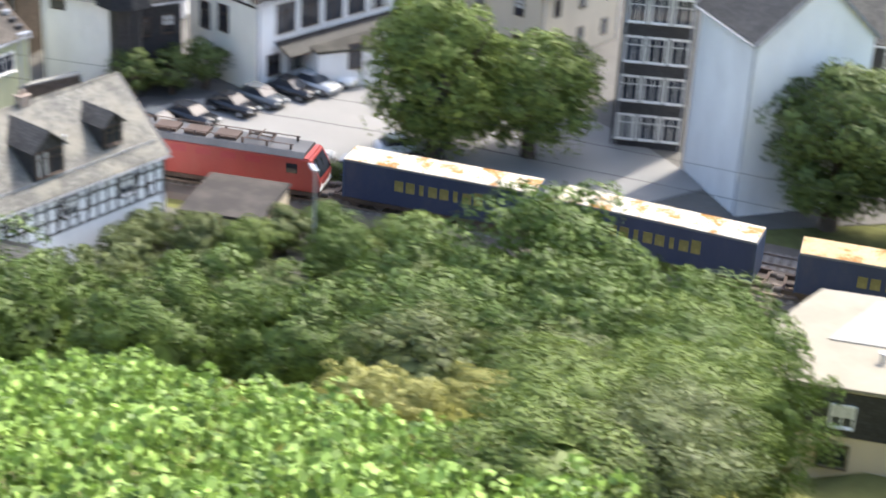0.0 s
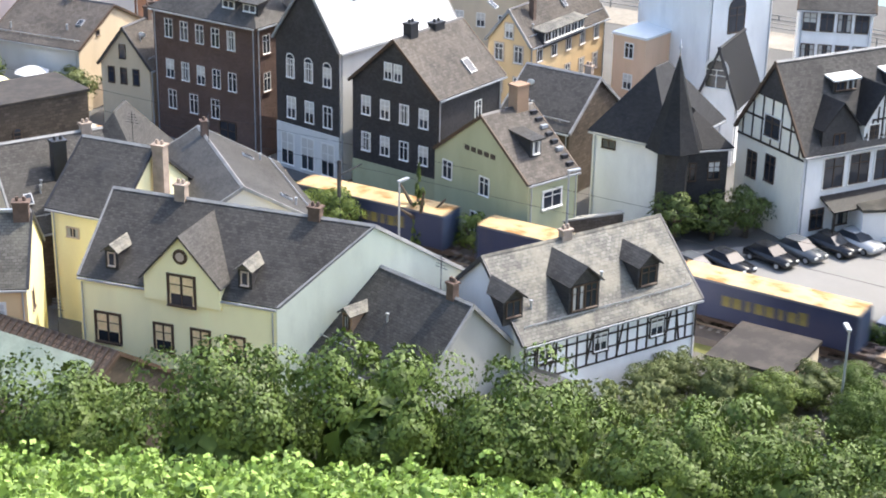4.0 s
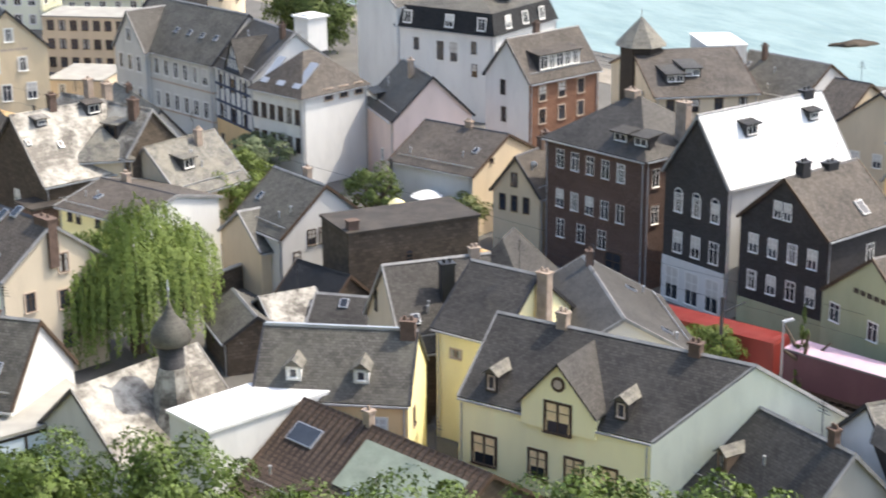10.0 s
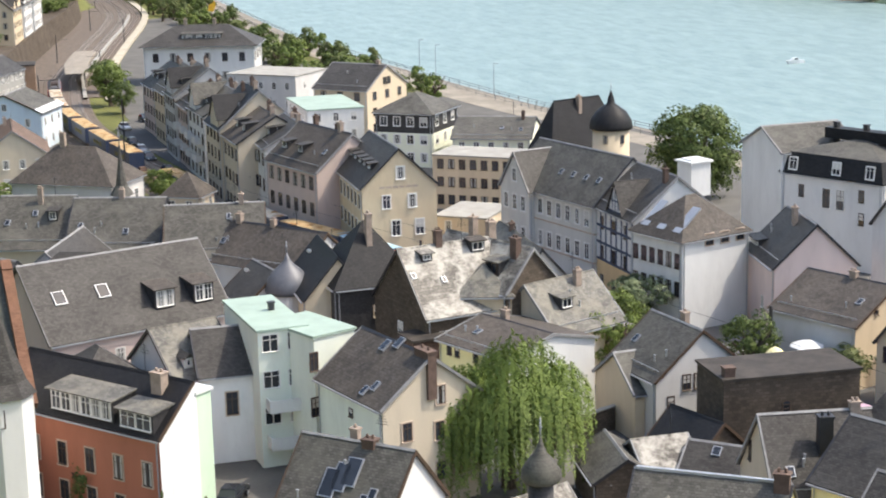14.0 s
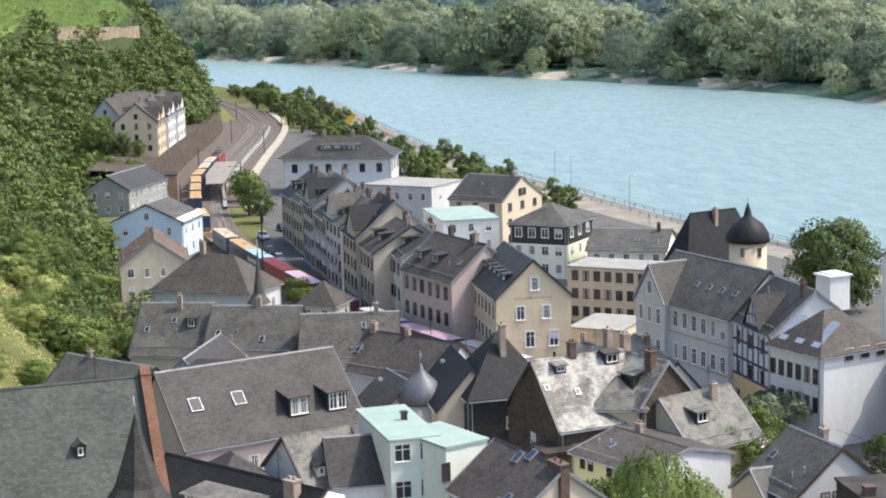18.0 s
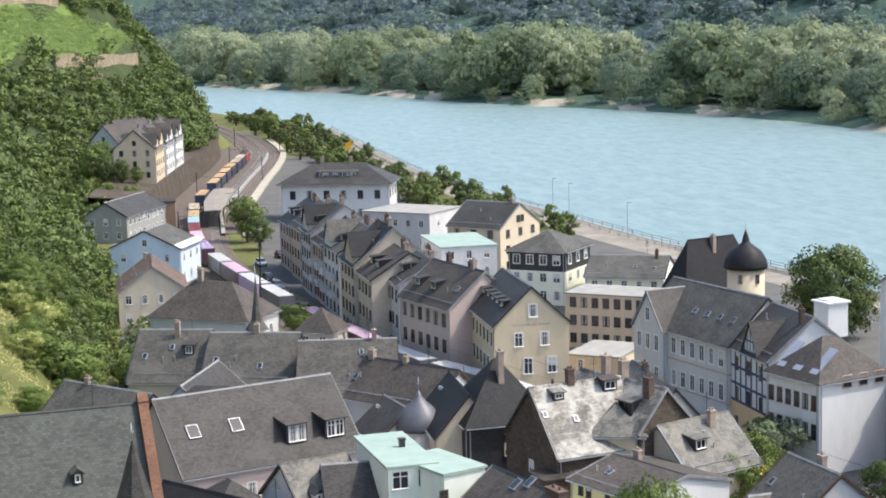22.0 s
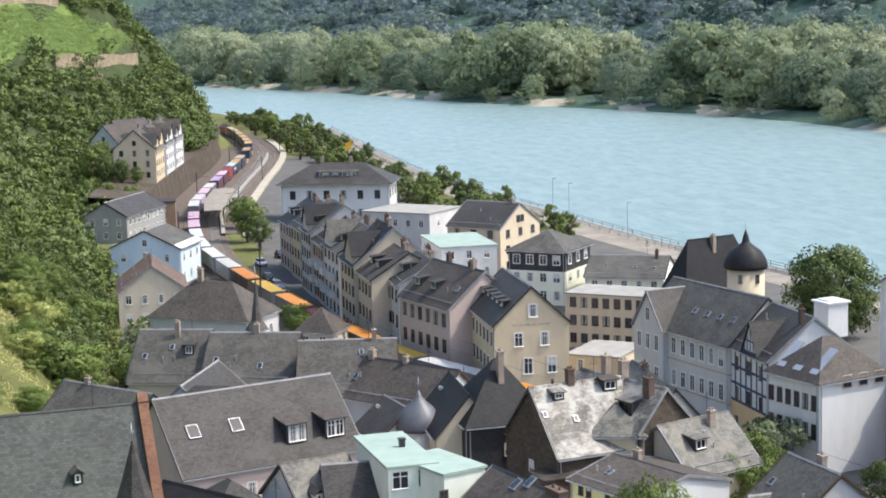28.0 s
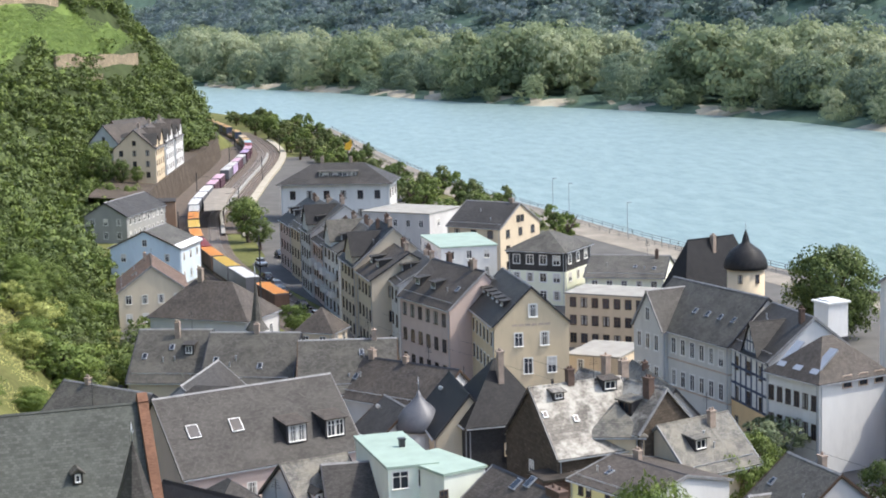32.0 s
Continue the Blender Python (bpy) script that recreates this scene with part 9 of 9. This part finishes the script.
# bushes and trees on the slope below the vineyard
for x, y, h, r, leaf, sd, kind in ((18, 58, 7.6, 3.9, "leaf_dark", 1, "near"), (13, 60, 6.4, 3.4, "leaf_dark", 4, "near"), (22.5, 53.0, 8.0, 3.8, "leaf_dark", 2, "near"), (27.5, 50, 8.6, 3.8, "leaf_dark", 3, "near"), (31.5, 46.5, 7.8, 3.6, "leaf_dark", 5, "near"), (24.5, 57, 7.2, 3.4, "leaf_dark", 6, "near"),
                              (36.0, 47.5, 8.2, 3.2, "leaf_olive", 1, "scrub"), (39.5, 44.0, 8.2, 3.4, "leaf_olive", 2, "scrub"), (38.2, 50.0, 9.0, 3.0, "leaf_olive", 3, "scrub"), (41.2, 47.0, 7.6, 2.8, "leaf_olive", 6, "scrub"), (35.0, 53.0, 7.4, 2.8, "leaf_olive", 5, "scrub"), (45.0, 46.5, 7.0, 2.8, "leaf_dark", 3, "near"),
                              (47.5, 40.0, 10.5, 4.4, "leaf_dark", 4, "near"), (50.0, 35.5, 12.5, 5.0, "leaf_dark", 2, "near"), (50.3, 29.0, 9.0, 3.6, "leaf_dark", 1, "near"), (46.0, 33.0, 9.8, 4.4, "leaf", 5, "near"), (46.8, 26.5, 7.6, 3.2, "leaf_dark", 6, "near"), (43.5, 36.5, 7.8, 3.4, "leaf_olive", 6, "scrub"), (41.0, 39.0, 6.4, 3.2, "leaf_olive", 4, "scrub"),
                              (39.5, 31.0, 6.0, 3.4, "leaf_dark", 3, "near"), (41.5, 27.0, 6.0, 3.4, "leaf_dark", 2, "near"), (36.0, 27.0, 4.6, 2.8, "leaf_olive", 1, "scrub"), (38.0, 23.0, 4.6, 2.8, "leaf_olive", 2, "scrub"), (31.0, 21.5, 3.0, 2.0, "leaf_olive", 3, "scrub"), (32.0, 18.6, 3.2, 2.0, "leaf", 4, "near"), (28.0, 16.5, 2.4, 1.7, "leaf", 6, "near"), (43.0, 24.5, 6.4, 2.6, "leaf", 5, "near"),
                              (8, 62, 7.6, 3.4, "leaf", 2, "near"), (3, 64, 7.0, 3.2, "leaf", 5, "near"), (-2, 66, 6.4, 3.2, "leaf", 3, "near"), (43.0, 30.0, 7.6, 3.6, "leaf", 1, "near"), (40.0, 34.5, 7.0, 3.4, "leaf_olive", 2, "scrub"), (36.0, 20.5, 4.6, 2.4, "leaf", 6, "near"), (34.0, 23.5, 5.0, 2.6, "leaf_olive", 5, "scrub"), (41.5, 21.5, 7.4, 2.5, "leaf_dark", 3, "near"), (14.8, 10.4, 2.0, 1.5, "leaf", 1, "near"), (16.2, 9.9, 2.0, 1.5, "leaf_olive", 2, "near"), (18.6, 12.6, 2.0, 1.6, "leaf", 3, "near"), (20.5, 11.9, 2.0, 1.6, "leaf_olive", 4, "near"), (22.5, 15.5, 2.4, 1.8, "leaf", 5, "near"), (24.5, 14.0, 2.4, 1.8, "leaf", 6, "near"), (17.0, 12.8, 1.2, 1.1, "leaf_olive", 5, "near"), (30.0, 25.5, 3.4, 2.2, "leaf_olive", 6, "scrub"), (33.5, 28.0, 5.0, 2.6, "leaf", 4, "near"), (37.0, 37.0, 6.4, 3.2, "leaf", 5, "near"), (33.5, 40.5, 6.2, 3.2, "leaf_dark", 3, "near"), (60.5, 62.0, 3.6, 2.4, "leaf_olive", 2, "scrub"), (64.0, 66.5, 3.4, 2.2, "leaf_olive", 5, "scrub"), (66.5, 61.5, 3.6, 2.6, "leaf_olive", 3, "scrub"), (69.0, 67.0, 3.0, 2.0, "leaf", 1, "scrub"), (57.0, 66.0, 3.2, 2.0, "leaf_olive", 4, "scrub"), (64.0, 77.5, 3.4, 2.2, "leaf_olive", 1, "scrub"), (64.8, 74.0, 3.8, 2.4, "leaf_olive", 6, "scrub"), (66.5, 71.0, 3.8, 2.4, "leaf", 2, "near"), (70.0, 71.5, 3.4, 2.2, "leaf_olive", 3, "scrub"), (73.0, 70.5, 3.2, 2.0, "leaf_dark", 4, "near"), (70.5, 66.5, 4.4, 2.6, "leaf_dark", 5, "near"), (61.0, 76.0, 3.6, 2.2, "leaf_olive", 2, "scrub"), (60.5, 70.5, 4.0, 2.6, "leaf_olive", 5, "scrub"), (74.5, 64.5, 4.2, 2.6, "leaf", 1, "near"), (33.5, 51.5, 6.6, 3.2, "leaf_dark", 2, "near"), (29.5, 55.5, 6.4, 3.0, "leaf_dark", 5, "near"), (-8, 98, 4.2, 2.6, "leaf", 3, "near"), (-12, 101, 4.8, 2.8, "leaf", 1, "near"), (-3, 96, 4.0, 2.4, "leaf", 2, "near"), (48.5, 50.0, 5.5, 2.6, "leaf_olive", 4, "scrub"), (53.0, 45.5, 5.5, 2.6, "leaf_dark", 5, "near"), (57, 42, 5.5, 2.6, "leaf_olive", 1, "scrub")):
    leaf = "leaf_bush" if leaf == "leaf_dark" or (x > 30 and y < 45 and sd % 3) or (leaf == "leaf" and x < 30 and y > 40) else leaf
    if x < 36 and y > 45:
        h, r = h * 1.08, r * 1.08
    tree(x, y, h, r, kind, leaf, sd, {"leaf_bush": "dense dark green bush on the slope", "leaf_olive": "loose olive-green scrub on the slope", "leaf": "dense green bush on the slope", "leaf_vine": "bright green bush on the slope"}[leaf], 0.02, cat="bush", name="bush")

# vineyard in front of the camera: rows that run across the slope
pts, nrm, crowns = [], [], []
for k, r in enumerate(np.arange(11.0, 38.0, 1.5)):
    az = np.radians(np.arange(-12, 60, math.degrees(0.42 / r)))
    az = az + rng.normal(0, 0.10 / r, len(az))
    keep = r < np.interp(np.degrees(az), [-12, 25, 38, 42, 46, 50, 54, 66], [37, 36, 33, 30, 27, 23, 19, 8]) + 0.8 * np.sin(az * 40)
    crowns.append(np.column_stack([np.sin(az) * r, np.cos(az) * r, rng.uniform(0.75, 1.25, len(az))])[keep])
crowns = np.concatenate(crowns)
crowns[:, :2] += rng.normal(0, 0.12, (len(crowns), 2))
base = height(crowns[:, :2])
for lobe in range(5):
    n = 20
    c = np.column_stack([crowns[:, :2] + rng.normal(0, 0.20, (len(crowns), 2)), base + crowns[:, 2] * rng.uniform(0.35, 1.15, len(crowns))])
    rad = rng.uniform(0.12, 0.30, len(crowns))
    d = rng.normal(0, 1, (len(crowns), n, 3))
    d /= np.linalg.norm(d, axis=2)[:, :, None]
    d[:, :, 2] = np.abs(d[:, :, 2]) * 1.2 - 0.3
    pts.append((c[:, None, :] + d * rad[:, None, None]).reshape(-1, 3))
    nrm.append(d.reshape(-1, 3))
pts, nrm = np.concatenate(pts), np.concatenate(nrm)
tagged(new("vineyard", cloud_mesh("vineyard", leaf_quads(pts, nrm, 0.14, rng, 0.95, 0.7, 0.25), M["leaf_vine"])), "bright green sunlit grape vines in rows", "vineyard", kind="stuff")
# dry grass and weeds where the vines end
P = scatter(30000, (12, 60, 8, 40), lambda P: (np.hypot(P[:, 0], P[:, 1]) > 20) & (np.hypot(P[:, 0], P[:, 1]) < 44) & (np.degrees(np.arctan2(P[:, 0], P[:, 1])) > 40))[:6000]
Z = height(P)
C = np.column_stack([P, Z + rng.uniform(0.05, 0.7, len(P))])
tagged(new("dry_grass", cloud_mesh("dry_grass", leaf_quads(C, np.tile((0.4, 0.4, 0.3), (len(C), 1)), 0.34, rng, 0.25), M["grass_dry"])), "dry yellow grass and weeds at the vineyard's end", "grass", kind="stuff")
# hedge between the line and the car park
P = np.array([along(s, 2.9)[0] for s in np.linspace(56, 76, 700)]) + rng.normal(0, 0.15, (700, 2))
C = np.column_stack([np.repeat(P, 14, 0), rng.uniform(0.1, 1.8, 9800)]) + rng.normal(0, 0.10, (9800, 3))
tagged(new("hedge", cloud_mesh("hedge", leaf_quads(C, np.tile((0.0, -0.3, 1.0), (len(C), 1)), 0.24, rng), M["leaf_bush"])), "clipped dark green hedge beside the car park", "hedge", kind="stuff")
# small trees in the garden of the red house
tree(-18.4, 129.0, 5.5, 1.9, "town", "leaf_dark", 31, "small dark green garden tree", 0.12)
tree(-15.0, 128.0, 5.0, 1.8, "town", "leaf_dark", 32, "small dark green garden tree", 0.12)
# bushy trees on the meadow at the hill foot
tree(-53.7, 231.2, 4.5, 2.7, "town", "leaf_willow", 41, "bushy light green tree on the grassy slope", 0.1)
tree(-46.9, 208.4, 6.5, 4.2, "town", "leaf_willow", 42, "bushy light green tree on the grassy slope", 0.1)
tree(-54.9, 265.3, 5.5, 3.4, "town", "leaf_willow", 43, "bushy light green tree on the grassy slope", 0.1)
tree(-58.3, 225.8, 3.5, 2.4, "town", "leaf_willow", 44, "bushy light green tree on the grassy slope", 0.1)
tree(-42.7, 228.8, 4.5, 3.2, "town", "leaf", 45, "bushy light green tree on the grassy slope", 0.1)
P = scatter(9000, (-66, -44, 180, 240), lambda P: (P[:, 0] < -48 - 0.27 * (P[:, 1] - 202)) & (lumps(P, 14, 5) > -0.05))[:3500]
C = np.column_stack([P, height(P) + rng.uniform(0.05, 0.5, len(P))])
tagged(new("meadow_grass", cloud_mesh("meadow_grass", leaf_quads(C, np.tile((0.3, -0.3, 0.6), (len(C), 1)), 0.5, rng, 0.3), M["grass_dry"])), "dry yellow grass on the sunny hill meadow", "grass", kind="stuff")
SPEED = 23.6


def motions():
    """The goods train runs away along the line at an even speed."""
    for front, n, ob in TRAIN:
        rows = []
        for t in np.arange(0, 32.01, 1.0):
            p, a = along(front - n / 2 + SPEED * t)
            rows.append((float(t), pose(p[0], p[1], 0.0, 0, 0, a)))
        walk(ob, rows)


motions()
